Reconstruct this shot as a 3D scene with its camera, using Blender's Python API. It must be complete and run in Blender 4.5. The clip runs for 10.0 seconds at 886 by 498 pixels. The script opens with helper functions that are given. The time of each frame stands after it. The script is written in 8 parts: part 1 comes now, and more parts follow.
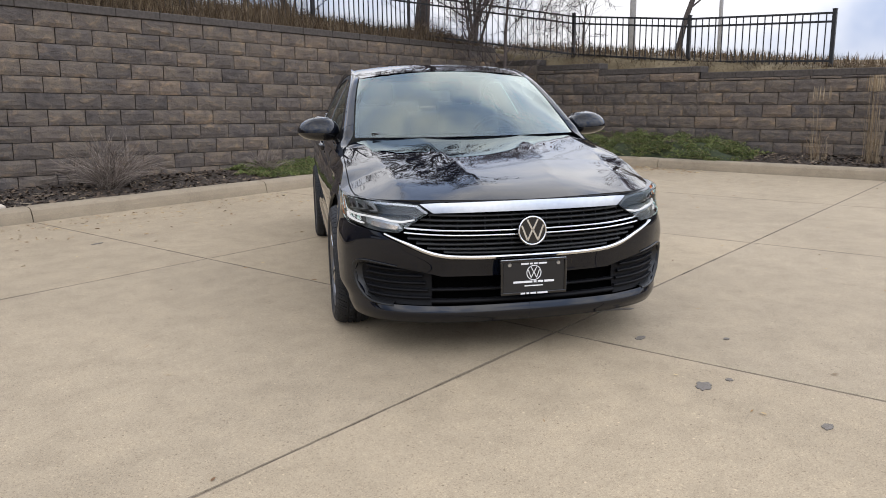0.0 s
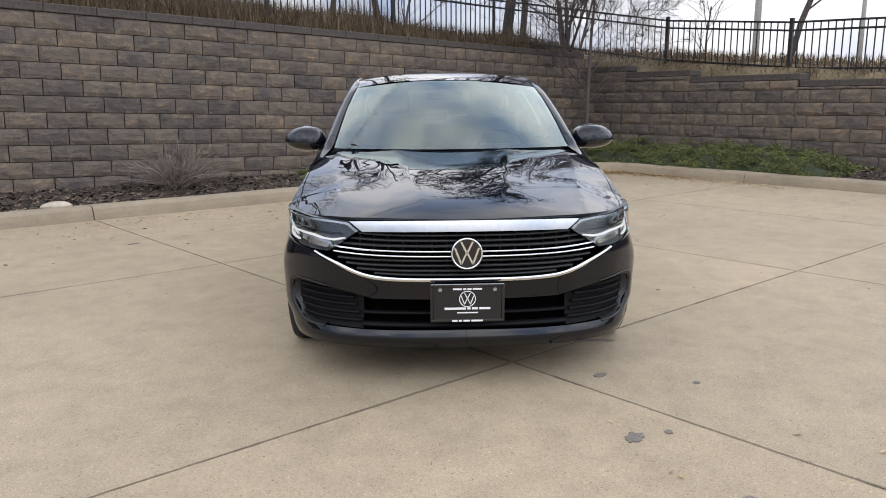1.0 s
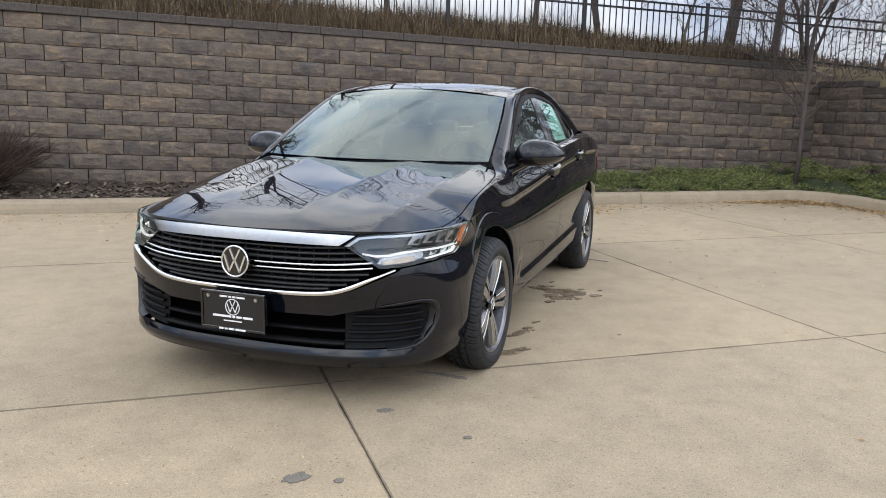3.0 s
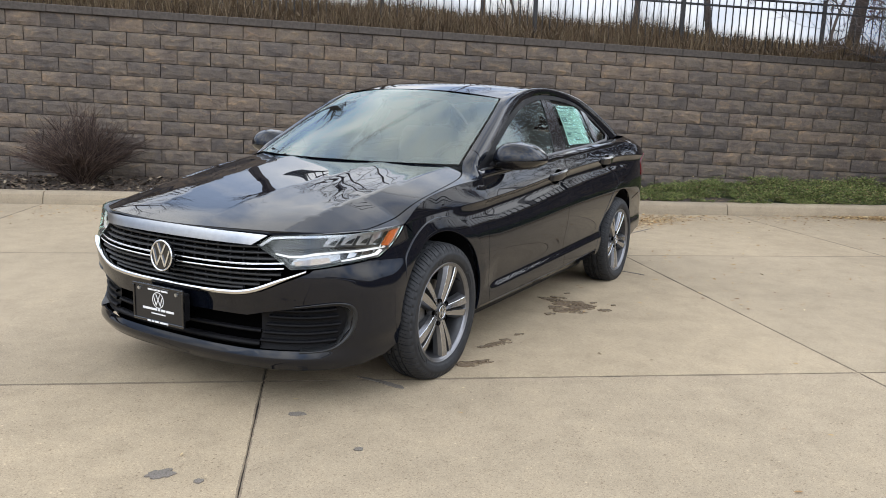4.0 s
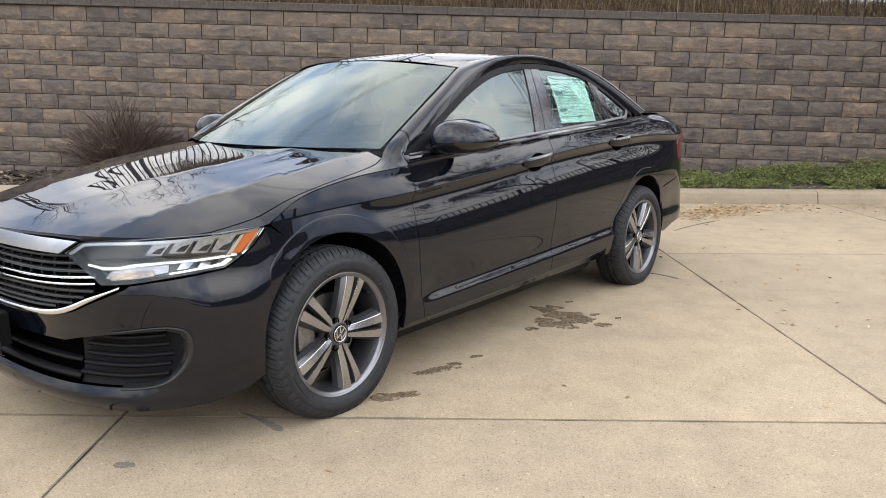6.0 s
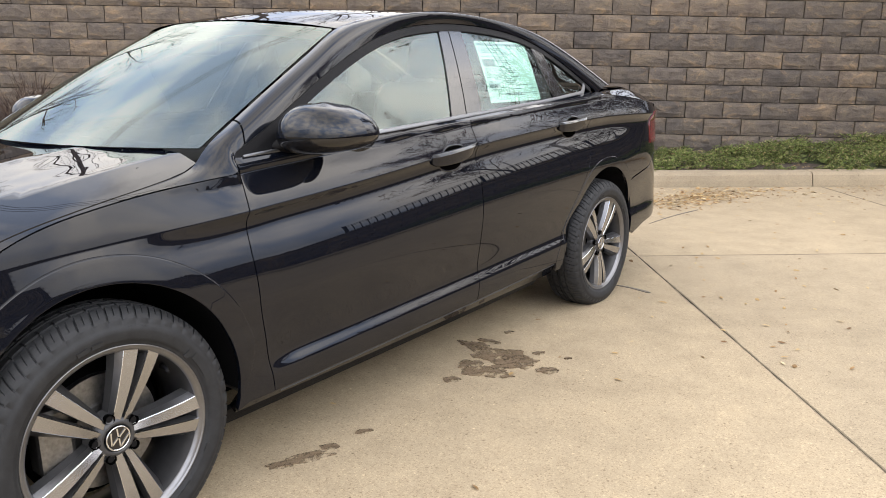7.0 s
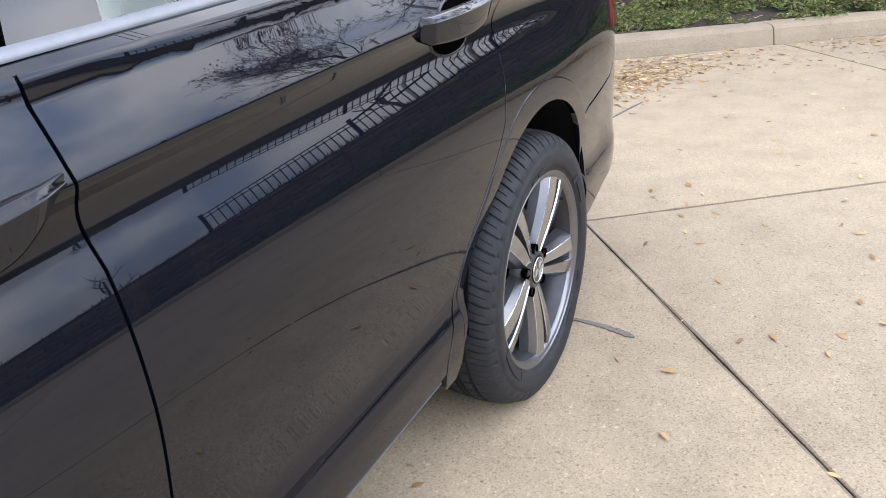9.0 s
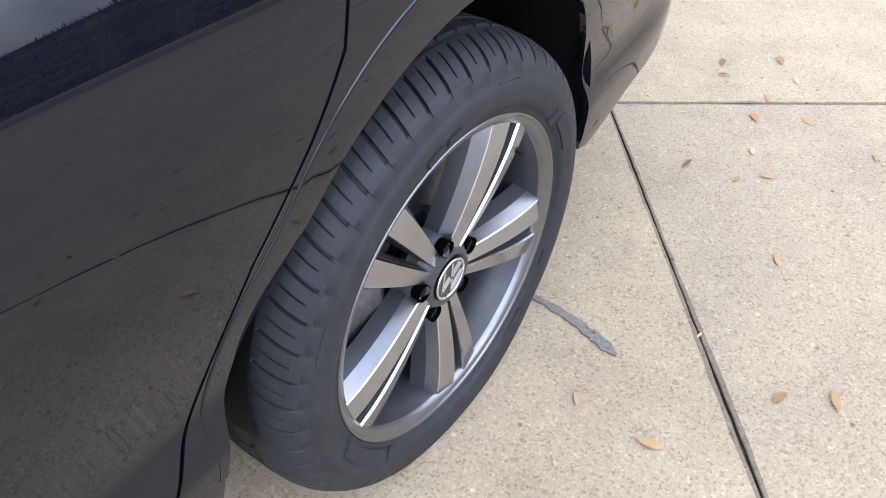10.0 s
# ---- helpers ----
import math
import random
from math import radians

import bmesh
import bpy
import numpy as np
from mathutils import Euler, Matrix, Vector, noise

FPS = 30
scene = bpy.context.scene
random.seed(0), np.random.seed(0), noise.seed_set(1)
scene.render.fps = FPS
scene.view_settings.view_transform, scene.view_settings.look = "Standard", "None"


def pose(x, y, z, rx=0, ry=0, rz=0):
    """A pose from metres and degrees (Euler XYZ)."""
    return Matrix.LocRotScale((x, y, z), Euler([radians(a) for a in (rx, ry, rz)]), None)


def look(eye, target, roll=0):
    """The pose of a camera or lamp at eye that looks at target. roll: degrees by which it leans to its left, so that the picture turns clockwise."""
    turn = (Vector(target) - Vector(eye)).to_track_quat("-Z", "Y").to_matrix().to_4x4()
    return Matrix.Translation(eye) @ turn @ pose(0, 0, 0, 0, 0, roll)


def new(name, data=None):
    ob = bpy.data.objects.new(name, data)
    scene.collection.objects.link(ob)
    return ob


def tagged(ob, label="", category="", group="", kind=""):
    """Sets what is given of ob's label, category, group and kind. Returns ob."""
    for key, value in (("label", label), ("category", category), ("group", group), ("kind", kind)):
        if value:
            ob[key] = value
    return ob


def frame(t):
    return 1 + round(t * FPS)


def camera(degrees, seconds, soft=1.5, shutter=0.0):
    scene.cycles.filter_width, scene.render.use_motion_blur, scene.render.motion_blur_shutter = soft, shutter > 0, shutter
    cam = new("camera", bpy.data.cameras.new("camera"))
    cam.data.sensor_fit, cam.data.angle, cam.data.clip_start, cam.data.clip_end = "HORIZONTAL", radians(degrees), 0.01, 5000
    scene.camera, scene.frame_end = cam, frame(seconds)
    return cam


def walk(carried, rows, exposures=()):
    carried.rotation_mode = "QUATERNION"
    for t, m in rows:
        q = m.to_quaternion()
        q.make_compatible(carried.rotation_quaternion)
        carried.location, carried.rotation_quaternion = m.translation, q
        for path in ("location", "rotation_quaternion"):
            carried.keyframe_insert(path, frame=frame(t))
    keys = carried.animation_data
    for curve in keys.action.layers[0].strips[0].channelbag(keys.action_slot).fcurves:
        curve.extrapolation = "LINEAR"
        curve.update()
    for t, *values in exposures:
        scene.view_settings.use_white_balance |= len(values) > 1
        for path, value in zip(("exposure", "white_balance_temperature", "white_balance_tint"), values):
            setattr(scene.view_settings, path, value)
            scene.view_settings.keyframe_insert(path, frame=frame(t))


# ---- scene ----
cam = camera(61.12, 10.0, 0.95)
PATH = [
    (0, (-1.103, -4.163, 1.243), (-0.703, -2.246, 0.838), -0.83),
    (0.5, (-0.716, -4.067, 1.242), (-0.453, -2.125, 0.841), -0.73),
    (1, (-0.246, -4.055, 1.267), (-0.157, -2.095, 0.877), -0.37),
    (1.5, (0.274, -3.997, 1.274), (0.167, -2.035, 0.899), 0.08),
    (2, (0.836, -3.896, 1.287), (0.536, -1.952, 0.926), 0.36),
    (2.5, (1.373, -3.764, 1.286), (0.882, -1.858, 0.927), 0.75),
    (2.7, (1.583, -3.663, 1.274), (1.018, -1.778, 0.914), 0.86),
    (3.8, (2.523, -3.148, 1.249), (1.59, -1.416, 0.886), 1.82),
    (4, (2.632, -3.028, 1.264), (1.642, -1.328, 0.903), 1.76),
    (4.5, (2.878, -2.801, 1.241), (1.769, -1.175, 0.885), 1.34),
    (5, (3.005, -2.617, 1.227), (1.818, -1.047, 0.871), 0.63),
    (5.2, (3.013, -2.546, 1.216), (1.806, -0.991, 0.858), 0.36),
    (6.3, (2.852, -1.588, 1.197), (1.623, -0.064, 0.788), -0.14),
    (6.5, (2.808, -1.381, 1.206), (1.587, 0.146, 0.784), -0.23),
    (7, (2.575, -0.857, 1.201), (1.381, 0.68, 0.739), -0.53),
    (7.5, (2.338, -0.329, 1.194), (1.185, 1.221, 0.677), -1.22),
    (8, (2.023, 0.171, 1.175), (0.934, 1.737, 0.574), -1.81),
    (8.5, (1.758, 0.667, 1.151), (0.739, 2.24, 0.454), -3.1),
    (9, (1.491, 1.16, 1.122), (0.582, 2.74, 0.299), -4.1),
    (9.5, (1.326, 1.639, 1.098), (0.523, 3.112, 0.009), -3.6),
    (10, (1.284, 2.084, 1.036), (0.436, 3.289, -0.316), 1.8),
]
walk(cam, [(t, look(eye, target, roll)) for t, eye, target, roll in PATH],
     exposures=[(0.0, -1.54, 6760, 12), (2.5, -1.46, 6740, 10), (4.5, -1.31, 6780, 9), (6.5, -1.00, 7300, 12), (7.15, -0.91, 7480, 12), (7.6, -0.88, 7420, 12), (8.0, -0.82, 6820, 12), (9.0, -0.71, 6400, 14), (9.5, -0.63, 6330, 14), (10.0, -0.53, 6040, 13)])

# ---- light: bright broken overcast, weak broad sun ----
SUN_EL, SUN_AZ = 42.0, 215.0          # height, and compass turn of the light from +y towards +x, in degrees
world = bpy.data.worlds.new("overcast_sky")
scene.world = world
world.use_nodes = True
wn, wl = world.node_tree.nodes, world.node_tree.links
wn.clear()
w_out = wn.new("ShaderNodeOutputWorld")
w_bg = wn.new("ShaderNodeBackground")
w_sky = wn.new("ShaderNodeTexSky")
w_sky.sky_type, w_sky.sun_disc = "NISHITA", False
w_sky.sun_elevation, w_sky.sun_rotation = radians(SUN_EL), radians(SUN_AZ)
w_bg.inputs["Strength"].default_value = 0.15
w_noise = wn.new("ShaderNodeTexNoise")
w_noise.inputs["Scale"].default_value, w_noise.inputs["Detail"].default_value = 2.6, 7.0
w_noise.inputs["Roughness"].default_value, w_noise.inputs["Distortion"].default_value = 0.55, 0.3
w_ramp = wn.new("ShaderNodeValToRGB")
w_ramp.color_ramp.elements[0].position, w_ramp.color_ramp.elements[0].color = 0.20, (0.25, 0.25, 0.25, 1)
w_ramp.color_ramp.elements[1].position, w_ramp.color_ramp.elements[1].color = 0.37, (1, 1, 1, 1)
w_noise2 = wn.new("ShaderNodeTexNoise")
w_noise2.inputs["Scale"].default_value, w_noise2.inputs["Detail"].default_value = 3.7, 5.0
w_cloud = wn.new("ShaderNodeValToRGB")
w_cloud.color_ramp.elements[0].position, w_cloud.color_ramp.elements[0].color = 0.36, (7.4, 9.6, 14.2, 1)
w_cloud.color_ramp.elements[1].position, w_cloud.color_ramp.elements[1].color = 0.60, (19.2, 19.9, 21.2, 1)
w_mix = wn.new("ShaderNodeMix")
w_mix.data_type = "RGBA"
wl.new(w_noise.outputs["Fac"], w_ramp.inputs["Fac"])
wl.new(w_noise2.outputs["Fac"], w_cloud.inputs["Fac"])
wl.new(w_ramp.outputs["Color"], w_mix.inputs["Factor"])
wl.new(w_sky.outputs["Color"], w_mix.inputs["A"])
wl.new(w_cloud.outputs["Color"], w_mix.inputs["B"])
# the cloud is thinnest and brightest part of the way up
w_tc, w_sep = wn.new("ShaderNodeTexCoord"), wn.new("ShaderNodeSeparateXYZ")
w_rise = wn.new("ShaderNodeValToRGB")
for el in range(3):
    w_rise.color_ramp.elements.new(0.5)
for el, (pos, val) in zip(w_rise.color_ramp.elements, ((0.0, 0.40), (0.12, 0.48), (0.33, 0.98), (0.58, 1.30), (1.0, 0.62))):
    el.position, el.color = pos, (val, val, val, 1)
w_gain = wn.new("ShaderNodeMath")
w_gain.operation = "MULTIPLY"
w_gain.inputs[1].default_value = 2.0
w_lift = wn.new("ShaderNodeVectorMath")
w_lift.operation = "SCALE"
wl.new(w_tc.outputs["Generated"], w_sep.inputs[0])
wl.new(w_sep.outputs["Z"], w_rise.inputs["Fac"])
wl.new(w_rise.outputs["Color"], w_gain.inputs[0])
# and thins out towards the east
w_east = wn.new("ShaderNodeMapRange")
w_east.inputs["From Min"].default_value, w_east.inputs["From Max"].default_value = -1.0, 1.0
w_east.inputs["To Min"].default_value, w_east.inputs["To Max"].default_value = 0.80, 1.35
w_side = wn.new("ShaderNodeMath")
w_side.operation = "MULTIPLY"
wl.new(w_sep.outputs["X"], w_east.inputs["Value"])
wl.new(w_gain.outputs[0], w_side.inputs[0])
wl.new(w_east.outputs["Result"], w_side.inputs[1])
wl.new(w_side.outputs[0], w_lift.inputs["Scale"])
wl.new(w_mix.outputs["Result"], w_lift.inputs[0])
wl.new(w_lift.outputs[0], w_bg.inputs["Color"])
wl.new(w_bg.outputs["Background"], w_out.inputs["Surface"])

sun = new("sun", bpy.data.lights.new("sun", "SUN"))
sun.data.energy, sun.data.angle, sun.data.color = 0.9, radians(50), (1.0, 0.95, 0.88)
sun_way = Vector((math.sin(radians(SUN_AZ)) * math.cos(radians(SUN_EL)), math.cos(radians(SUN_AZ)) * math.cos(radians(SUN_EL)), math.sin(radians(SUN_EL))))
sun.matrix_world = look(sun_way * 50, (0, 0, 0))

# ---- materials ----
def material(name):
    m = bpy.data.materials.new(name)
    m.use_nodes = True
    n, l = m.node_tree.nodes, m.node_tree.links
    return m, n, l, n["Principled BSDF"]


def noise_node(n, l, scale, detail=4.0, rough=0.55, coords="Object", stretch=None):
    tc = n.new("ShaderNodeTexCoord")
    t = n.new("ShaderNodeTexNoise")
    t.inputs["Scale"].default_value, t.inputs["Detail"].default_value, t.inputs["Roughness"].default_value = scale, detail, rough
    if stretch:
        mp = n.new("ShaderNodeMapping")
        mp.inputs["Scale"].default_value = stretch
        l.new(tc.outputs[coords], mp.inputs["Vector"])
        l.new(mp.outputs["Vector"], t.inputs["Vector"])
    else:
        l.new(tc.outputs[coords], t.inputs["Vector"])
    return t


def ramp_node(n, l, src, stops):
    r = n.new("ShaderNodeValToRGB")
    els = r.color_ramp.elements
    while len(els) < len(stops):
        els.new(0.5)
    for e, (pos, col) in zip(els, stops):
        e.position = pos
        e.color = (*col, 1) if len(col) == 3 else col
    l.new(src, r.inputs["Fac"])
    return r


def mix_node(n, l, a, b, fac, mode="MIX"):
    m = n.new("ShaderNodeMix")
    m.data_type, m.blend_type = "RGBA", mode
    for key, v in (("A", a), ("B", b)):
        if hasattr(v, "default_value") or hasattr(v, "is_linked"):
            l.new(v, m.inputs[key])
        else:
            m.inputs[key].default_value = (*v, 1)
    if isinstance(fac, (int, float)):
        m.inputs["Factor"].default_value = fac
    else:
        l.new(fac, m.inputs["Factor"])
    return m.outputs["Result"]


def bump(n, l, bsdf, src, strength, dist=0.01, normal=None):
    b = n.new("ShaderNodeBump")
    b.inputs["Strength"].default_value, b.inputs["Distance"].default_value = strength, dist
    l.new(src, b.inputs["Height"])
    if normal:
        l.new(normal, b.inputs["Normal"])
    l.new(b.outputs["Normal"], bsdf.inputs["Normal"])
    return b.outputs["Normal"]


def plain(name, col, rough=0.5, metal=0.0, grain=0.0, scale=60.0, vary=0.12, coat=0.0, spec=None):
    m, n, l, b = material(name)
    b.inputs["Roughness"].default_value, b.inputs["Metallic"].default_value = rough, metal
    b.inputs["Coat Weight"].default_value = coat
    if spec is not None:
        b.inputs["Specular IOR Level"].default_value = spec
    if vary:
        t = noise_node(n, l, scale)
        r = ramp_node(n, l, t.outputs["Fac"], [(0.3, tuple(c * (1 - vary) for c in col)), (0.7, tuple(min(1, c * (1 + vary)) for c in col))])
        l.new(r.outputs["Color"], b.inputs["Base Color"])
        if grain:
            bump(n, l, b, t.outputs["Fac"], grain, 0.004)
    else:
        b.inputs["Base Color"].default_value = (*col, 1)
    return m


def make_concrete(name, base, joint_tint=0.0):
    m, n, l, b = material(name)
    big = noise_node(n, l, 0.55, 5, 0.6)
    mid = noise_node(n, l, 5.0, 6, 0.65)
    fine = noise_node(n, l, 230.0, 3, 0.75)
    info = n.new("ShaderNodeObjectInfo")
    dark, lite = tuple(c * 0.87 for c in base), tuple(c * 1.07 for c in base)
    c1 = ramp_node(n, l, big.outputs["Fac"], [(0.30, dark), (0.52, base), (0.72, lite)])
    c2 = ramp_node(n, l, mid.outputs["Fac"], [(0.28, (0.85, 0.845, 0.84)), (0.52, (1, 1, 1)), (0.75, (1.10, 1.09, 1.07))])
    c3 = ramp_node(n, l, fine.outputs["Fac"], [(0.27, (0.60, 0.57, 0.54)), (0.42, (0.95, 0.94, 0.93)), (0.60, (1.03, 1.03, 1.01)), (0.74, (1.36, 1.33, 1.28))])
    x = mix_node(n, l, c1.outputs["Color"], c2.outputs["Color"], 1.0, "MULTIPLY")
    x = mix_node(n, l, x, c3.outputs["Color"], 1.0, "MULTIPLY")
    tcv = n.new("ShaderNodeTexCoord")
    stones = n.new("ShaderNodeTexVoronoi")
    stones.inputs["Scale"].default_value = 235.0
    l.new(tcv.outputs["Object"], stones.inputs["Vector"])
    sep = n.new("ShaderNodeSeparateColor")
    l.new(stones.outputs["Color"], sep.inputs[0])
    c4 = ramp_node(n, l, sep.outputs[0], [(0.0, (0.72, 0.68, 0.64)), (0.18, (0.93, 0.915, 0.90)), (0.6, (1.02, 1.02, 1.00)), (0.9, (1.08, 1.07, 1.05)), (1.0, (1.28, 1.26, 1.21))])
    x = mix_node(n, l, x, c4.outputs["Color"], 1.0, "MULTIPLY")
    # scattered pits and pale chips
    pits = n.new("ShaderNodeTexVoronoi")
    pits.inputs["Scale"].default_value = 38.0
    l.new(tcv.outputs["Object"], pits.inputs["Vector"])
    sep2 = n.new("ShaderNodeSeparateColor")
    l.new(pits.outputs["Color"], sep2.inputs[0])
    near = ramp_node(n, l, pits.outputs["Distance"], [(0.10, (1, 1, 1)), (0.22, (0, 0, 0))])
    kind = ramp_node(n, l, sep2.outputs[0], [(0.0, (0.50, 0.47, 0.44)), (0.16, (0.72, 0.70, 0.68)), (0.20, (1, 1, 1)), (0.84, (1, 1, 1)), (0.88, (1.25, 1.23, 1.2)), (1.0, (1.5, 1.48, 1.44))])
    x = mix_node(n, l, x, mix_node(n, l, (1.0, 1.0, 1.0), kind.outputs["Color"], near.outputs["Color"]), 1.0, "MULTIPLY")
    piece = ramp_node(n, l, info.outputs["Random"], [(0.0, (0.95, 0.95, 0.96)), (1.0, (1.04, 1.03, 1.02))])
    x = mix_node(n, l, x, piece.outputs["Color"], 1.0, "MULTIPLY")
    l.new(x, b.inputs["Base Color"])
    b.inputs["Roughness"].default_value = 0.85
    b.inputs["Specular IOR Level"].default_value = 0.3
    bump(n, l, b, fine.outputs["Fac"], 0.35, 0.002)
    return m


M_CONCRETE = make_concrete("tan_broom_finished_concrete", (0.376, 0.306, 0.214))
M_KERB = make_concrete("grey_tan_kerb_concrete", (0.338, 0.28, 0.202))
M_JOINT = plain("dark_joint_filler", (0.050, 0.042, 0.034), 0.95, vary=0.6, scale=60)
M_JOINT_EDGE = make_concrete("joint_edge_stained_concrete", (0.205, 0.165, 0.118))


def make_block():
    m, n, l, b = material("split_face_wall_stone")
    info = n.new("ShaderNodeObjectInfo")
    geo = n.new("ShaderNodeNewGeometry")
    mixr = n.new("ShaderNodeMath")
    mixr.operation = "ADD"
    l.new(info.outputs["Random"], mixr.inputs[0])
    l.new(geo.outputs["Random Per Island"], mixr.inputs[1])
    fr = n.new("ShaderNodeMath")
    fr.operation = "FRACT"
    l.new(mixr.outputs[0], fr.inputs[0])
    tone = ramp_node(n, l, fr.outputs[0], [(0.0, (0.108, 0.095, 0.085)), (0.35, (0.136, 0.116, 0.099)), (0.7, (0.156, 0.131, 0.108)), (0.92, (0.180, 0.144, 0.113)), (1.0, (0.119, 0.107, 0.099))])
    tc = n.new("ShaderNodeTexCoord")
    off = n.new("ShaderNodeVectorMath")
    off.operation = "MULTIPLY_ADD"
    l.new(fr.outputs[0], off.inputs[0])
    off.inputs[1].default_value = (17.0, 9.0, 5.0)
    l.new(tc.outputs["Object"], off.inputs[2])
    blotch = n.new("ShaderNodeTexNoise")
    blotch.inputs["Scale"].default_value, blotch.inputs["Detail"].default_value = 5.0, 7.0
    l.new(off.outputs[0], blotch.inputs["Vector"])
    # split facets run slantwise over the face
    slant = n.new("ShaderNodeMapping")
    slant.inputs["Rotation"].default_value = (0.0, 0.75, 0.0)
    slant.inputs["Scale"].default_value = (4.2, 4.2, 8.0)
    l.new(off.outputs[0], slant.inputs["Vector"])
    facet = n.new("ShaderNodeTexNoise")
    facet.inputs["Scale"].default_value, facet.inputs["Detail"].default_value, facet.inputs["Roughness"].default_value = 1.5, 6.0, 0.62
    facet.inputs["Distortion"].default_value = 0.6
    l.new(slant.outputs[0], facet.inputs["Vector"])
    grit = n.new("ShaderNodeTexNoise")
    grit.inputs["Scale"].default_value, grit.inputs["Detail"].default_value, grit.inputs["Roughness"].default_value = 85.0, 5.0, 0.75
    l.new(off.outputs[0], grit.inputs["Vector"])
    c1 = ramp_node(n, l, blotch.outputs["Fac"], [(0.28, (0.72, 0.71, 0.74)), (0.45, (0.95, 0.94, 0.95)), (0.60, (1.08, 1.05, 1.0)), (0.74, (1.30, 1.20, 1.08))])
    c3 = ramp_node(n, l, facet.outputs["Fac"], [(0.30, (0.70, 0.69, 0.70)), (0.44, (0.96, 0.95, 0.95)), (0.56, (1.04, 1.02, 0.99)), (0.64, (1.48, 1.32, 1.12)), (0.76, (1.70, 1.48, 1.20))])
    c2 = ramp_node(n, l, grit.outputs["Fac"], [(0.3, (0.60, 0.60, 0.60)), (0.5, (0.98, 0.98, 0.98)), (0.62, (1.12, 1.12, 1.11)), (0.75, (1.55, 1.50, 1.45))])
    x = mix_node(n, l, tone.outputs["Color"], c1.outputs["Color"], 1.0, "MULTIPLY")
    x = mix_node(n, l, x, c3.outputs["Color"], 1.0, "MULTIPLY")
    x = mix_node(n, l, x, c2.outputs["Color"], 1.0, "MULTIPLY")
    l.new(x, b.inputs["Base Color"])
    b.inputs["Roughness"].default_value = 0.92
    b.inputs["Specular IOR Level"].default_value = 0.25
    nb = bump(n, l, b, facet.outputs["Fac"], 0.8, 0.035)
    bump(n, l, b, grit.outputs["Fac"], 0.7, 0.006, nb)
    return m


M_BLOCK = make_block()
M_CAP = plain("cap_stone", (0.074, 0.062, 0.053), 0.9, grain=0.6, scale=22, vary=0.35)
M_CORE = plain("wall_core", (0.06, 0.053, 0.046), 0.95, vary=0.2)


def make_mulch():
    m, n, l, b = material("dark_bark_mulch")
    t = noise_node(n, l, 55, 6, 0.7)
    r = ramp_node(n, l, t.outputs["Fac"], [(0.30, (0.018, 0.014, 0.011)), (0.5, (0.06, 0.045, 0.034)), (0.68, (0.13, 0.095, 0.065)), (0.8, (0.24, 0.19, 0.13))])
    l.new(r.outputs["Color"], b.inputs["Base Color"])
    b.inputs["Roughness"].default_value = 0.95
    bump(n, l, b, t.outputs["Fac"], 1.0, 0.03)
    return m


M_MULCH = make_mulch()


def island_colours(name, stops, rough=0.8, spec=0.3, low=0.75, high=1.15, scale=3.0):
    """One material for many small pieces, its tone varied from piece to piece."""
    m, n, l, b = material(name)
    geo = n.new("ShaderNodeNewGeometry")
    r = ramp_node(n, l, geo.outputs["Random Per Island"], [(a, tuple(0.86 * v for v in c)) for a, c in stops])
    t = noise_node(n, l, scale)
    r2 = ramp_node(n, l, t.outputs["Fac"], [(0.3, (low, low, low)), (0.7, (high, high, high))])
    l.new(mix_node(n, l, r.outputs["Color"], r2.outputs["Color"], 1.0, "MULTIPLY"), b.inputs["Base Color"])
    b.inputs["Roughness"].default_value = rough
    b.inputs["Specular IOR Level"].default_value = spec
    return m


M_CHIPS = island_colours("mulch_chips", [(0, (0.03, 0.022, 0.016)), (0.5, (0.10, 0.07, 0.05)), (0.85, (0.22, 0.16, 0.11)), (1, (0.36, 0.29, 0.2))], 0.95)
M_DRYGRASS = island_colours("dry_tan_grass", [(0, (0.080, 0.052, 0.031)), (0.4, (0.165, 0.112, 0.066)), (0.8, (0.262, 0.190, 0.116)), (1, (0.38, 0.295, 0.185))], 0.85)
M_PALEGRASS = island_colours("pale_ornamental_grass", [(0, (0.20, 0.13, 0.07)), (0.5, (0.34, 0.25, 0.15)), (1, (0.45, 0.36, 0.24))], 0.8)
M_GREYTWIG = island_colours("grey_dry_stems", [(0, (0.13, 0.10, 0.085)), (0.6, (0.28, 0.225, 0.185)), (1, (0.42, 0.355, 0.29))], 0.9)
M_TREETWIG = island_colours("grey_brown_twigs", [(0, (0.07, 0.055, 0.05)), (0.6, (0.125, 0.10, 0.09)), (1, (0.19, 0.155, 0.14))], 0.9)
M_DARKTWIG = island_colours("dark_brown_stems", [(0, (0.045, 0.03, 0.025)), (0.6, (0.09, 0.06, 0.05)), (1, (0.17, 0.12, 0.09))], 0.9)
M_JUNIPER = island_colours("green_juniper_needles", [(0, (0.085, 0.065, 0.03)), (0.12, (0.07, 0.075, 0.028)), (0.45, (0.118, 0.160, 0.041)), (0.8, (0.222, 0.268, 0.074)), (0.93, (0.36, 0.33, 0.15)), (1, (0.30, 0.20, 0.11))], 0.7, 0.3, 0.55, 1.3, 4.5)
M_LEAF = island_colours("fallen_tan_leaves", [(0, (0.17, 0.085, 0.038)), (0.4, (0.40, 0.235, 0.095)), (0.8, (0.60, 0.42, 0.20)), (1, (0.70, 0.57, 0.36))], 0.7)
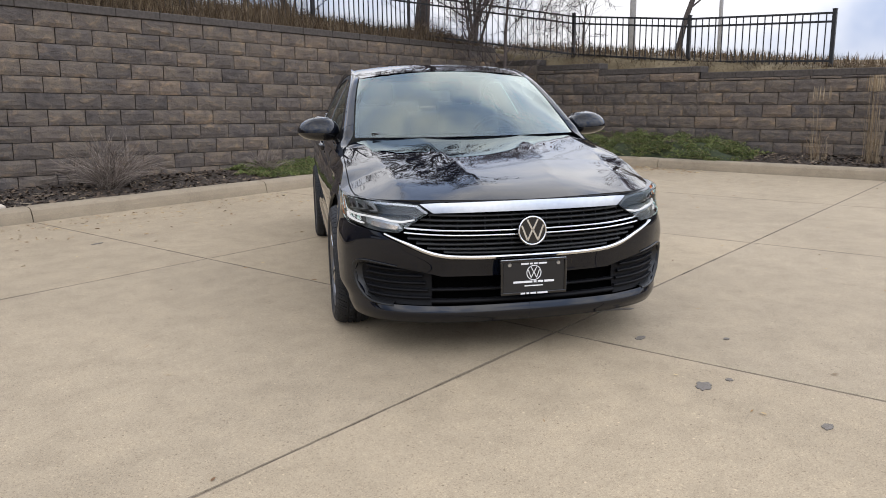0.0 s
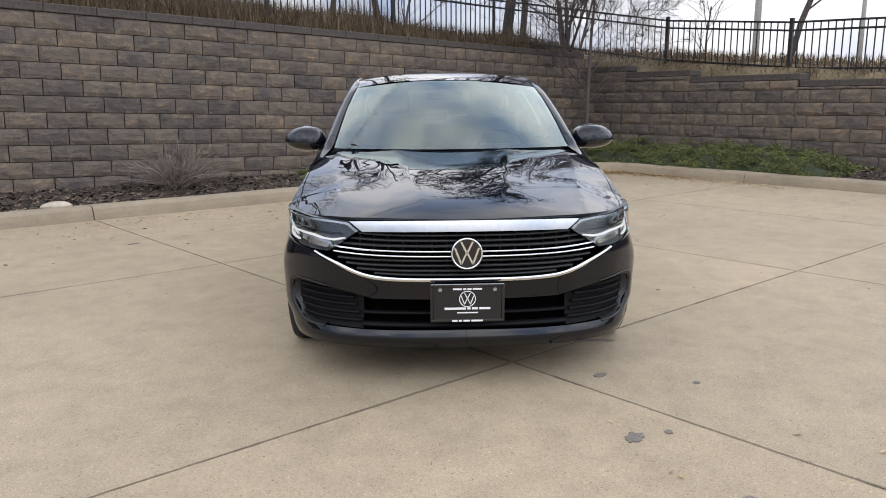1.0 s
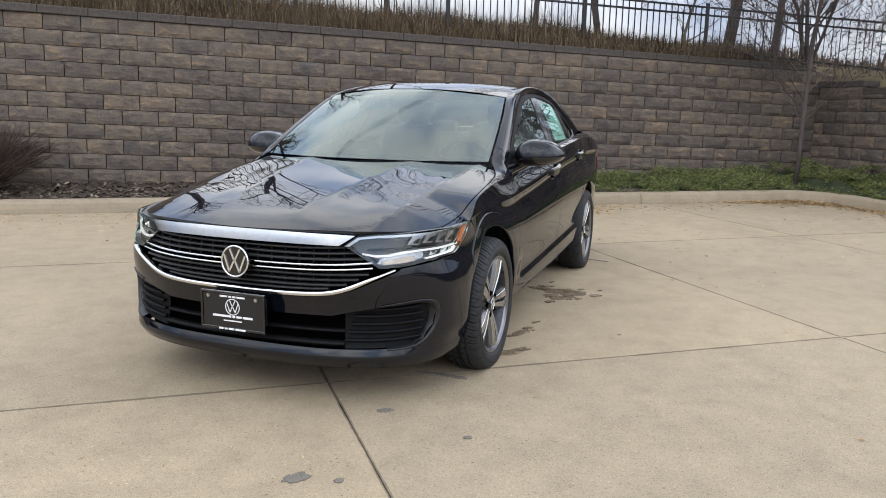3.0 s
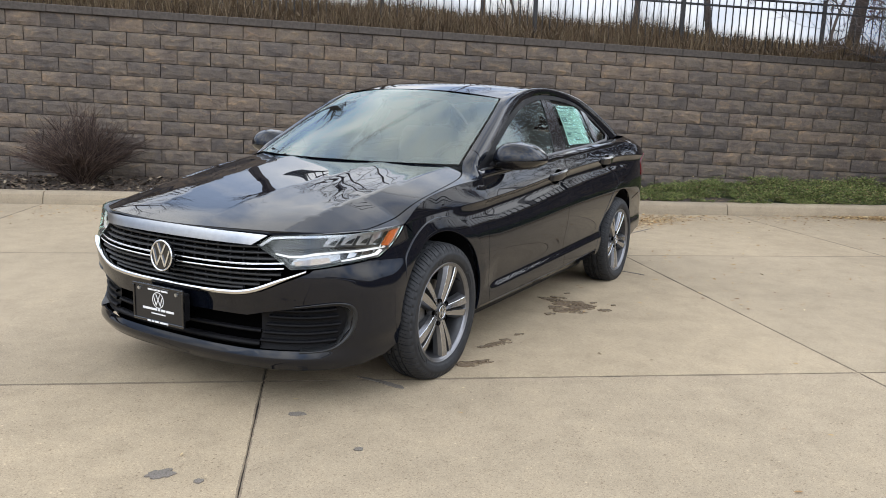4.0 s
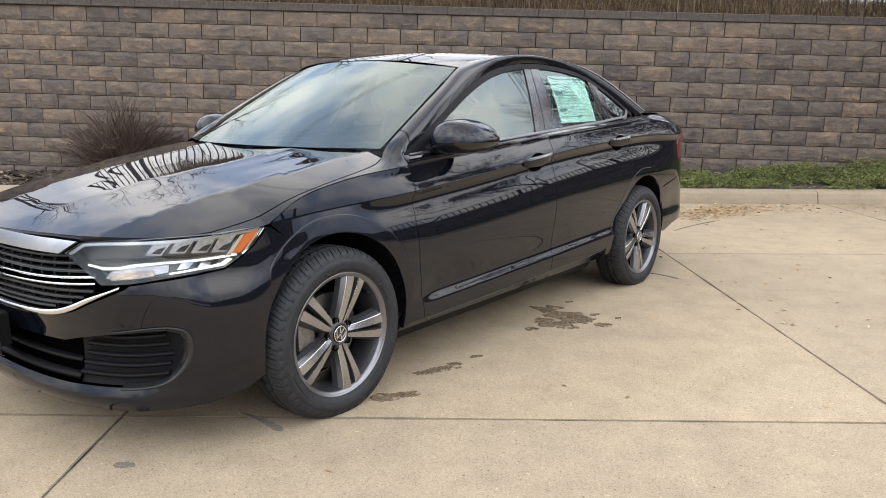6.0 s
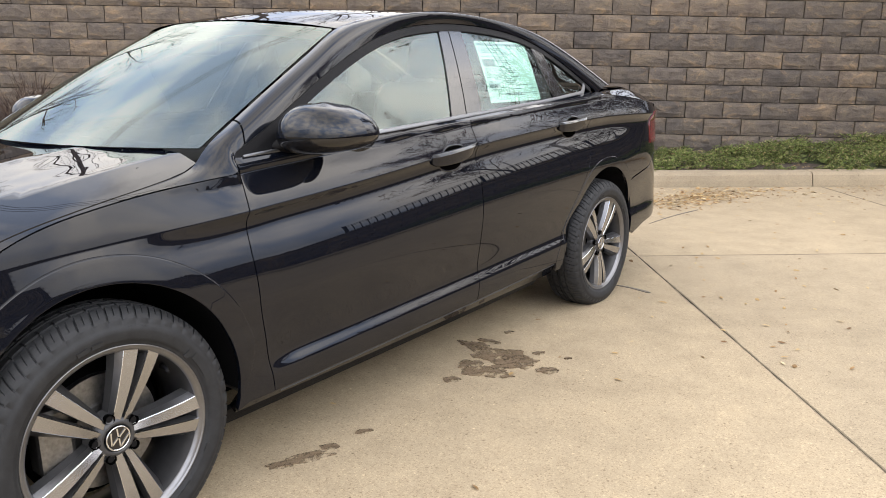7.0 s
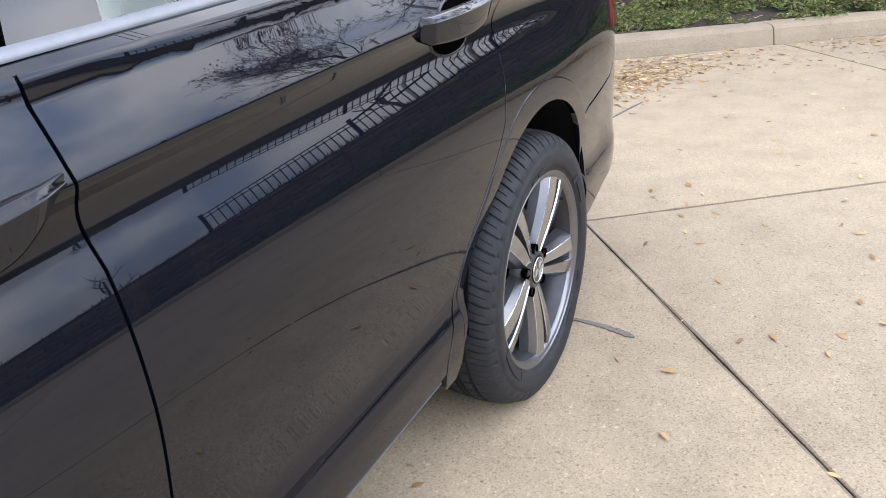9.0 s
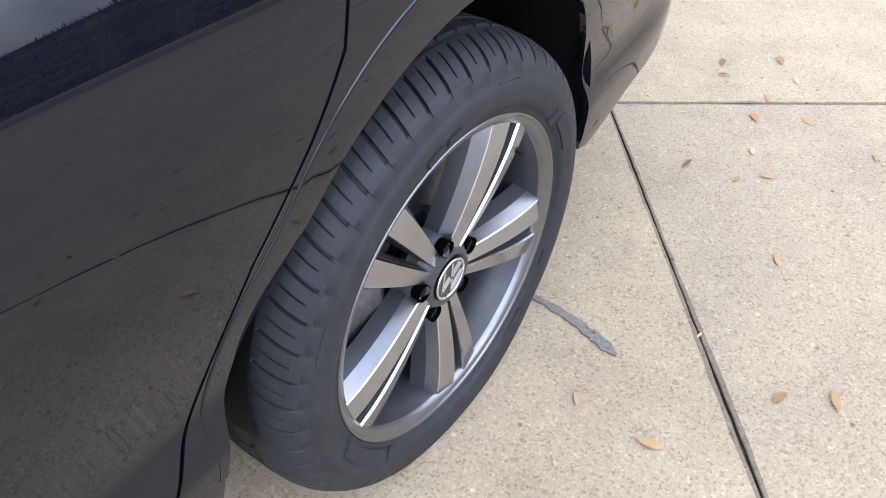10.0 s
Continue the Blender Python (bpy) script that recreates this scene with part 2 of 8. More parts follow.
M_REDLEAF = island_colours("dark_red_leaves", [(0, (0.09, 0.015, 0.02)), (0.6, (0.16, 0.03, 0.035)), (1, (0.22, 0.07, 0.05))], 0.7)
M_OAKLEAF = island_colours("dead_brown_oak_leaves", [(0, (0.035, 0.024, 0.016)), (0.6, (0.075, 0.050, 0.030)), (1, (0.13, 0.085, 0.05))], 0.8)
M_BARK = plain("grey_brown_bark", (0.075, 0.06, 0.052), 0.95, grain=0.8, scale=18, vary=0.35)
M_BLACKMETAL = plain("black_painted_metal", (0.012, 0.012, 0.013), 0.42, 0.0, vary=0.15, scale=30)
M_GREYPOLE = plain("weathered_grey_pole", (0.42, 0.41, 0.40), 0.7, vary=0.15, scale=8)
M_ROCK = plain("pale_limestone", (0.48, 0.41, 0.32), 0.9, grain=0.7, scale=14, vary=0.25)


def make_turf():
    m, n, l, b = material("dormant_turf")
    t = noise_node(n, l, 1.2, 8, 0.65)
    r = ramp_node(n, l, t.outputs["Fac"], [(0.3, (0.10, 0.075, 0.04)), (0.5, (0.19, 0.145, 0.08)), (0.7, (0.28, 0.22, 0.13))])
    l.new(r.outputs["Color"], b.inputs["Base Color"])
    b.inputs["Roughness"].default_value = 0.95
    bump(n, l, b, t.outputs["Fac"], 0.8, 0.1)
    return m


M_TURF = make_turf()


# ---- builders ----
def mesh_of(name, verts, faces, mat, smooth=False, normals=None):
    me = bpy.data.meshes.new(name)
    me.from_pydata([tuple(map(float, v)) for v in verts], [], [tuple(map(int, f)) for f in faces])
    for mt in (mat if isinstance(mat, (list, tuple)) else [mat]):
        me.materials.append(mt)
    if smooth:
        me.polygons.foreach_set("use_smooth", [True] * len(me.polygons))
    if normals is not None:
        me.normals_split_custom_set_from_vertices([tuple(map(float, v)) for v in normals])
    me.update()
    return me


def put(name, me, parent=None, m=None, label=""):
    ob = new(name, me)
    if parent:
        ob.parent = parent
    if m is not None:
        ob.matrix_local = m
    if label:
        tagged(ob, label)
    return ob


def bm_mesh(name, bm, mat, smooth=False):
    me = bpy.data.meshes.new(name)
    bm.to_mesh(me)
    bm.free()
    for mt in (mat if isinstance(mat, (list, tuple)) else [mat]):
        me.materials.append(mt)
    if smooth:
        me.polygons.foreach_set("use_smooth", [True] * len(me.polygons))
    return me


def part(name, bm, mat, parent, label="", smooth=False, m=None):
    return put(name, bm_mesh(name, bm, mat, smooth), parent, m, label)


def box_bm(x0, x1, y0, y1, z0, z1, bevel=0.0, seg=1):
    bm = bmesh.new()
    bmesh.ops.create_cube(bm, size=1.0, matrix=Matrix.Translation(((x0 + x1) / 2, (y0 + y1) / 2, (z0 + z1) / 2)) @ Matrix.Diagonal((x1 - x0, y1 - y0, z1 - z0, 1)))
    if bevel:
        bmesh.ops.bevel(bm, geom=list(bm.edges), offset=bevel, segments=seg, affect="EDGES", profile=0.5)
    return bm


def tube_data(points, radii, sides=6, cap=True):
    """Vertices and faces of a tapered tube along points."""
    vs, fs = [], []
    pts = [Vector(p) for p in points]
    side = None
    for i, p in enumerate(pts):
        d = (pts[min(i + 1, len(pts) - 1)] - pts[max(i - 1, 0)]).normalized()
        if side is None:
            side = d.orthogonal().normalized()
        side = (side - d * side.dot(d)).normalized()
        up = d.cross(side)
        r = radii[i] if hasattr(radii, "__len__") else radii
        for k in range(sides):
            a = 2 * math.pi * k / sides
            vs.append(p + side * (math.cos(a) * r) + up * (math.sin(a) * r))
    for i in range(len(pts) - 1):
        for k in range(sides):
            a, b = i * sides + k, i * sides + (k + 1) % sides
            fs.append((a, b, b + sides, a + sides))
    if cap:
        fs.append(tuple(range(sides))[::-1])
        fs.append(tuple(range((len(pts) - 1) * sides, len(pts) * sides)))
    return vs, fs


class Heap:
    """Gathers many small pieces into one mesh."""

    def __init__(self):
        self.v, self.f = [], []

    def add(self, vs, fs):
        o = len(self.v)
        self.v.extend(vs)
        self.f.extend(tuple(i + o for i in f) for f in fs)

    def mesh(self, name, mat, smooth=False):
        return mesh_of(name, self.v, self.f, mat, smooth)


SITE = pose(0, 0, 0, 0, 0, 36.5)      # p runs along the long wall, q towards it

# ---- the setting: lot, kerb, beds, two retaining walls, bank ----
rng = random.Random(7)


def nz(x, y, z=0.0, s=1.0):
    return noise.noise(Vector((x * s, y * s, z)))


def structure(name, me=None, label="", category=""):
    ob = new(name, me)
    ob.matrix_world = SITE
    return tagged(ob, label, category, kind="structure")


P_LINES = [(-24.9, -0.05), (-21.8, -0.05), (-18.8, -0.05), (-15.7, -0.05), (-12.6, -0.05), (-9.5, -0.05), (-6.4, -0.05), (-3.3, -0.05), (-0.165, -0.05), (2.85, -0.045), (5.49, -0.035), (8.19, 0.0)]
Q_LINES = [(-22.0, 0.018), (-18.9, 0.018), (-15.9, 0.018), (-12.8, 0.018), (-9.8, 0.018), (-6.75, 0.018), (-3.65, 0.018), (-0.6, 0.018), (2.54, 0.028), (5.575, 0.0)]


def crossing(pl, ql):
    """Where the joint p = a + b q meets the joint q = c + d p."""
    (a, b), (c, d) = pl, ql
    q = (c + d * a) / (1 - b * d)
    return Vector((a + b * q, q, 0))


def ground_sheet():
    """The low ground from under the lot out to the horizon, and the higher ground behind the walls."""
    vs, fs = [], []
    ps = [-1500, -600, -250, -120, -60, -30, -10, 0, 8.6, 9.6, 12, 40, 200]
    qs = [-1500, -600, -250, -120, -60, -30, -10, 0, 5.9, 7.2, 9, 40, 200]
    for q in qs:
        for p in ps:
            vs.append((p, q, -0.12 if p < 20 and q < 20 else -1.0))
    k = len(ps)
    for j in range(len(qs) - 1):
        for i in range(k - 1):
            fs.append((j * k + i, j * k + i + 1, j * k + k + i + 1, j * k + k + i))
    return mesh_of("ground", vs, fs, M_TURF)


structure("ground", ground_sheet(), "dormant tan turf ground reaching to the horizon", "ground")


def cap_left(p):
    return 2.335 - 0.028 * p          # underside of the long wall's cap


CAPS_E = [(7.3, 6.25, 1.79), (6.25, 4.83, 1.665), (4.83, 2.83, 1.545), (2.83, -3.6, 1.435), (-3.6, -6.5, 1.235), (-6.5, -10.0, 1.035)]


def cap_e(q):
    return next((z for a, b, z in CAPS_E if b <= q <= a), 1.0)


def bank_z(p, q):
    zl = cap_left(max(-30, min(p, 12))) + 0.07
    zr = 1.53 + 0.085 * max(0, min(q, 9))
    if -9.9 < q < 7.25 and p < 10.6:
        k = min(1, max(0, (p - 9.97) / 0.45))
        zr = (cap_e(q) + 0.085) * (1 - k) + zr * k
    dl, dr = max(0.0, q - 7.45), max(0.0, p - 9.9)
    w = min(1, max(0, 0.5 + ((p - 9.9) - (q - 7.45)) / 3.0)) if p > 7 else 0.0
    w = w * w * (3 - 2 * w)
    zl += 0.15 * min(dl, 7) + 0.01 * min(max(0, dl - 7), 60)
    zr += 0.012 * min(dr, 60)
    far = math.hypot(dl, dr)
    return zl * (1 - w) + zr * w + 0.06 * nz(p, q, 0, 0.9) * min(1, far) + 0.5 * nz(p, q, 4, 0.03) * min(1, far / 30)


def bank():
    vs, fs = [], []
    steps = [0, 0.3, 0.6, 0.9, 1.3, 1.8, 2.4, 3.2, 4.2, 5.5, 7.5, 10, 14, 20, 30, 45, 70, 110, 180, 300, 600, 1400]
    line = [(-60 + 2.0 * i, 7.5) for i in range(25)] + [(-10 + 0.5 * i, 7.5) for i in range(40)] + [(9.95, 7.5)]
    corner = len(line) - 1
    line += [(9.95, 7.3 - 0.5 * i) for i in range(1, 36)] + [(9.95, -12 - 4 * i) for i in range(8)]
    for i, (p, q) in enumerate(line):
        if i < corner:
            d = Vector((max(-0.8, min(0.7, (p - 2) / 14)) if p > 2 else max(-0.6, p / 60), 1))
        elif i == corner:
            d = Vector((1, 1))
        else:
            d = Vector((1, max(-0.6, min(0.7, (q - 0) / 12))))
        d.normalize()
        vs.append((p, q, bank_z(p, q) - 0.7))          # earth face down behind the cap stones
        for s in steps:
            pp, qq = p + d.x * s, q + d.y * s
            vs.append((pp, qq, bank_z(pp, qq)))
    k = len(steps) + 1
    for i in range(len(line) - 1):
        for j in range(k - 1):
            fs.append((i * k + j, i * k + j + 1, i * k + k + j + 1, i * k + k + j))
    return mesh_of("bank", vs, fs, M_TURF, True)


structure("bank", bank(), "raised grassy bank behind the retaining walls", "ground")


# kerb: a swept section with joints, along the long wall, round the corner and along the short wall
def kerb_line():
    pts = [(p, 5.58) for p in np.arange(-27.0, 7.61, 0.3)]
    pts += [(7.7 + 0.5 * math.sin(radians(a)), 5.08 + 0.5 * math.cos(radians(a))) for a in range(6, 90, 12)]
    pts += [(8.2, q) for q in np.arange(4.98, -22, -0.35)]
    return pts


KERB_SECTION = [(0.0, -0.1), (0.0, 0.0), (0.012, 0.06), (0.03, 0.115), (0.05, 0.138), (0.085, 0.147), (0.18, 0.15), (0.245, 0.147), (0.262, 0.135), (0.265, -0.1)]
KERB_SPLITS = [-24.7, -21.6, -18.6, -15.6, -12.7, -9.7, -6.65, -3.57, -0.45, 2.45, 5.22]


def kerb():
    root = structure("kerb", None, "grey-tan poured concrete kerb along the planting beds", "kerb")
    pts = kerb_line()
    runs, run = [], [pts[0]]
    for a, b in zip(pts, pts[1:]):
        cut = next((s for s in KERB_SPLITS if a[0] < s <= b[0] and a[1] > 5.4), None)
        if cut is None and a[1] < 4.9 and int(a[1] / 3.05) != int(b[1] / 3.05):
            cut = "here"
        if cut is not None:
            c = b if cut == "here" else (cut, a[1])
            d = Vector((b[0] - a[0], b[1] - a[1])).normalized() * 0.005
            runs.append(run + [(c[0] - d.x, c[1] - d.y)])
            run = [(c[0] + d.x, c[1] + d.y)]
            if cut != "here":
                run.append(b)
        else:
            run.append(b)
    runs.append(run)
    for r in runs:
        vs, fs = [], []
        for i, p in enumerate(r):
            a, b = r[max(i - 1, 0)], r[min(i + 1, len(r) - 1)]
            d = Vector((b[0] - a[0], b[1] - a[1])).normalized()
            out = Vector((-d.y, d.x))
            for o, z in KERB_SECTION:
                j = 0.004 * nz(p[0], p[1], z * 9, 2.5) + 0.002 * nz(p[0], p[1], z * 30, 9)
                vs.append((p[0] + out.x * (o + j), p[1] + out.y * (o + j), z + (j if z > 0 else 0)))
        k = len(KERB_SECTION)
        for i in range(len(r) - 1):
            for j in range(k - 1):
                fs.append((i * k + j, i * k + k + j, i * k + k + j + 1, i * k + j + 1))
        fs += [tuple(range(k)), tuple(range((len(r) - 1) * k, len(r) * k))[::-1]]
        me = mesh_of("kerb_length", vs, fs, M_KERB)
        put("kerb_length", me, root)


kerb()


def bed_z(p, q):
    t = max(0, min(1, (q - 5.8) / 1.3)) if p < 8.4 else max(0, min(1, (p - 8.4) / 1.1))
    return 0.125 + 0.075 * t + 0.018 * nz(p, q, 1, 2.2) + 0.012 * nz(p, q, 2, 7.0)


def bed(name, p0, p1, q0, q1):
    vs, fs = [], []
    npp, nq = max(2, int((p1 - p0) / 0.09)), max(2, int((q1 - q0) / 0.09))
    for j in range(nq + 1):
        for i in range(npp + 1):
            p, q = p0 + (p1 - p0) * i / npp, q0 + (q1 - q0) * j / nq
            vs.append((p, q, bed_z(p, q)))
    for j in range(nq):
        for i in range(npp):
            a = j * (npp + 1) + i
            fs.append((a, a + 1, a + npp + 2, a + npp + 1))
    return structure(name, mesh_of(name, vs, fs, M_MULCH, True), "dark bark mulch planting bed at the foot of the wall", "planting bed")


bed("planting_bed_1", -14.0, 9.75, 5.8, 7.3)
bed("planting_bed_2", 8.42, 9.75, -10.0, 5.8)

chips = Heap()
for _ in range(7000):
    if rng.random() < 0.8:
        p, q = rng.uniform(-7.5, 4.5), rng.uniform(5.85, 7.1)
    else:
        p, q = rng.uniform(8.5, 9.5), rng.uniform(-1.5, 2.5)
    a, s = rng.uniform(0, 6.3), rng.uniform(0.012, 0.038)
    w = s * rng.uniform(0.25, 0.6)
    z = bed_z(p, q) + rng.uniform(0.002, 0.02)
    c, d = Vector((math.cos(a), math.sin(a), rng.uniform(-0.5, 0.5))) * s, Vector((-math.sin(a), math.cos(a), rng.uniform(-0.4, 0.4))) * w
    o = Vector((p, q, z))
    chips.add([o - c - d, o + c - d, o + c + d, o - c + d], [(0, 1, 2, 3)])
ob = new("mulch_chips", chips.mesh("mulch_chips", M_CHIPS))
ob.matrix_world = SITE
tagged(ob, "brown shredded bark chips scattered over the bed", "mulch", kind="stuff")


# ---- retaining walls of split-faced blocks ----
BL, BH, BATTER = 0.457, 0.2, 0.085
block_meshes = []
for i in range(9):
    r2 = random.Random(50 + i)
    nu, nv = 8, 5
    tilt, shift = r2.uniform(0, 3.14), r2.uniform(-0.35, 0.35)
    vs, fs = [], []
    for v in range(nv):
        for u in range(nu):
            fu, fv = u / (nu - 1), v / (nv - 1)
            edge = 1.0 if 0 < u < nu - 1 and 0 < v < nv - 1 else 0.0
            ridge = 1.0 - abs((fu - 0.5) * math.cos(tilt) * 1.6 + (fv - 0.5) * math.sin(tilt) - shift)
            bulge = edge * (0.006 + 0.009 * max(0.0, ridge) ** 1.5 + 0.009 * r2.random())
            vs.append(((fu - 0.5) * (BL - 0.011) + (0.006 * r2.uniform(-1, 1) if edge else 0), -bulge, 0.0045 + fv * (BH - 0.009)))
    for v in range(nv - 1):
        for u in range(nu - 1):
            a = v * nu + u
            if (u + v + i) % 2:
                fs += [(a, a + 1, a + nu + 1), (a, a + nu + 1, a + nu)]
            else:
                fs += [(a, a + 1, a + nu), (a + 1, a + nu + 1, a + nu)]
    rim = [u for u in range(nu)] + [v * nu + nu - 1 for v in range(1, nv)] + [(nv - 1) * nu + u for u in range(nu - 2, -1, -1)] + [v * nu for v in range(nv - 2, 0, -1)]
    base = len(vs)
    for k in rim:
        vs.append((vs[k][0], 0.07, vs[k][2]))
    for k in range(len(rim)):
        n2 = (k + 1) % len(rim)
        fs.append((rim[n2], rim[k], base + k, base + n2))
    block_meshes.append((vs, fs, mesh_of("stone_block", vs, fs, M_BLOCK)))


def lay_wall(root, spots, near):
    """spots: (pose matrix, nearness). The nearest 300 are pieces of their own, the rest one joined part."""
    spots = sorted(spots, key=lambda s: s[1])
    rest = Heap()
    for k, (m, _) in enumerate(spots):
        vs, fs, me = block_meshes[rng.randrange(len(block_meshes))]
        if k < near:
            ob = new("stone_block", me)
            ob.parent = root
            ob.matrix_local = m
        else:
            rest.add([m @ Vector(v) for v in vs], fs)
    if rest.v:
        ob = put("far_stone_blocks", rest.mesh("far_stone_blocks", M_BLOCK), root)
        tagged(ob, kind="stuff")


def cap_run(root, a, b, z_of, face, turn):
    """Cap stones from a to b along a wall; z_of: underside; face: the front's place."""
    s = a
    while s < b - 0.05:
        e = min(b, s + 0.61)
        mid = (s + e) / 2
        z = z_of(mid)
        bm = box_bm(-(e - s) / 2 + 0.002, (e - s) / 2 - 0.002, -0.045, 0.30, 0.0, 0.105, 0.008)
        for v in bm.verts:
            if v.co.y < 0:
                v.co.y += 0.010 * nz(v.co.x * 3 + mid * 5, v.co.z * 20)
        me = bm_mesh("cap_stone", bm, M_CAP)
        slope = (z_of(e) - z_of(s)) / (e - s)
        put("cap_stone", me, root, turn(mid, face, z) @ Matrix.Rotation(-math.atan(slope), 4, "Y"))
        s = e


wall_n = structure("wall_north", None, "long retaining wall of brown-grey split-faced concrete blocks", "wall")
vs = [(-14, 7.36, -0.1), (9.9, 7.36, -0.1), (9.9, 7.36, cap_left(9.9)), (-14, 7.36, cap_left(-14)), (-14, 7.75, -0.1), (9.9, 7.75, -0.1), (9.9, 7.75, cap_left(9.9)), (-14, 7.75, cap_left(-14))]
put("core", mesh_of("core", vs, [(0, 1, 2, 3), (3, 2, 6, 7), (4, 7, 6, 5), (0, 4, 5, 1), (0, 3, 7, 4), (1, 5, 6, 2)], M_CORE), wall_n)
spots = []
for row in range(12):
    zt = -BH * (row + 1)
    p = 1.80 - 34 * BL + (BL if row % 2 else BL / 2)
    while p < 9.98:
        z = cap_left(p) + zt
        if z > 0.0:
            m = Matrix.Translation((p, 7.095 + BATTER * (z + 0.1) + 0.004 * rng.uniform(-1, 1), z)) @ Matrix.Rotation(0.028, 4, "Y") @ Matrix.Rotation(rng.uniform(-0.01, 0.01), 4, "Z") @ Matrix.Diagonal((1, rng.uniform(0.7, 1.2) * 1.0, 1, 1))
            spots.append((m, abs(p - 1.0)))
        p += BL
lay_wall(wall_n, spots, 290)
cap_run(wall_n, -13.8, 9.55, cap_left, 7.30, lambda s, f, z: Matrix.Translation((s, f, z)))

wall_e = structure("wall_east", None, "lower stepped retaining wall of brown-grey split-faced blocks", "wall")
for a, b, z in CAPS_E:
    vs = [(9.80, b, -0.1), (9.80, a, -0.1), (9.80, a, z - 0.004), (9.80, b, z - 0.004), (10.05, b, -0.1), (10.05, a, -0.1), (10.05, a, z - 0.004), (10.05, b, z - 0.004)]
    put("core", mesh_of("core", vs, [(0, 3, 2, 1), (3, 7, 6, 2), (4, 5, 6, 7), (0, 4, 7, 3), (0, 1, 5, 4), (1, 2, 6, 5)], M_CORE), wall_e)
    cap_run(wall_e, -a, -b, lambda s, zz=z: zz, 9.66, lambda s, f, zz: Matrix.Translation((f, -s, zz)) @ Matrix.Rotation(-math.pi / 2, 4, "Z"))


spots = []
for row in range(10):
    q = 7.2 - (0.0 if row % 2 else BL / 2)
    while q > -9.9:
        z = 1.79 - BH * (row + 1)
        ends = [q + BL / 2] + [c for c, _, _ in CAPS_E[1:] if q - BL / 2 + 0.03 < c < q + BL / 2 - 0.03] + [q - BL / 2]
        for hi, lo in zip(ends, ends[1:]):
            mid = (hi + lo) / 2
            top = min(BH, cap_e(mid) - z - 0.002)
            if z > 0.0 and top > 0.012:
                m = Matrix.Translation((9.47 + BATTER * (z + 0.1) + 0.004 * rng.uniform(-1, 1), mid, z)) @ Matrix.Rotation(-math.pi / 2 + rng.uniform(-0.01, 0.01), 4, "Z") @ Matrix.Diagonal(((hi - lo) / BL, rng.uniform(0.7, 1.2), top / BH, 1))
                spots.append((m, abs(mid - 2.5)))
        q -= BL
lay_wall(wall_e, spots, 220)


# ---- the lot: cast slabs with open joints ----
pavement = structure("pavement", mesh_of("pavement", [(-26, -23, -0.008), (8.3, -23, -0.008), (8.3, 5.62, -0.008), (-26, 5.62, -0.008)], [(0, 1, 2, 3)], M_JOINT), "tan concrete parking lot cast in large jointed slabs", "pavement")


def slab(c):
    """One slab with ragged, eased edges and a narrow stained margin along its joints; c: its four corners."""
    ring = []
    for a, b in zip(c, c[1:] + c[:1]):
        n = max(4, int((b - a).length / 0.028))
        inward = Vector((-(b - a).y, (b - a).x, 0)).normalized()
        for i in range(n):
            at = a.lerp(b, i / n)
            p = at + inward * (0.0013 + 0.0008 * rng.uniform(-1, 1) + 0.0030 * max(0, nz(at.x * 6, at.y * 6, 5)))
            stain = 0.0030 + 0.0030 * rng.random() + 0.0060 * max(0, nz(at.x * 2.3, at.y * 2.3, 9) + 0.2)
            ring.append((p, inward, stain))
    k = len(ring)
    vs = [p + i * (0.0015 + w) for p, i, w in ring] + [p + i * 0.0015 for p, i, w in ring] + [p - Vector((0, 0, 0.002)) for p, i, w in ring] + [p - Vector((0, 0, 0.06)) for p, i, w in ring]
    fs = [tuple(range(k))]
    for r in (0, 1, 2):
        for i in range(k):
            j = (i + 1) % k
            fs.append((r * k + i, (r + 1) * k + i, (r + 1) * k + j, r * k + j))
    me = mesh_of("slab", vs, fs, [M_CONCRETE, M_JOINT, M_JOINT_EDGE])
    me.polygons.foreach_set("material_index", [0] + [2] * (2 * k) + [1] * k)
    return me


for i in range(len(P_LINES) - 1):
    for j in range(len(Q_LINES) - 1):
        c = [crossing(P_LINES[i], Q_LINES[j]), crossing(P_LINES[i + 1], Q_LINES[j]), crossing(P_LINES[i + 1], Q_LINES[j + 1]), crossing(P_LINES[i], Q_LINES[j + 1])]
        put("slab", slab(c), pavement)

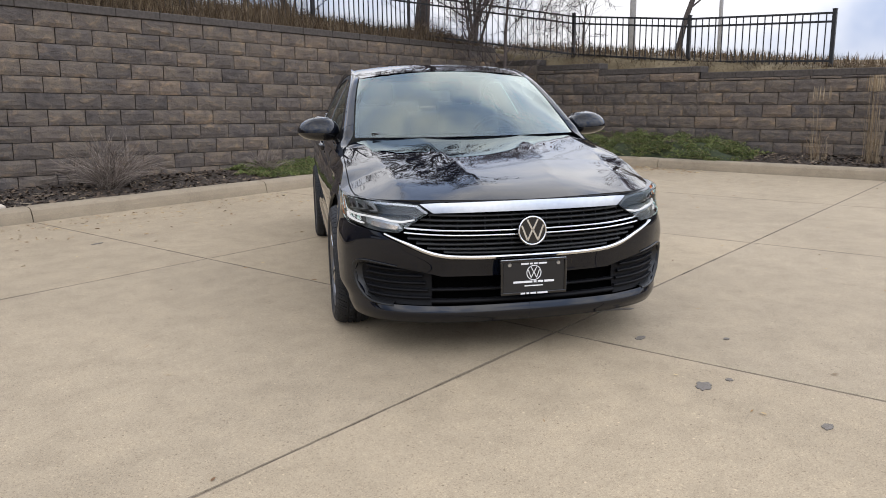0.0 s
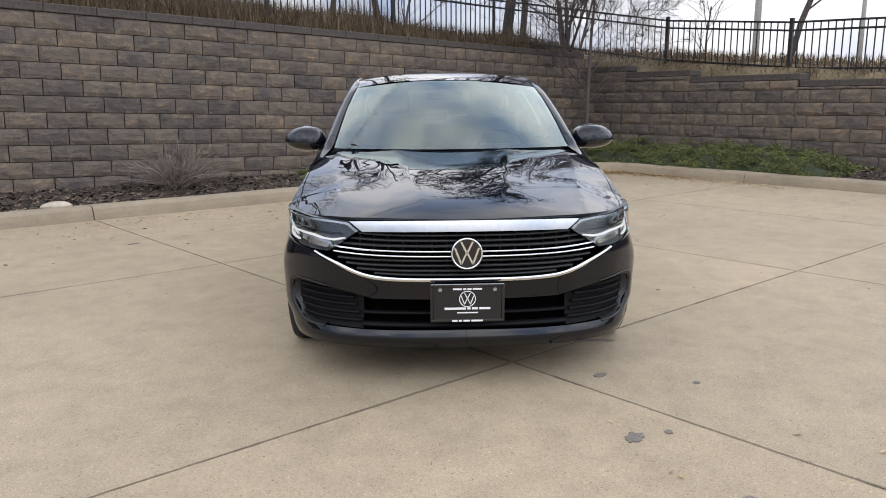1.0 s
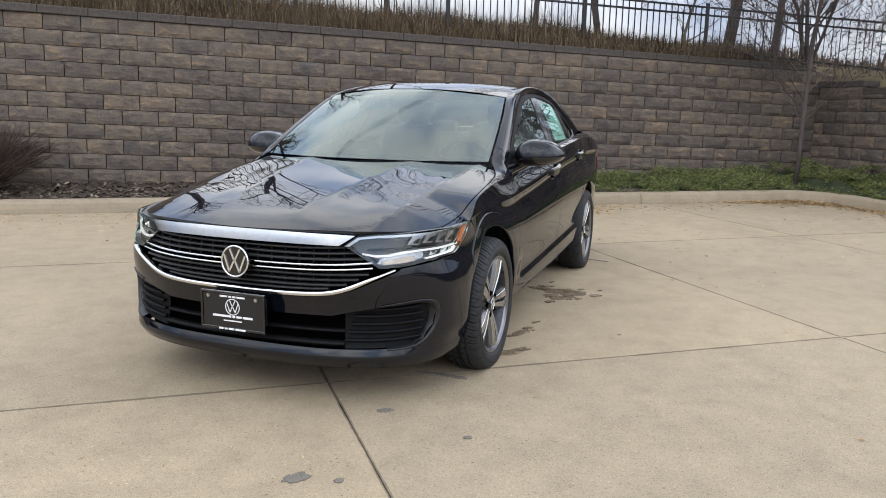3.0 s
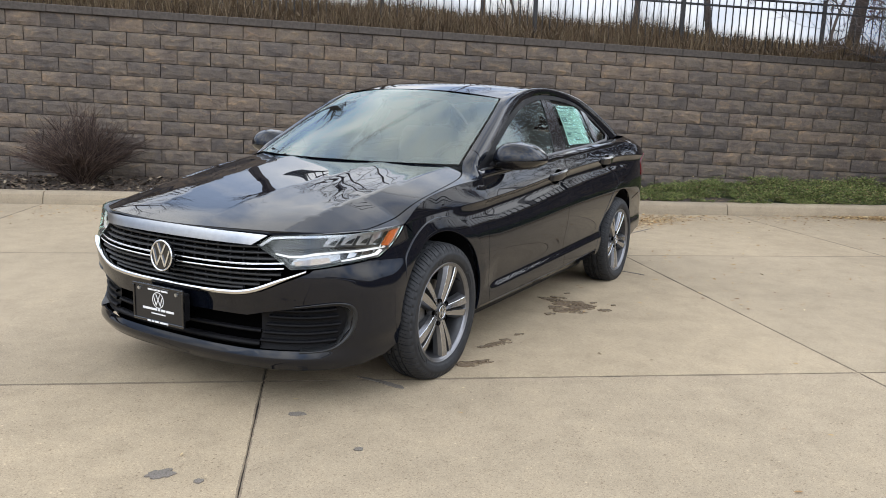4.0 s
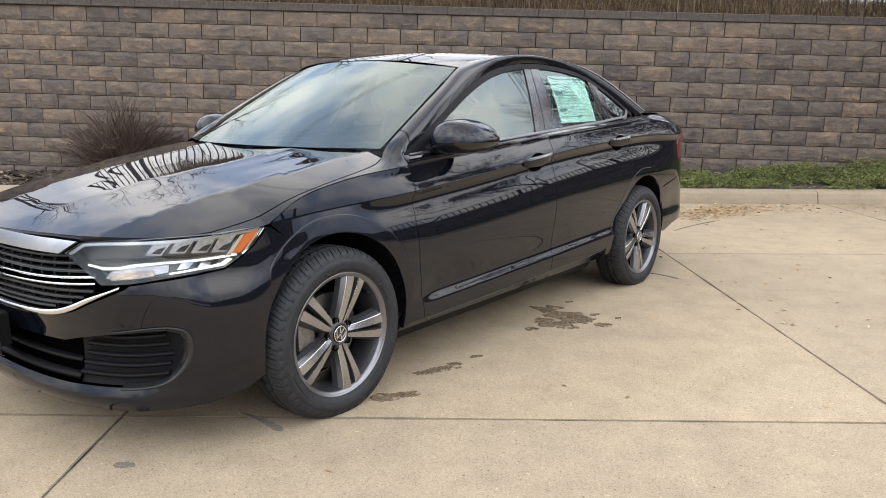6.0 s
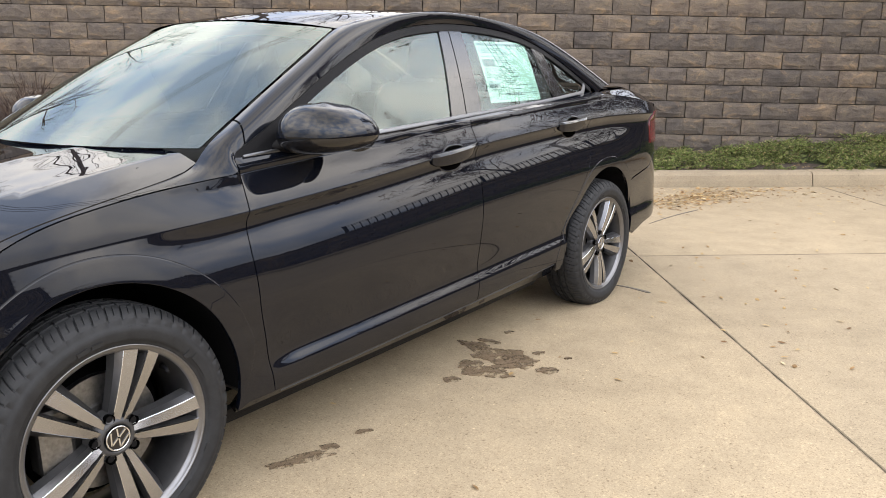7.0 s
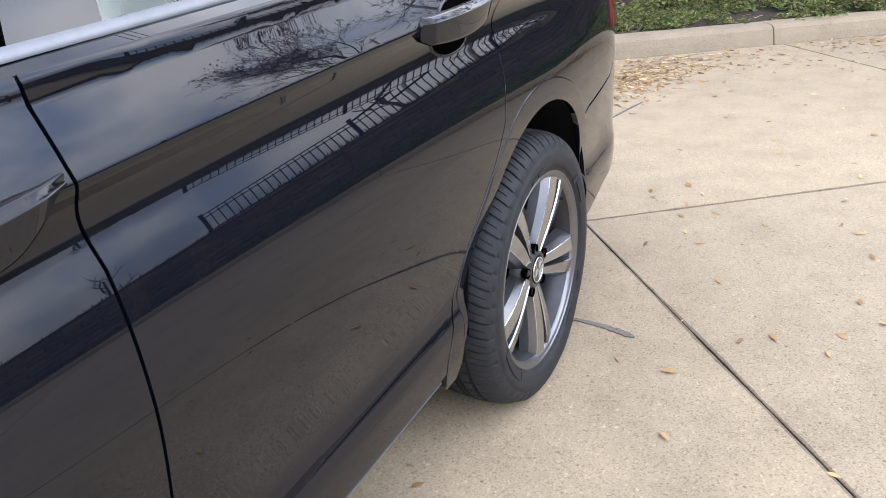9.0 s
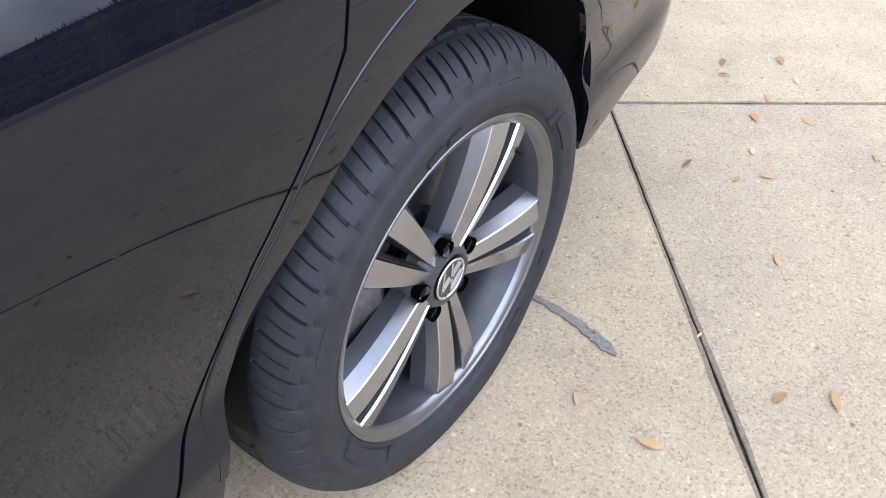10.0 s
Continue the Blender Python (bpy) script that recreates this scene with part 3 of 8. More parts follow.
# ---- fence on the bank ----
def fence_run(a, b, za, zb, drop=0.80, end_post=False):
    """One fence panel with its post at a; za, zb: height of the top rail."""
    a, b = Vector((*a, 0)), Vector((*b, 0))
    ln = (b - a).length
    root = new("fence_panel")
    root.matrix_world = SITE @ Matrix.Translation((a.x, a.y, za)) @ Matrix.Rotation(math.atan2(b.y - a.y, b.x - a.x), 4, "Z")
    tagged(root, "black metal picket fence panel on the grassy bank", "fence", "fence panels above the wall")
    fall = (zb - za) / ln
    for k, (x, top) in enumerate(((0.0, 0.05),) + (((ln, zb - za + 0.05),) if end_post else ())):
        part("post", box_bm(x - 0.032, x + 0.032, -0.032, 0.032, top - 1.25, top, 0.004), M_BLACKMETAL, root)
        part("post_cap", box_bm(x - 0.037, x + 0.037, -0.037, 0.037, top, top + 0.02, 0.006), M_BLACKMETAL, root)
    for dz in (0.0, -0.135, -drop):
        bm = box_bm(0.03, ln - 0.03, -0.015, 0.015, dz - 0.017, dz + 0.017, 0.002)
        for v in bm.verts:
            v.co.z += fall * v.co.x
        part("rail", bm, M_BLACKMETAL, root)
    n = int(ln / 0.118)
    me = bm_mesh("picket", box_bm(-0.0085, 0.0085, -0.0085, 0.0085, -drop - 0.05, 0.004), M_BLACKMETAL)
    for i in range(1, n):
        x = ln * i / n
        put("picket", me, root, Matrix.Translation((x, 0, fall * x)))


posts = [(7.84 - 2.42 * k, 8.12) for k in range(8, -1, -1)]
for k in range(8):
    fence_run(posts[k], posts[k + 1], 3.17 + 0.024 * (7.84 - posts[k][0]), 3.17 + 0.024 * (7.84 - posts[k + 1][0]))
fence_run((7.84, 8.12), (10.30, 5.83), 3.17, 2.74, 0.74)
fence_run((10.30, 5.83), (10.35, 3.40), 2.74, 2.52, 0.74)
fence_run((10.35, 3.40), (10.35, 0.95), 2.52, 2.44, 0.76, True)


# ---- grass, stems, shrubs ----
def blade(heap, o, h, lean, width, az):
    """A bent grass blade of two segments."""
    d = Vector((math.cos(az), math.sin(az), 0))
    s = Vector((-math.sin(az), math.cos(az), 0)) * width
    m = o + Vector((0, 0, h * 0.55)) + d * lean * 0.3
    t = o + Vector((0, 0, h)) + d * lean
    heap.add([o - s, o + s, m + s * 0.8, m - s * 0.8, t], [(0, 1, 2, 3), (3, 2, 4)])


bank_grass = Heap()
for _ in range(36000):
    u = rng.random()
    if u < 0.80:
        p = rng.uniform(-9.0, 9.6)
        q = 7.62 + abs(rng.gauss(0, 0.9))
    else:
        q = rng.uniform(-4, 7.5)
        p = 10.02 + abs(rng.gauss(0, 0.7))
    h = rng.uniform(0.14, 0.42) * (1.35 if u < 0.8 else 0.5) * (0.75 + 0.5 * nz(p, q, 3, 0.8))
    blade(bank_grass, Vector((p, q, bank_z(p, q) - 0.03)), h, rng.uniform(0.05, 0.42), rng.uniform(0.0022, 0.0052), rng.uniform(0, 6.3))
ob = new("bank_grass", bank_grass.mesh("bank_grass", M_DRYGRASS))
ob.matrix_world = SITE
tagged(ob, "tall dry tan grass along the top of the wall", "grass", kind="stuff")

verge = Heap()
for _ in range(20000):
    d = rng.random() ** 1.6 * 16
    if rng.random() < 0.6:
        p, q = rng.uniform(-14, 16), 8.25 + d
    else:
        p, q = 10.6 + d, rng.uniform(-5, 12)
    tall = 1.5 if p < 7.5 and 8.2 < q < 13 else 1.0
    blade(verge, Vector((p, q, bank_z(p, q) - 0.03)), tall * rng.uniform(0.08, 0.3), rng.uniform(0.02, 0.15), rng.uniform(0.006, 0.014), rng.uniform(0, 6.3))
ob = new("verge_grass", verge.mesh("verge_grass", M_DRYGRASS))
ob.matrix_world = SITE
tagged(ob, "thin dormant grass on the bank behind the fence", "grass", kind="stuff")


def stem_shrub(name, p, q, z, n, reach, height, mat, label, seed, thick=0.004, droop=0.5, fork=2):
    """Many bent bare stems that spring from one foot and fork."""
    r = random.Random(seed)
    heap = Heap()
    for _ in range(n):
        az, out = r.uniform(0, 6.283), r.random() ** 0.7
        h = height * r.uniform(0.45, 1.0) * (1.0 - 0.35 * out)
        foot = Vector((r.gauss(0, 0.05), r.gauss(0, 0.05), 0))
        d = Vector((math.cos(az), math.sin(az), 0)) * out * reach
        pts = []
        for k in range(6):
            t = k / 5
            w = Vector((r.gauss(0, 0.012), r.gauss(0, 0.012), r.gauss(0, 0.008))) * (k > 0)
            pts.append(foot + d * t ** 1.1 + Vector((0, 0, h * (t - droop * 0.5 * out * t ** 3))) + w)
        heap.add(*tube_data(pts, [thick * (1 - 0.75 * k / 5) for k in range(6)], 3, False))
        for _ in range(fork):
            k = r.randrange(2, 5)
            b0 = pts[k]
            dirv = (pts[k + 1] - pts[k]).normalized() + Vector((r.gauss(0, 0.5), r.gauss(0, 0.5), r.gauss(0.1, 0.3)))
            ln = height * r.uniform(0.12, 0.35)
            b1 = b0 + dirv.normalized() * ln * 0.5
            b2 = b1 + (dirv + Vector((r.gauss(0, 0.3), r.gauss(0, 0.3), 0))).normalized() * ln * 0.5
            heap.add(*tube_data([b0, b1, b2], [thick * 0.6, thick * 0.4, thick * 0.2], 3, False))
    ob = new(name, heap.mesh(name, mat))
    ob.matrix_world = SITE @ Matrix.Translation((p, q, z))
    return tagged(ob, label, "shrub")


stem_shrub("dry_shrub", 0.82, 6.55, 0.14, 240, 0.80, 0.86, M_GREYTWIG, "leafless grey-brown shrub with fine arching stems in the mulch", 11, 0.0050, 0.7)
stem_shrub("dark_shrub", -3.42, 6.55, 0.14, 420, 0.82, 1.22, M_DARKTWIG, "dense dark brown leafless shrub beside the wall", 12, 0.0065, 0.4, 4)
stem_shrub("small_shrub", 3.2, 6.62, 0.14, 110, 0.46, 0.50, M_GREYTWIG, "small pale leafless shrub against the wall", 13, 0.0035, 0.7)

for p, q, h, n, seed in ((9.02, 0.70, 1.15, 60, 21), (9.02, -0.06, 1.30, 120, 22)):
    heap = Heap()
    r = random.Random(seed)
    for _ in range(n):
        az = r.uniform(0, 6.283)
        o = Vector((r.gauss(0, 0.06), r.gauss(0, 0.06), 0))
        tall = r.random() < 0.25
        blade(heap, o, h * (r.uniform(0.75, 1.0) if tall else r.uniform(0.25, 0.55)), r.uniform(0.03, 0.16 if tall else 0.35), 0.0026, az)
        if tall:
            t = o + Vector((math.cos(az), math.sin(az), 0)) * 0.06 + Vector((0, 0, h * 0.8))
            heap.add(*tube_data([t, t + Vector((0.01, 0, h * 0.09)), t + Vector((0.015, 0, h * 0.18))], [0.002, 0.005, 0.0015], 4, False))
    ob = new("ornamental_grass", heap.mesh("ornamental_grass", M_PALEGRASS))
    ob.matrix_world = SITE @ Matrix.Translation((p, q, 0.15))
    tagged(ob, "upright tuft of pale tan feather reed grass", "grass tuft", "reed grass tufts")

# spreading juniper: sprigs over low mounds
def mat_height(p, q):
    if p < 8.35:
        if p < 2.45 or not 5.82 < q < 7.05:
            return 0
        edge = min(1, (p - 2.45) / 0.7) * min(1, (q - 5.82) / 0.22)
        bare = 1.0 - 1.6 * math.exp(-((p - 5.25) / 0.42) ** 2 - ((q - 6.10) / 0.27) ** 2) - 0.7 * math.exp(-((p - 4.2) / 0.3) ** 2 - ((q - 5.9) / 0.12) ** 2)
        rise = min(1, max(0, (p - 4.75) / 0.6))
        bulk = 0.22 + 0.78 * rise * rise * (3 - 2 * rise)
    else:
        if not (1.55 < q < 7.05 and p < 9.5):
            return 0
        edge = min(1, (q - 1.55) / 0.6) * min(1, (p - 8.35) / 0.22)
        bare, bulk = 1.0, 1.6
    return edge * max(0.0, bare) * bulk * (0.19 + 0.14 * nz(p, q, 8, 1.5) + 0.15 * nz(p, q, 9, 3.6))


jun = Heap()
made = 0
while made < 900:
    # a spray: shoots that fan out low from one woody tip
    if rng.random() < 0.60:
        p, q = rng.uniform(2.4, 8.4), rng.uniform(5.80, 7.05)
    else:
        p, q = rng.uniform(8.35, 9.5), rng.uniform(1.5, 7.05)
    h = mat_height(p, max(q, 5.90) if p < 8.35 else q)
    if h < 0.015:
        continue
    made += 1
    c = Vector((p, q, bed_z(p, q) + h * rng.uniform(0.15, 0.8)))
    heading, size = rng.uniform(0, 6.283), rng.uniform(0.6, 1.25) * min(1.0, 0.45 + 3.5 * h)
    for _ in range(rng.randrange(16, 30)):
        az, el = heading + rng.gauss(0, 0.9), rng.uniform(-0.15, 0.55)
        d = Vector((math.cos(az) * math.cos(el), math.sin(az) * math.cos(el), math.sin(el)))
        o = c + Vector((rng.gauss(0, 0.05), rng.gauss(0, 0.05), rng.gauss(0, 0.015)))
        ln = rng.uniform(0.08, 0.21) * size
        side = d.orthogonal().normalized()
        up = d.cross(side)
        for k in range(7):
            t = k / 7
            w = (side * math.cos(2.4 * k) + up * math.sin(2.4 * k)) * 0.026 * (1 - 0.5 * t)
            b = o + d * ln * t - Vector((0, 0, 0.05 * ln * t * t))
            e = b + d * 0.034 + w
            if min(b.z, e.z) < 0.152 and b.y < 5.9 and b.x < 8.3:
                continue
            n2 = d.cross(w).normalized() * 0.0056
            jun.add([b - n2, b + n2, e], [(0, 1, 2)])
ob = new("juniper_groundcover", jun.mesh("juniper_groundcover", M_JUNIPER))
ob.matrix_world = SITE
tagged(ob, "low green spreading juniper covering the bed by the kerb", "ground cover", kind="stuff")

# under the sprigs, woody mounds with the shade between shoots put into their dark colour
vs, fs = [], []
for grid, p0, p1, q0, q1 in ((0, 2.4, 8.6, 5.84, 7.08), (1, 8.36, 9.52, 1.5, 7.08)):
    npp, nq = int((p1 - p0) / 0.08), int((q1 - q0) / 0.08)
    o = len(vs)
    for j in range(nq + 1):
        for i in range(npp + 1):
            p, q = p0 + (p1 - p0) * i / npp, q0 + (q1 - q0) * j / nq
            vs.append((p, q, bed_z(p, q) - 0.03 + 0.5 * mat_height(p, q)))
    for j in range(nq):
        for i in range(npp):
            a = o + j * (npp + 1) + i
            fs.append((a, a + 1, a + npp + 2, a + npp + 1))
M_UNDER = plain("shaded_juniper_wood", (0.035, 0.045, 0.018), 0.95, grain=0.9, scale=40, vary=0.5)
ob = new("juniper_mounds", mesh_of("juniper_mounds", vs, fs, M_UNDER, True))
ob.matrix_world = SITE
tagged(ob, "inner growth of the low juniper mounds, coloured dark as shade", "ground cover", kind="stuff")


# ---- trees ----
def tree(name, p, q, z, height, trunk_r, seed, label, spread=0.5, stems=1, levels=4, leaves=None, leaf_n=0, first=0.3, twigs=3, fine=0.0028, limbs=7, bark=None, leaf_size=0.022, slim=1.0, wobble=0.10):
    r = random.Random(seed)
    wood, stem, fol = Heap(), Heap(), Heap()

    def grow(o, d, ln, rad, level):
        n = 5 if level < 2 else 3
        pts = [o]
        for k in range(n):
            w = wobble if level == 0 else 0.10
            d = (d + Vector((r.gauss(0, w), r.gauss(0, w), r.gauss(0.03, 0.06)))).normalized()
            pts.append(pts[-1] + d * ln / n)
        taper = 0.55 if level < levels else 0.2
        radii = [rad * (1 - (1 - taper) * k / n) for k in range(n + 1)]
        (stem if level == 0 else wood).add(*tube_data(pts, radii, 8 if level == 0 else (5 if level < 3 else 3), level == 0))
        if level >= levels:
            if leaves and r.random() < 0.8:
                for _ in range(leaf_n):
                    c = pts[-1] + Vector((r.gauss(0, 0.06), r.gauss(0, 0.06), r.gauss(0, 0.06)))
                    a = Vector((r.gauss(0, 1), r.gauss(0, 1), r.gauss(0, 1))).normalized() * leaf_size
                    b = a.orthogonal().normalized() * leaf_size * 0.72
                    fol.add([c - a, c + b, c + a, c - b], [(0, 1, 2, 3)])
            return
        kids = {0: limbs, 1: 7 if limbs > 10 else 5, 2: 5 if limbs > 10 else 4}.get(level, twigs)
        for i in range(kids):
            t = first + (1 - first) * (i + r.random()) / kids if level == 0 else 0.25 + 0.75 * (i + r.random()) / kids
            k = min(n - 1, int(t * n))
            base = pts[k].lerp(pts[k + 1], t * n - k)
            az = r.uniform(0, 6.283)
            axis = d.orthogonal().normalized()
            out = (Matrix.Rotation(az, 3, d) @ axis).normalized()
            nd = (d * (1 - spread) + out * spread * r.uniform(0.7, 1.3) + Vector((0, 0, 0.18))).normalized()
            grow(base, nd, ln * r.uniform(0.42, 0.68) * (1.15 - 0.45 * t), max(fine, radii[k] * r.uniform(0.38, 0.58) * (slim if level == 0 else 1.0)), level + 1)
    for s in range(stems):
        a = 6.283 * s / stems + r.random()
        lean = 0.0 if stems == 1 else r.uniform(0.12, 0.45)
        d = Vector((math.cos(a) * lean, math.sin(a) * lean, 1)).normalized()
        grow(Vector((0.06 * math.cos(a), 0.06 * math.sin(a), -0.05)) if stems > 1 else Vector((0, 0, -0.1)), d, height * r.uniform(0.5, 0.62), trunk_r * r.uniform(0.8, 1.1), 0)
    root = new(name)
    root.matrix_world = SITE @ Matrix.Translation((p, q, z))
    tagged(root, label, "tree")
    put("trunk", stem.mesh("trunk", bark or M_BARK, True), root)
    put("crown", wood.mesh("crown", bark or M_BARK, True), root)
    if fol.v:
        put("leaves", fol.mesh("leaves", leaves), root)
    return root


tree("corner_tree", 8.42, 6.20, 0.14, 6.6, 0.036, 35, "leafless tree with many fine twigs growing in the corner bed", 0.62, 1, 4, first=0.24, twigs=4, fine=0.0048, limbs=32, bark=M_TREETWIG, slim=0.45, wobble=0.02)
tree("oak_tree", 8.75, 8.75, bank_z(8.75, 8.75), 10.5, 0.13, 32, "tall dark tree holding dead brown leaves behind the fence", 0.5, 1, 4, M_OAKLEAF, 6, 0.34, 4, 0.006, 12, leaf_size=0.07)
tree("red_tree", 10.45, 8.55, bank_z(10.45, 8.55), 5.6, 0.040, 33, "many-stemmed bare tree holding a few dark red leaves behind the fence", 0.5, 5, 4, M_REDLEAF, 3, 0.15, 4, 0.0045, 9, leaf_size=0.035)
tree("young_tree", 15.9, 6.2, bank_z(15.9, 6.2), 9.5, 0.075, 34, "young tree with sparse reddish leaves beyond the fence", 0.38, 1, 4, M_REDLEAF, 4, 0.22, 4, 0.006, 16, leaf_size=0.04, slim=0.7)
for i, (p, q, h, r0) in enumerate(((7.5, 11.5, 7.5, 0.10), (5.2, 9.9, 6.0, 0.075), (2.6, 11.0, 10.0, 0.06), (0.5, 10.4, 6.5, 0.08), (-2.5, 12.5, 8.5, 0.12), (-6.0, 11.0, 7.0, 0.09), (12.5, 12.0, 7.0, 0.10), (-10.5, 12.0, 8.0, 0.11))):
    tree("bare_tree", p, q, bank_z(p, q), h, r0, 40 + i, "leafless tree standing on the bank behind the fence", 0.5, 1, 4, first=0.25, twigs=4, fine=0.0045)
for i, (p, q) in enumerate(((24, 20), (34, -4), (22, 30), (8, 34), (-12, 30), (44, 26), (28, -16))):
    tree("distant_tree", p, q, bank_z(p, q) if p < 300 else 0, 7.0 + (i % 3), 0.085, 60 + i, "distant leafless tree on the rise", 0.5, 1, 3, first=0.2, twigs=4)

# tall dead weeds behind the fence
weeds = Heap()
for _ in range(42000):
    p = rng.uniform(-9.5, 7.6)
    q = 8.25 + rng.random() ** 1.5 * 3.2
    h = rng.uniform(0.12, 0.62) * (0.75 + 0.55 * nz(p, q, 11, 0.7)) * min(1.0, 0.45 + (7.9 - p) / 4) * (1.6 if rng.random() < 0.12 else 1.0)
    blade(weeds, Vector((p, q, bank_z(p, q) - 0.03)), h, rng.uniform(0.05, 0.5), rng.uniform(0.0022, 0.0055), rng.uniform(0, 6.3))
ob = new("bank_weeds", weeds.mesh("bank_weeds", M_DRYGRASS))
ob.matrix_world = SITE
tagged(ob, "tall dead brown weeds on the bank behind the fence", "weeds", kind="stuff")

# low brush on the skyline
brush = Heap()
for _ in range(9000):
    a = rng.uniform(-0.35, 1.9)
    d = rng.uniform(45, 120)
    p, q = 5 + d * math.cos(a), 2 + d * math.sin(a)
    if q < 9 and p < 12:
        continue
    h = rng.uniform(0.3, 1.2) * (0.6 + 0.6 * nz(p, q, 5, 0.05)) * (0.35 + 0.65 * min(1.0, max(0.0, (a - 0.25) / 0.4)))
    o = Vector((p, q, bank_z(p, q) - 0.2))
    az = rng.uniform(0, 6.283)
    s = Vector((-math.sin(az), math.cos(az), 0)) * rng.uniform(0.06, 0.22)
    brush.add([o - s, o + s, o + Vector((rng.gauss(0, 0.4), rng.gauss(0, 0.4), h))], [(0, 1, 2)])
ob = new("skyline_brush", brush.mesh("skyline_brush", M_GREYTWIG))
ob.matrix_world = SITE
tagged(ob, "grey-brown leafless brush along the skyline", "brush", kind="stuff")

for p, q, h in ((33.0, 16.5, 11.0), (58.0, 22.0, 14.0)):
    pole = new("utility_pole")
    pole.matrix_world = SITE @ Matrix.Translation((p, q, bank_z(p, q) - 0.3))
    tagged(pole, "tall weathered grey utility pole beyond the fence", "pole", "utility poles")
    vs, fs = tube_data([(0, 0, 0), (0, 0, h * 0.5), (0, 0, h)], [0.17, 0.15, 0.12], 10)
    put("shaft", mesh_of("shaft", vs, fs, M_GREYPOLE, True), pole)
    part("crossarm", box_bm(-1.1, 1.1, -0.06, 0.06, h - 0.7, h - 0.55, 0.01), M_GREYPOLE, pole)
for k, off in enumerate((-1.0, 0.0, 1.0)):
    pts = [Vector((33 + off, 16.5, bank_z(33, 16.5) + 10.3)).lerp(Vector((58 + off, 22, bank_z(58, 22) + 13.3)), t) - Vector((0, 0, 0.9 * math.sin(math.pi * t))) for t in np.linspace(0, 1, 12)]
    ext = [pts[0] + (pts[0] - pts[5]) * f + Vector((0, 0, 0.5 * f)) for f in (4, 3, 2, 1)]
    vs, fs = tube_data(ext + pts, 0.014, 4)
    ob = new("overhead_cable", mesh_of("overhead_cable", vs, fs, M_CORE))
    ob.matrix_world = SITE
    tagged(ob, "thin dark overhead cable strung between poles", "cable", "overhead cables")

# pale flat stone on the kerb's back edge
bm = bmesh.new()
bmesh.ops.create_icosphere(bm, subdivisions=3, radius=1.0)
for v in bm.verts:
    n = 1 + 0.18 * nz(v.co.x, v.co.y, v.co.z, 1.3)
    v.co = Vector((v.co.x * 0.17 * n, v.co.y * 0.11 * n, max(-0.3, v.co.z) * 0.055 * n))
ob = new("stone", bm_mesh("stone", bm, M_ROCK, True))
ob.matrix_world = SITE @ pose(-0.73, 5.93, 0.145, 0, 0, 12)
tagged(ob, "flat pale limestone lying on the mulch by the kerb", "stone")

# ---- fallen leaves, wet patches and marks on the lot ----
def leaf(heap, p, q, z, s):
    az = rng.uniform(0, 6.283)
    d, w = Vector((math.cos(az), math.sin(az), 0)), Vector((-math.sin(az), math.cos(az), 0))
    c1, c2 = rng.uniform(0.0, 0.25), rng.uniform(-0.15, 0.25)
    o = Vector((p, q, z + 0.004))
    wd = rng.uniform(0.22, 0.38)
    pts = [o - d * s, o - d * s * 0.4 + w * s * wd + Vector((0, 0, s * c1)), o + d * s * 0.3 + w * s * wd * 0.9 + Vector((0, 0, s * c1)), o + d * s + Vector((0, 0, s * c2)), o + d * s * 0.3 - w * s * wd + Vector((0, 0, s * c2)), o - d * s * 0.4 - w * s * wd * 0.9 + Vector((0, 0, s * c2))]
    heap.add(pts, [(0, 1, 5), (1, 2, 4, 5), (2, 3, 4)])


fall = Heap()
for _ in range(1700):                                  # drift along the kerb
    p, q = rng.uniform(3.0, 8.0), 5.52 - abs(rng.gauss(0, 0.45))
    if rng.random() < 0.5 * (nz(p, q, 6, 1.3) + 0.7):
        leaf(fall, p, q, 0.0, rng.uniform(0.012, 0.028))
for _ in range(1300):
    t = rng.gauss(0, 0.36)
    leaf(fall, 3.85 + t + rng.gauss(0, 0.16), 4.92 + 0.75 * t + rng.gauss(0, 0.20), 0.0, rng.uniform(0.012, 0.027))
for _ in range(700):
    q = rng.uniform(2.0, 5.4)
    leaf(fall, 8.12 - abs(rng.gauss(0, 0.35)), q, 0.0, rng.uniform(0.012, 0.028))
for _ in range(1100):                                  # heaped into the corner of the kerb
    a = rng.uniform(-0.1, 1.7)
    d = 0.5 - abs(rng.gauss(0, 0.16))
    leaf(fall, 7.7 + (d - 0.02) * math.sin(a) + min(0, 0.9 - 1.8 * rng.random()), 5.08 + (d - 0.02) * math.cos(a) - max(0, rng.gauss(0, 0.05)), rng.uniform(0, 0.03), rng.uniform(0.012, 0.028))
for _ in range(2600):                                  # a brown drift round the corner, thinning outwards
    d = abs(rng.gauss(0, 0.13)) + 0.01
    if rng.random() < 0.5:
        p = 7.9 - abs(rng.gauss(0, 0.75))
        leaf(fall, p, (5.57 if p < 7.7 else 5.45) - d, rng.uniform(0, 0.02), rng.uniform(0.014, 0.03))
    else:
        q = 5.2 - abs(rng.gauss(0, 1.1))
        leaf(fall, 8.17 - d - 0.12 * max(0.0, q - 4.7), q, rng.uniform(0, 0.02), rng.uniform(0.014, 0.03))
for _ in range(300):                                   # scattered over the slabs
    leaf(fall, rng.uniform(1.9, 7.5), rng.uniform(0.3, 5.0), 0.0, rng.uniform(0.012, 0.026))
for _ in range(170):
    leaf(fall, rng.uniform(-5, 7.5), rng.uniform(-3.0, 5.3), 0.0, rng.uniform(0.010, 0.022))
for _ in range(330):
    leaf(fall, rng.uniform(-3.0, 2.6), 5.5 - abs(rng.gauss(0, 0.35)), 0.0, rng.uniform(0.010, 0.022))
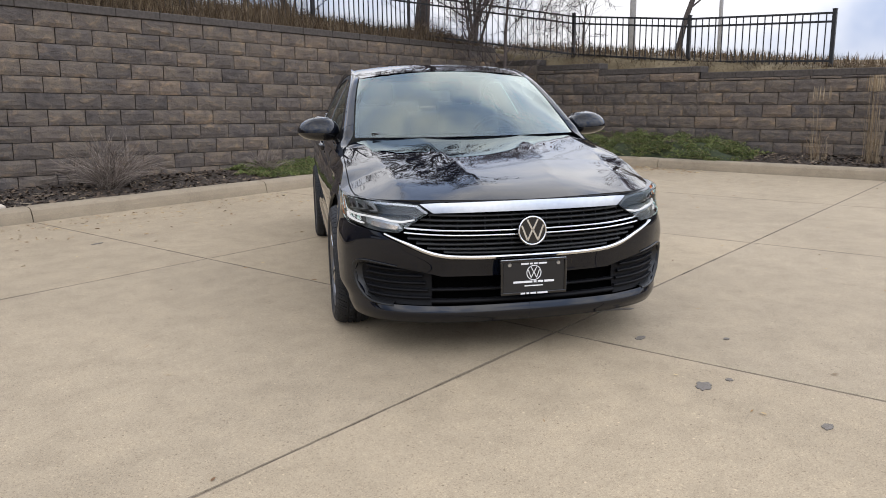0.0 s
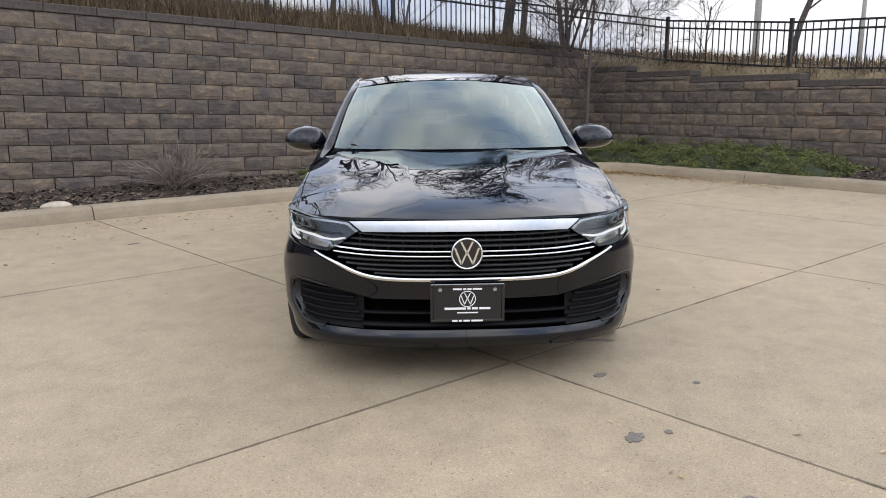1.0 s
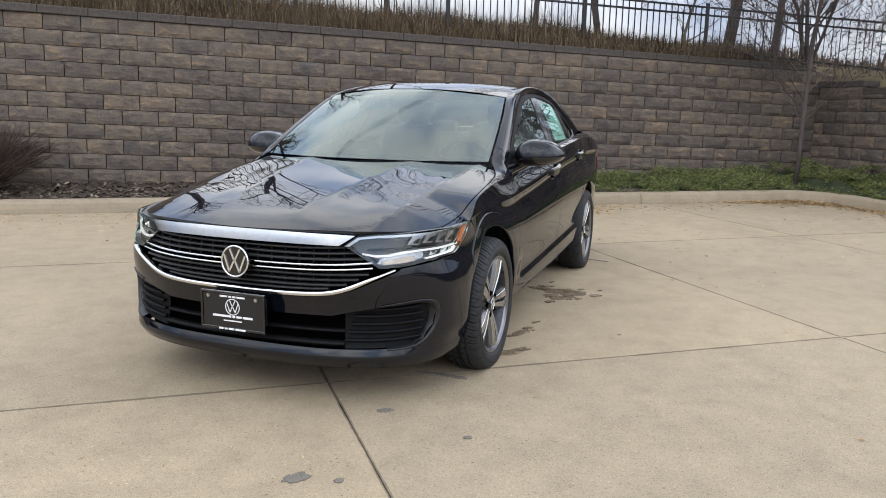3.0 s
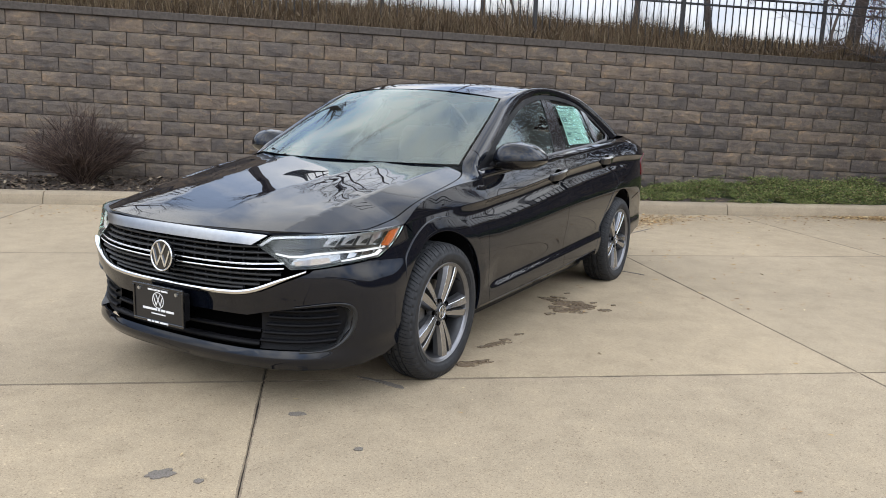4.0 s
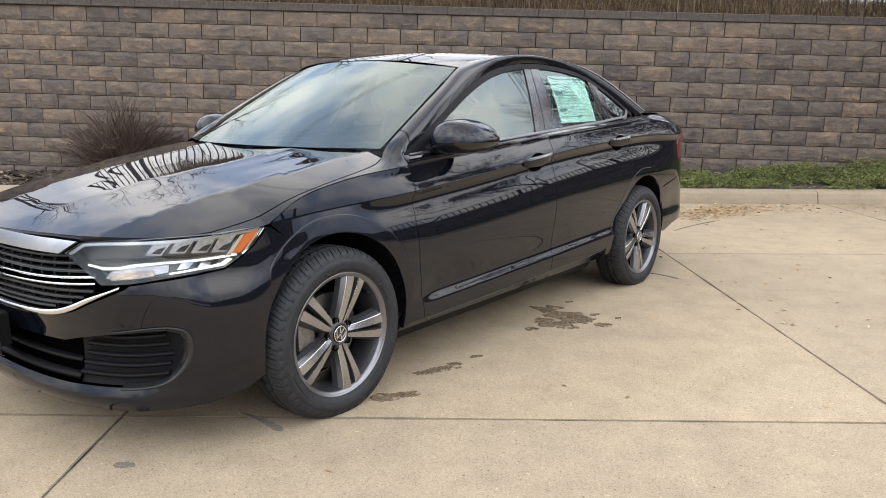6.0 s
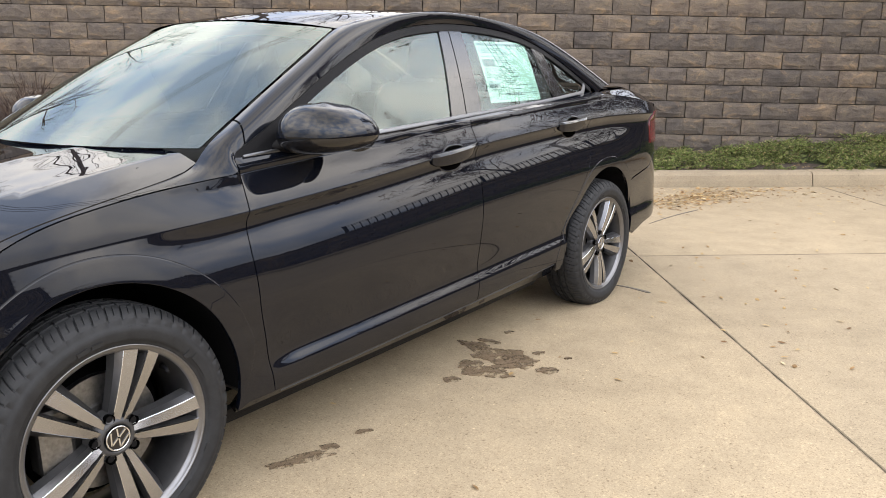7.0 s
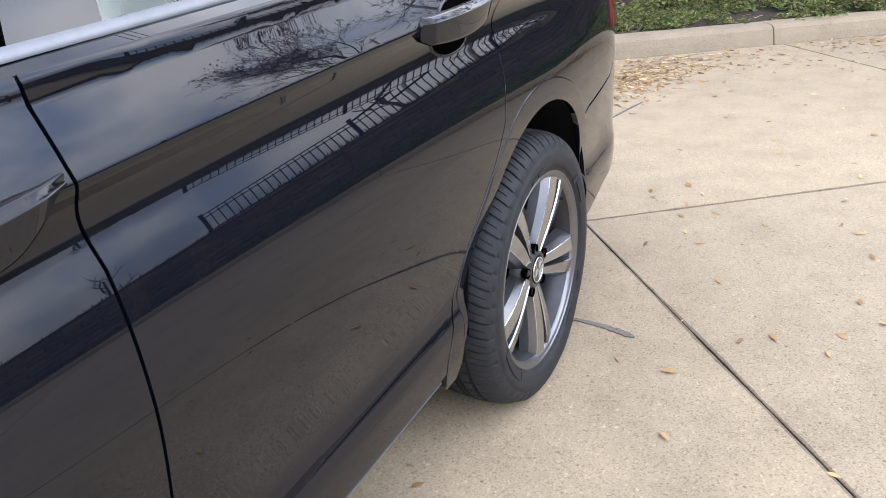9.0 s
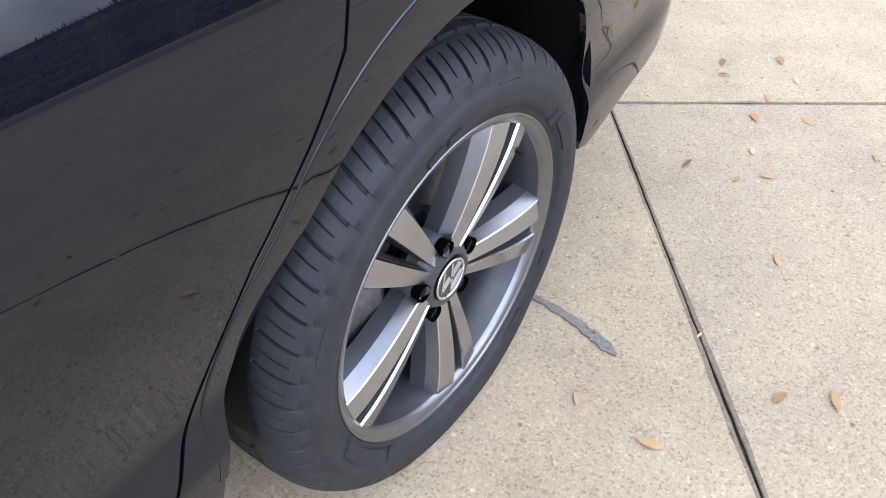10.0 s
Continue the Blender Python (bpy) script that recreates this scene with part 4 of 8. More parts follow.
for _ in range(420):                                   # thin litter before the mulch bed
    q = 5.5 - abs(rng.gauss(0, 0.9))
    leaf(fall, rng.uniform(-3.5, 2.4), q, 0.0, rng.uniform(0.014, 0.028))
for _ in range(420):                                   # caught in the bed
    p, q = rng.uniform(3.2, 8.0), rng.uniform(5.85, 6.9)
    leaf(fall, p, q, bed_z(p, q) + max(0.0, mat_height(p, q)) * rng.uniform(0.6, 1.25), rng.uniform(0.010, 0.022))
ob = new("fallen_leaves", fall.mesh("fallen_leaves", M_LEAF))
ob.matrix_world = SITE
tagged(ob, "dry tan leaves scattered on the concrete and against the kerb", "leaves", kind="stuff")
for p, q, s in ((2.627, 1.584, 0.025), (2.522, 1.671, 0.017), (3.232, 2.542, 0.021), (3.138, 1.633, 0.019), (2.98, 2.02, 0.021), (1.765, 0.628, 0.023), (3.05, 2.30, 0.019)):
    h = Heap()
    leaf(h, 0, 0, 0, s)
    ob = new("dry_leaf", h.mesh("dry_leaf", M_LEAF))
    ob.matrix_world = SITE @ Matrix.Translation((p, q, 0))
    tagged(ob, "single dry tan leaf lying on the concrete", "leaf", "single leaves")

M_WET = make_concrete("damp_dark_concrete", (0.20, 0.148, 0.10))
M_WET.node_tree.nodes["Principled BSDF"].inputs["Roughness"].default_value = 0.45
wn, wl = M_WET.node_tree.nodes, M_WET.node_tree.links
holes = noise_node(wn, wl, 22.0, 7, 0.72)
dry = ramp_node(wn, wl, holes.outputs["Fac"], [(0.47, (1, 1, 1)), (0.60, (0, 0, 0))])
clear, blend = wn.new("ShaderNodeBsdfTransparent"), wn.new("ShaderNodeMixShader")
wl.new(dry.outputs["Color"], blend.inputs["Fac"])
wl.new(clear.outputs[0], blend.inputs[1])
wl.new(wn["Principled BSDF"].outputs[0], blend.inputs[2])
wl.new(blend.outputs[0], wn["Material Output"].inputs["Surface"])
M_MARK = make_concrete("rubber_marked_concrete", (0.185, 0.165, 0.145))


def blot(name, p, q, rp, rq, turn, seed, mat, label, rag=0.35, z=0.004):
    r = random.Random(seed)
    n = 56
    vs, off = [(0, 0, z)], r.uniform(0, 50)
    for i in range(n):
        a = 6.283 * i / n
        k = 1 + rag * (1.2 * noise.noise(Vector((math.cos(a) * 1.6 + off, math.sin(a) * 1.6, 0))) + 0.7 * noise.noise(Vector((math.cos(a) * 4.5, math.sin(a) * 4.5, off))) + 0.35 * noise.noise(Vector((math.cos(a) * 11, math.sin(a) * 11, off))))
        vs.append((rp * k * math.cos(a), rq * k * math.sin(a), z))
    fs = [(0, i + 1, (i + 1) % n + 1) for i in range(n)]
    low = len(vs)
    vs += [(x * 1.005, y * 1.005, 0.0) for x, y, _ in vs[1:]]
    fs += [(i + 1, low + i, low + (i + 1) % n, (i + 1) % n + 1) for i in range(n)]
    ob = new(name, mesh_of(name, vs, fs, mat))
    ob.matrix_world = SITE @ pose(p, q, 0, 0, 0, turn)
    return tagged(ob, label, "stain")


WETL = "damp dark patch drying on the tan concrete"
for k, (p, q, rp, rq, a) in enumerate(((1.73, 0.83, 0.155, 0.105, -30), (1.80, 0.76, 0.11, 0.075, -20), (1.625, 0.965, 0.085, 0.04, -28), (1.69, 1.01, 0.06, 0.022, -30), (1.665, 0.655, 0.13, 0.060, -22), (1.60, 0.735, 0.06, 0.045, 10), (1.915, 0.665, 0.052, 0.036, 0), (1.90, 0.86, 0.03, 0.022, 20), (1.525, 0.575, 0.038, 0.030, 0), (1.79, 1.13, 0.025, 0.017, 30), (2.02, 0.80, 0.018, 0.012, 0), (1.72, 0.70, 0.04, 0.02, 0))):
    blot("damp_patch", p, q, rp * 0.86, rq * 0.86, a, 100 + k, M_WET, WETL, 0.36, 0.004 + 0.0002 * k)
for k, (p, q, rp, rq, a) in enumerate(((1.06, -0.055, 0.085, 0.030, 25), (1.13, 0.02, 0.03, 0.018, 0), (0.99, -0.10, 0.04, 0.022, 10), (0.88, -0.377, 0.095, 0.036, 20), (1.23, 0.13, 0.03, 0.012, 20), (0.95, -0.34, 0.04, 0.02, 40))):
    blot("damp_patch", p, q, rp, rq, a, 130 + k, M_WET, WETL, 0.36, 0.004 + 0.0002 * k)
for k, (p, q, rp, rq, a) in enumerate(((-0.368, -1.504, 0.045, 0.030, 20), (-0.229, -1.561, 0.017, 0.015, 0), (0.052, -0.996, 0.032, 0.020, 0), (-0.46, -2.02, 0.03, 0.02, 0), (-0.562, 3.861, 0.05, 0.018, 10), (0.312, -1.338, 0.018, 0.012, 0))):
    blot("oil_spot", p, q, rp, rq, a, 150 + k, M_MARK, "small dark oil spot on the concrete", 0.3)


def smear(p0, q0, p1, q1, w, bow, seed):
    """A curved rubber mark that swells towards its far end."""
    r = random.Random(seed)
    a, b = Vector((p0, q0)), Vector((p1, q1))
    d = (b - a).normalized()
    n = Vector((-d.y, d.x))
    left, right = [], []
    k = 40
    for i in range(k + 1):
        t = i / k
        c = a.lerp(b, t) + n * bow * math.sin(math.pi * t)
        half = w * (0.35 + 0.65 * t) * min(1.0, 6 * t + 0.1, 9 * (1 - t) + 0.15)
        left.append(c + n * half * (1 + 0.5 * noise.noise(Vector((i * 0.31, seed, 0))) + 0.15 * r.uniform(-1, 1)))
        right.append(c - n * half * (1 + 0.5 * noise.noise(Vector((i * 0.31, seed + 9, 0))) + 0.15 * r.uniform(-1, 1)))
    vs = [(v.x - p0, v.y - q0, 0.004) for v in left + right] + [(v.x - p0, v.y - q0, 0.0) for v in left + right]
    m, o = k + 1, 2 * (k + 1)
    fs = [(i, m + i, m + i + 1, i + 1) for i in range(k)]
    fs += [(i, i + 1, o + i + 1, o + i) for i in range(k)] + [(m + i + 1, m + i, o + m + i, o + m + i + 1) for i in range(k)]
    ob = new("scuff_mark", mesh_of("scuff_mark", vs, fs, M_MARK))
    ob.matrix_world = SITE @ Matrix.Translation((p0, q0, 0))
    tagged(ob, "dark narrow scuff mark on the concrete", "stain", "scuff marks")


smear(0.30, -0.555, 0.515, -0.715, 0.018, 0.010, 170)
smear(2.44, 1.93, 2.606, 1.765, 0.013, 0.012, 171)
smear(3.07, 3.679, 3.637, 4.275, 0.007, 0.02, 172)

# ---- the car: black compact saloon; y runs from nose to tail, front axle at y = 0 ----
class Spline:
    """Natural cubic spline through (x, y) pairs, for arrays."""

    def __init__(self, pts):
        self.x, self.y = np.array([p[0] for p in pts], float), np.array([p[1] for p in pts], float)
        n, h, d = len(pts), np.diff(self.x), np.diff(self.y)
        a, r = np.zeros((n, n)), np.zeros(n)
        a[0, 0] = a[-1, -1] = 1
        for i in range(1, n - 1):
            a[i, i - 1], a[i, i], a[i, i + 1] = h[i - 1], 2 * (h[i - 1] + h[i]), h[i]
            r[i] = 6 * (d[i] / h[i] - d[i - 1] / h[i - 1])
        self.m = np.linalg.solve(a, r)

    def __call__(self, t):
        t = np.clip(np.asarray(t, float), self.x[0], self.x[-1])
        i = np.clip(np.searchsorted(self.x, t) - 1, 0, len(self.x) - 2)
        h = self.x[i + 1] - self.x[i]
        a, b = (self.x[i + 1] - t) / h, (t - self.x[i]) / h
        return a * self.y[i] + b * self.y[i + 1] + ((a ** 3 - a) * self.m[i] + (b ** 3 - b) * self.m[i + 1]) * h * h / 6


def lin(pts):
    xs, ys = [p[0] for p in pts], [p[1] for p in pts]
    return lambda t: np.interp(np.asarray(t, float), xs, ys)


def smooth(a, b, t):
    u = np.clip((np.asarray(t, float) - a) / (b - a), 0, 1)
    return u * u * (3 - 2 * u)


# plan outline of the lower body, along s (equal to y on the flanks)
PLAN = [(0.0, -0.885), (0.15, -0.882), (0.30, -0.870), (0.43, -0.847), (0.56, -0.805), (0.68, -0.742), (0.768, -0.655), (0.823, -0.548), (0.853, -0.42), (0.869, -0.30), (0.880, -0.15), (0.889, 0.05),
        (0.895, 0.40), (0.898, 0.90), (0.899, 1.40), (0.898, 1.90), (0.893, 2.40), (0.889, 2.75), (0.880, 3.05), (0.862, 3.30), (0.825, 3.50), (0.742, 3.65), (0.61, 3.74), (0.42, 3.80), (0.20, 3.828), (0.0, 3.835)]
FLANK0, FLANK1 = 9, 19
_s = [0.0] * len(PLAN)
for i in range(FLANK0, FLANK1 + 1):
    _s[i] = PLAN[i][1]
for i in range(FLANK0 - 1, -1, -1):
    _s[i] = _s[i + 1] - math.dist(PLAN[i], PLAN[i + 1])
for i in range(FLANK1 + 1, len(PLAN)):
    _s[i] = _s[i - 1] + math.dist(PLAN[i], PLAN[i - 1])
# mirrored ends keep the nose and the tail square to the centre line
PX = Spline([(2 * _s[0] - _s[k], -PLAN[k][0]) for k in (2, 1)] + [(s, p[0]) for s, p in zip(_s, PLAN)] + [(2 * _s[-1] - _s[-1 - k], -PLAN[-1 - k][0]) for k in (1, 2)])
PY = Spline([(2 * _s[0] - _s[k], PLAN[k][1]) for k in (2, 1)] + [(s, p[1]) for s, p in zip(_s, PLAN)] + [(2 * _s[-1] - _s[-1 - k], PLAN[-1 - k][1]) for k in (1, 2)])
S_NOSE, S_TAIL = _s[0], _s[-1]
S_OF_X = lin([(PLAN[i][0], _s[i]) for i in range(FLANK0 + 1)])

crease_z = Spline([(-1.6, 0.72), (-0.3, 0.775), (0.45, 0.821), (0.95, 0.857), (1.57, 0.914), (2.2, 0.950), (2.6, 0.966), (3.0, 0.966), (3.5, 0.955), (4.4, 0.95)])
shoulder_z = Spline([(-0.5, 0.75), (-0.3, 0.771), (-0.2, 0.818), (0.0, 0.876), (0.2, 0.905), (0.458, 0.926), (0.6, 0.938)])
low_z = lin([(-2, 0.30), (0.48, 0.325), (2.24, 0.383), (5, 0.42)])
D_SIDE = Spline([(0.10, 0.10), (0.16, 0.058), (0.22, 0.032), (0.28, 0.019), (0.32, 0.0155), (0.345, 0.0165), (0.362, 0.0230), (0.383, 0.0312), (0.405, 0.0318), (0.45, 0.0262), (0.51, 0.0166), (0.58, 0.0080), (0.65, 0.0038), (0.70, 0.0040), (0.74, 0.0066), (0.78, 0.0108), (0.815, 0.0150), (0.836, 0.0165), (0.852, 0.0140), (0.868, 0.0062), (0.879, 0.0)])
D_FRONT = Spline([(0.10, 0.10), (0.16, 0.058), (0.22, 0.031), (0.30, 0.0165), (0.45, 0.0085), (0.65, 0.004), (0.88, 0.004)])
F_LEAN = Spline([(0.65, 0.0), (0.70, 0.0035), (0.76, 0.014), (0.82, 0.0285), (0.88, 0.043)])
D_ABOVE = Spline([(0.0, 0.0), (0.02, 0.0072), (0.05, 0.0205), (0.08, 0.035), (0.12, 0.0565), (0.17, 0.086), (0.25, 0.142)])
D_LEAN = Spline([(-0.30, 0.0), (-0.25, 0.0012), (-0.20, 0.006), (-0.13, 0.0150), (-0.085, 0.0245), (-0.055, 0.0310), (-0.035, 0.0315), (0.0, 0.0300)])
# wheel arches: centre and radius
ARCH_Y, ARCH_Z, ARCH_R = 0.012, 0.345, 0.360
RAY, RAZ, RAR = 2.722, 0.352, 0.362
D_NOSE = Spline([(0.10, 0.10), (0.15, 0.05), (0.19, 0.022), (0.215, 0.004), (0.235, 0.0), (0.26, 0.010), (0.30, 0.022), (0.36, 0.030), (0.42, 0.026), (0.47, 0.013), (0.51, 0.004), (0.56, 0.0), (0.64, 0.002), (0.70, 0.010), (0.75, 0.022), (0.80, 0.05)])
D_TAIL = Spline([(0.10, 0.10), (0.2, 0.04), (0.35, 0.0), (0.5, 0.0), (0.65, 0.02), (0.8, 0.035), (1.0, 0.05), (1.1, 0.08)])


belt = Spline([(0.30, 0.942), (0.47, 0.952), (1.0, 0.985), (1.5, 1.012), (2.0, 1.039), (2.3, 1.055), (2.55, 1.069), (2.8, 1.075), (3.05, 1.058), (3.25, 1.030), (3.45, 1.003), (3.8, 0.99)])


def inset(s, z):
    s, z = np.broadcast_arrays(np.asarray(s, float), np.asarray(z, float))
    # under the windows and along the wing's top edge the skin stands nearly upright
    top = np.where(s < 0.459, shoulder_z(np.clip(s, -0.5, 0.6)), belt(np.clip(s, 0.3, 3.8)))
    d = (z - top + 0.031) * smooth(0.10, 0.46, s) * smooth(3.0, 2.6, s)
    lip = np.where((d > 0) & (z < top + 0.02), d, 0.0) * smooth(0.0, 0.010, d)
    z = z - lip
    zc, zl = crease_z(s), low_z(s)
    w = np.where(z < zl, z * 0.343 / zl, 0.343 + (z - zl) * (0.883 - 0.343) / (zc - zl))
    back = smooth(0.05, 0.5, s)      # the crease fades out along the front wing
    # the sill's crease runs out to a point along the front door
    low = back + (smooth(0.38, 0.60, s) - back) * smooth(0.58, 0.47, w)
    side = np.where(z > zc, D_ABOVE(np.maximum(z - zc, 0)) * (0.5 + 0.5 * back) + (0.004 + 0.043 * smooth(-0.42, 0.0, s)) * (1 - back), D_SIDE(np.minimum(w, 0.879)) * low + (D_FRONT(np.minimum(w, 0.88)) + F_LEAN(np.clip(w, 0.65, 0.88)) * smooth(-0.42, 0.0, s)) * (1 - low))
    # the doors lean in below the crease
    side = side + D_LEAN(np.clip(z - zc, -0.3, 0.0)) * smooth(0.0, 0.6, s) * smooth(3.3, 2.7, s)
    side = side + 0.09 * lip
    z = z + lip
    side = side + 0.55 * np.clip(z - top + 0.0085, 0.0, 0.02) * smooth(0.40, 0.52, s) * smooth(2.75, 2.5, s)
    # above the lamps' lower edge the corners of the nose draw in
    side = side + 0.016 * smooth(0.56, 0.70, z) * smooth(0.25, -0.25, s)
    f = smooth(-0.42, -0.95, s)
    b = smooth(3.25, 3.75, s)
    # the bumper's corners stand out below the lamps
    puff = 0.021 * smooth(0.24, 0.34, z) * smooth(0.64, 0.50, z) * smooth(-0.74, -0.50, s) * smooth(-0.22, -0.42, s)
    return -puff + side * (1 - f) * (1 - b) + (D_NOSE(z) + 0.020 * smooth(0.56, 0.70, z) * smooth(-1.15, -0.85, s)) * f + D_TAIL(z) * b


def body(s, z, extra=0.0):
    """The lower body's skin (left half: x > 0)."""
    s, z = np.broadcast_arrays(np.asarray(s, float), np.asarray(z, float))
    x, y = PX(s), PY(s)
    e = 1e-3
    tx, ty = PX(s + e) - PX(s - e), PY(s + e) - PY(s - e)
    ln = np.hypot(tx, ty)
    nx, ny = ty / ln, -tx / ln
    d = inset(s, z) + extra
    return np.stack([x - nx * d, y - ny * d, z], -1)


hood_mid = Spline([(-1.0, 0.70), (-0.875, 0.757), (-0.80, 0.788), (-0.6, 0.845), (-0.3, 0.903), (0.0, 0.947), (0.22, 0.980), (0.5, 1.015)])
HOOD_P = Spline([(-1.0, 2.6), (-0.9, 2.7), (-0.3, 3.3), (0.1, 3.9), (0.5, 4.6)])


def bonnet(x, y):
    """Top skin of bonnet and front wings."""
    x, y = np.broadcast_arrays(np.asarray(x, float), np.asarray(y, float))
    ze = shoulder_z(np.clip(y, -0.3, 0.6))
    xe = np.where(y > -0.3, body(np.maximum(y, -0.3), ze)[..., 0], 0)
    xf = np.interp(y, [-0.90, -0.80, -0.70, -0.6, -0.5, -0.4, -0.3], [0.66, 0.70, 0.735, 0.768, 0.797, 0.822, 0.0])
    k = body(np.full_like(y, -0.3), shoulder_z(-0.3))[..., 0]
    xf = np.where(y < -0.4, xf, 0.822 + (k - 0.822) * (y + 0.4) / 0.1)
    xe = np.where(y > -0.3, xe, xf)
    ze = np.where(y > -0.3, ze, np.interp(y, [-0.9, -0.7, -0.5, -0.3], [0.70, 0.722, 0.750, float(crease_z(-0.3)) - 0.004]))
    t = np.abs(x) / xe
    z = hood_mid(y) - (hood_mid(y) - ze) * np.clip(t, 0, 1.05) ** HOOD_P(y)
    # two ridges a side that converge towards the grille
    run = smooth(-0.86, -0.45, y)
    r1 = 0.56 + 0.10 * smooth(-0.8, 0.3, y)
    d1 = np.abs(x) - r1
    z = z + 0.011 * run * np.exp(-np.sqrt(d1 ** 2 + 0.00003) / np.where(d1 > 0, 0.09, 0.05)) - 0.002 * run * np.exp(-((d1 + 0.17) / 0.07) ** 2)
    r2 = 0.20 + 0.12 * smooth(-0.8, 0.3, y)
    d2 = np.abs(x) - r2
    z = z + 0.006 * run * np.exp(-np.sqrt(d2 ** 2 + 0.00003) / np.where(d2 > 0, 0.045, 0.09))
    return np.stack([x, y, z], -1)


def flank(y, z, extra=0.0):
    """Side of the cabin: glass and pillars."""
    y, z = np.broadcast_arrays(np.asarray(y, float), np.asarray(z, float))
    x = 0.847 - 0.40 * (z - 0.95) - 0.30 * np.maximum(z - 0.95, 0) ** 2
    x = x - 0.05 * smooth(1.25, 0.35, y) - 0.075 * smooth(2.1, 3.1, y) - extra
    return np.stack([x, y, z], -1)


def surf_normals(fn, u, v, flip=1.0):
    e = 2e-3
    a, b = fn(u + e, v) - fn(u - e, v), fn(u, v + e) - fn(u, v - e)
    n = np.cross(a, b)
    return flip * n / np.maximum(np.linalg.norm(n, axis=-1, keepdims=True), 1e-12)


def fill(outline, step, cuts=()):
    """A flat polygon cut into a grid: its points, triangles and quads, and the outer loop."""
    bm = bmesh.new()
    face = bm.faces.new([bm.verts.new((p[0], p[1], 0)) for p in outline])
    bmesh.ops.triangulate(bm, faces=[face])
    lo, hi = [min(p[k] for p in outline) for k in (0, 1)], [max(p[k] for p in outline) for k in (0, 1)]
    for k in (0, 1):
        n = max(1, int((hi[k] - lo[k]) / (step[k] if isinstance(step, tuple) else step)))
        for i in range(1, n):
            co, no = [0, 0, 0], [0, 0, 0]
            co[k], no[k] = lo[k] + (hi[k] - lo[k]) * i / n, 1
            bmesh.ops.bisect_plane(bm, geom=list(bm.verts) + list(bm.edges) + list(bm.faces), plane_co=co, plane_no=no, dist=1e-5)
    for k, at in cuts:
        co, no = [0, 0, 0], [0, 0, 0]
        co[k], no[k] = at, 1
        bmesh.ops.bisect_plane(bm, geom=list(bm.verts) + list(bm.edges) + list(bm.faces), plane_co=co, plane_no=no, dist=1e-5)
    bm.normal_update()
    bm.verts.index_update()
    pts = np.array([v.co[:2] for v in bm.verts])
    faces = []
    for f in bm.faces:
        ids = [v.index for v in f.verts]
        faces.append(ids if f.normal.z > 0 else ids[::-1])
    rim = [(e.verts[0].index, e.verts[1].index, e.link_faces[0]) for e in bm.edges if len(e.link_faces) == 1]
    rim2 = []
    for a, b, f in rim:
        ids = [v.index for v in f.verts]
        if f.normal.z < 0:
            ids = ids[::-1]
        i = ids.index(a)
        rim2.append((a, b) if ids[(i + 1) % len(ids)] == b else (b, a))
    bm.free()
    return pts, faces, rim2


def skin(outline, fn, step=0.035, thick=0.014, gap=0.0, out=0.0, flip=1.0, cuts=()):
    """Panel data: vertices, faces and normals of a piece of a surface, with an edge turned inwards."""
    if gap:
        c = np.array(outline, float)
        k = len(c)
        area = sum(c[i][0] * c[(i + 1) % k][1] - c[(i + 1) % k][0] * c[i][1] for i in range(k))
        sg = 1 if area > 0 else -1
        new_c = []
        for i in range(k):
            e1, e2 = c[i] - c[i - 1], c[(i + 1) % k] - c[i]
            n1, n2 = np.array((-e1[1], e1[0])) * sg, np.array((-e2[1], e2[0])) * sg
            n1, n2 = n1 / (np.linalg.norm(n1) + 1e-12), n2 / (np.linalg.norm(n2) + 1e-12)
            n = n1 + n2
            n = n / (np.linalg.norm(n) + 1e-9) / max(0.5, math.sqrt(max(0.0, (1 + float(n1 @ n2)) / 2)))
            new_c.append(c[i] + n * gap)
        outline = new_c
    pts, faces, rim = fill([tuple(p) for p in outline], step, cuts)
    pos = fn(pts[:, 0], pts[:, 1])
    nor = surf_normals(fn, pts[:, 0], pts[:, 1], flip)
    pos = pos + nor * out
    vs, ns = [tuple(p) for p in pos], [tuple(n) for n in nor]
    fs = [tuple(f) if flip > 0 else tuple(f[::-1]) for f in faces]
    if thick:
        ids = sorted({i for e in rim for i in e})
        top, low = {}, {}
        for i in ids:
            top[i] = len(vs)
            vs.append(tuple(pos[i]))
            ns.append(tuple(nor[i]))
            low[i] = len(vs)
            vs.append(tuple(pos[i] - nor[i] * thick))
            ns.append(tuple(-nor[i]))
        side_n = {}
        for a, b in rim:
            d = pos[b] - pos[a]
            n = np.cross(d, nor[a] + nor[b]) * flip
            for i in (a, b):
                side_n[i] = side_n.get(i, 0) + n
            q = (top[b], top[a], low[a], low[b])
            fs.append(q if flip > 0 else q[::-1])
        for i in ids:
            n = side_n[i] / (np.linalg.norm(side_n[i]) + 1e-12)
            ns[top[i]] = tuple(n * 0.93 + nor[i] * 0.3)
            ns[low[i]] = tuple(n)
    return vs, fs, ns


CREASE_CUTS = [(1, v) for v in (0.012, 0.003, 0.0, -0.003, -0.012, -0.02)]


def flank_skin(outline, thick, gap, step=(0.035, 0.02)):
    """A panel of the body's side, its grid laid along the shoulder crease."""
    return skin([(a, z - float(crease_z(a))) for a, z in outline], lambda a, w: body(a, w + crease_z(a)), step, thick, gap, 0, 1.0, CREASE_CUTS)


def mirrored(d):
    vs, fs, ns = d
    return [(-v[0], v[1], v[2]) for v in vs], [f[::-1] for f in fs], [(-n[0], n[1], n[2]) for n in ns]


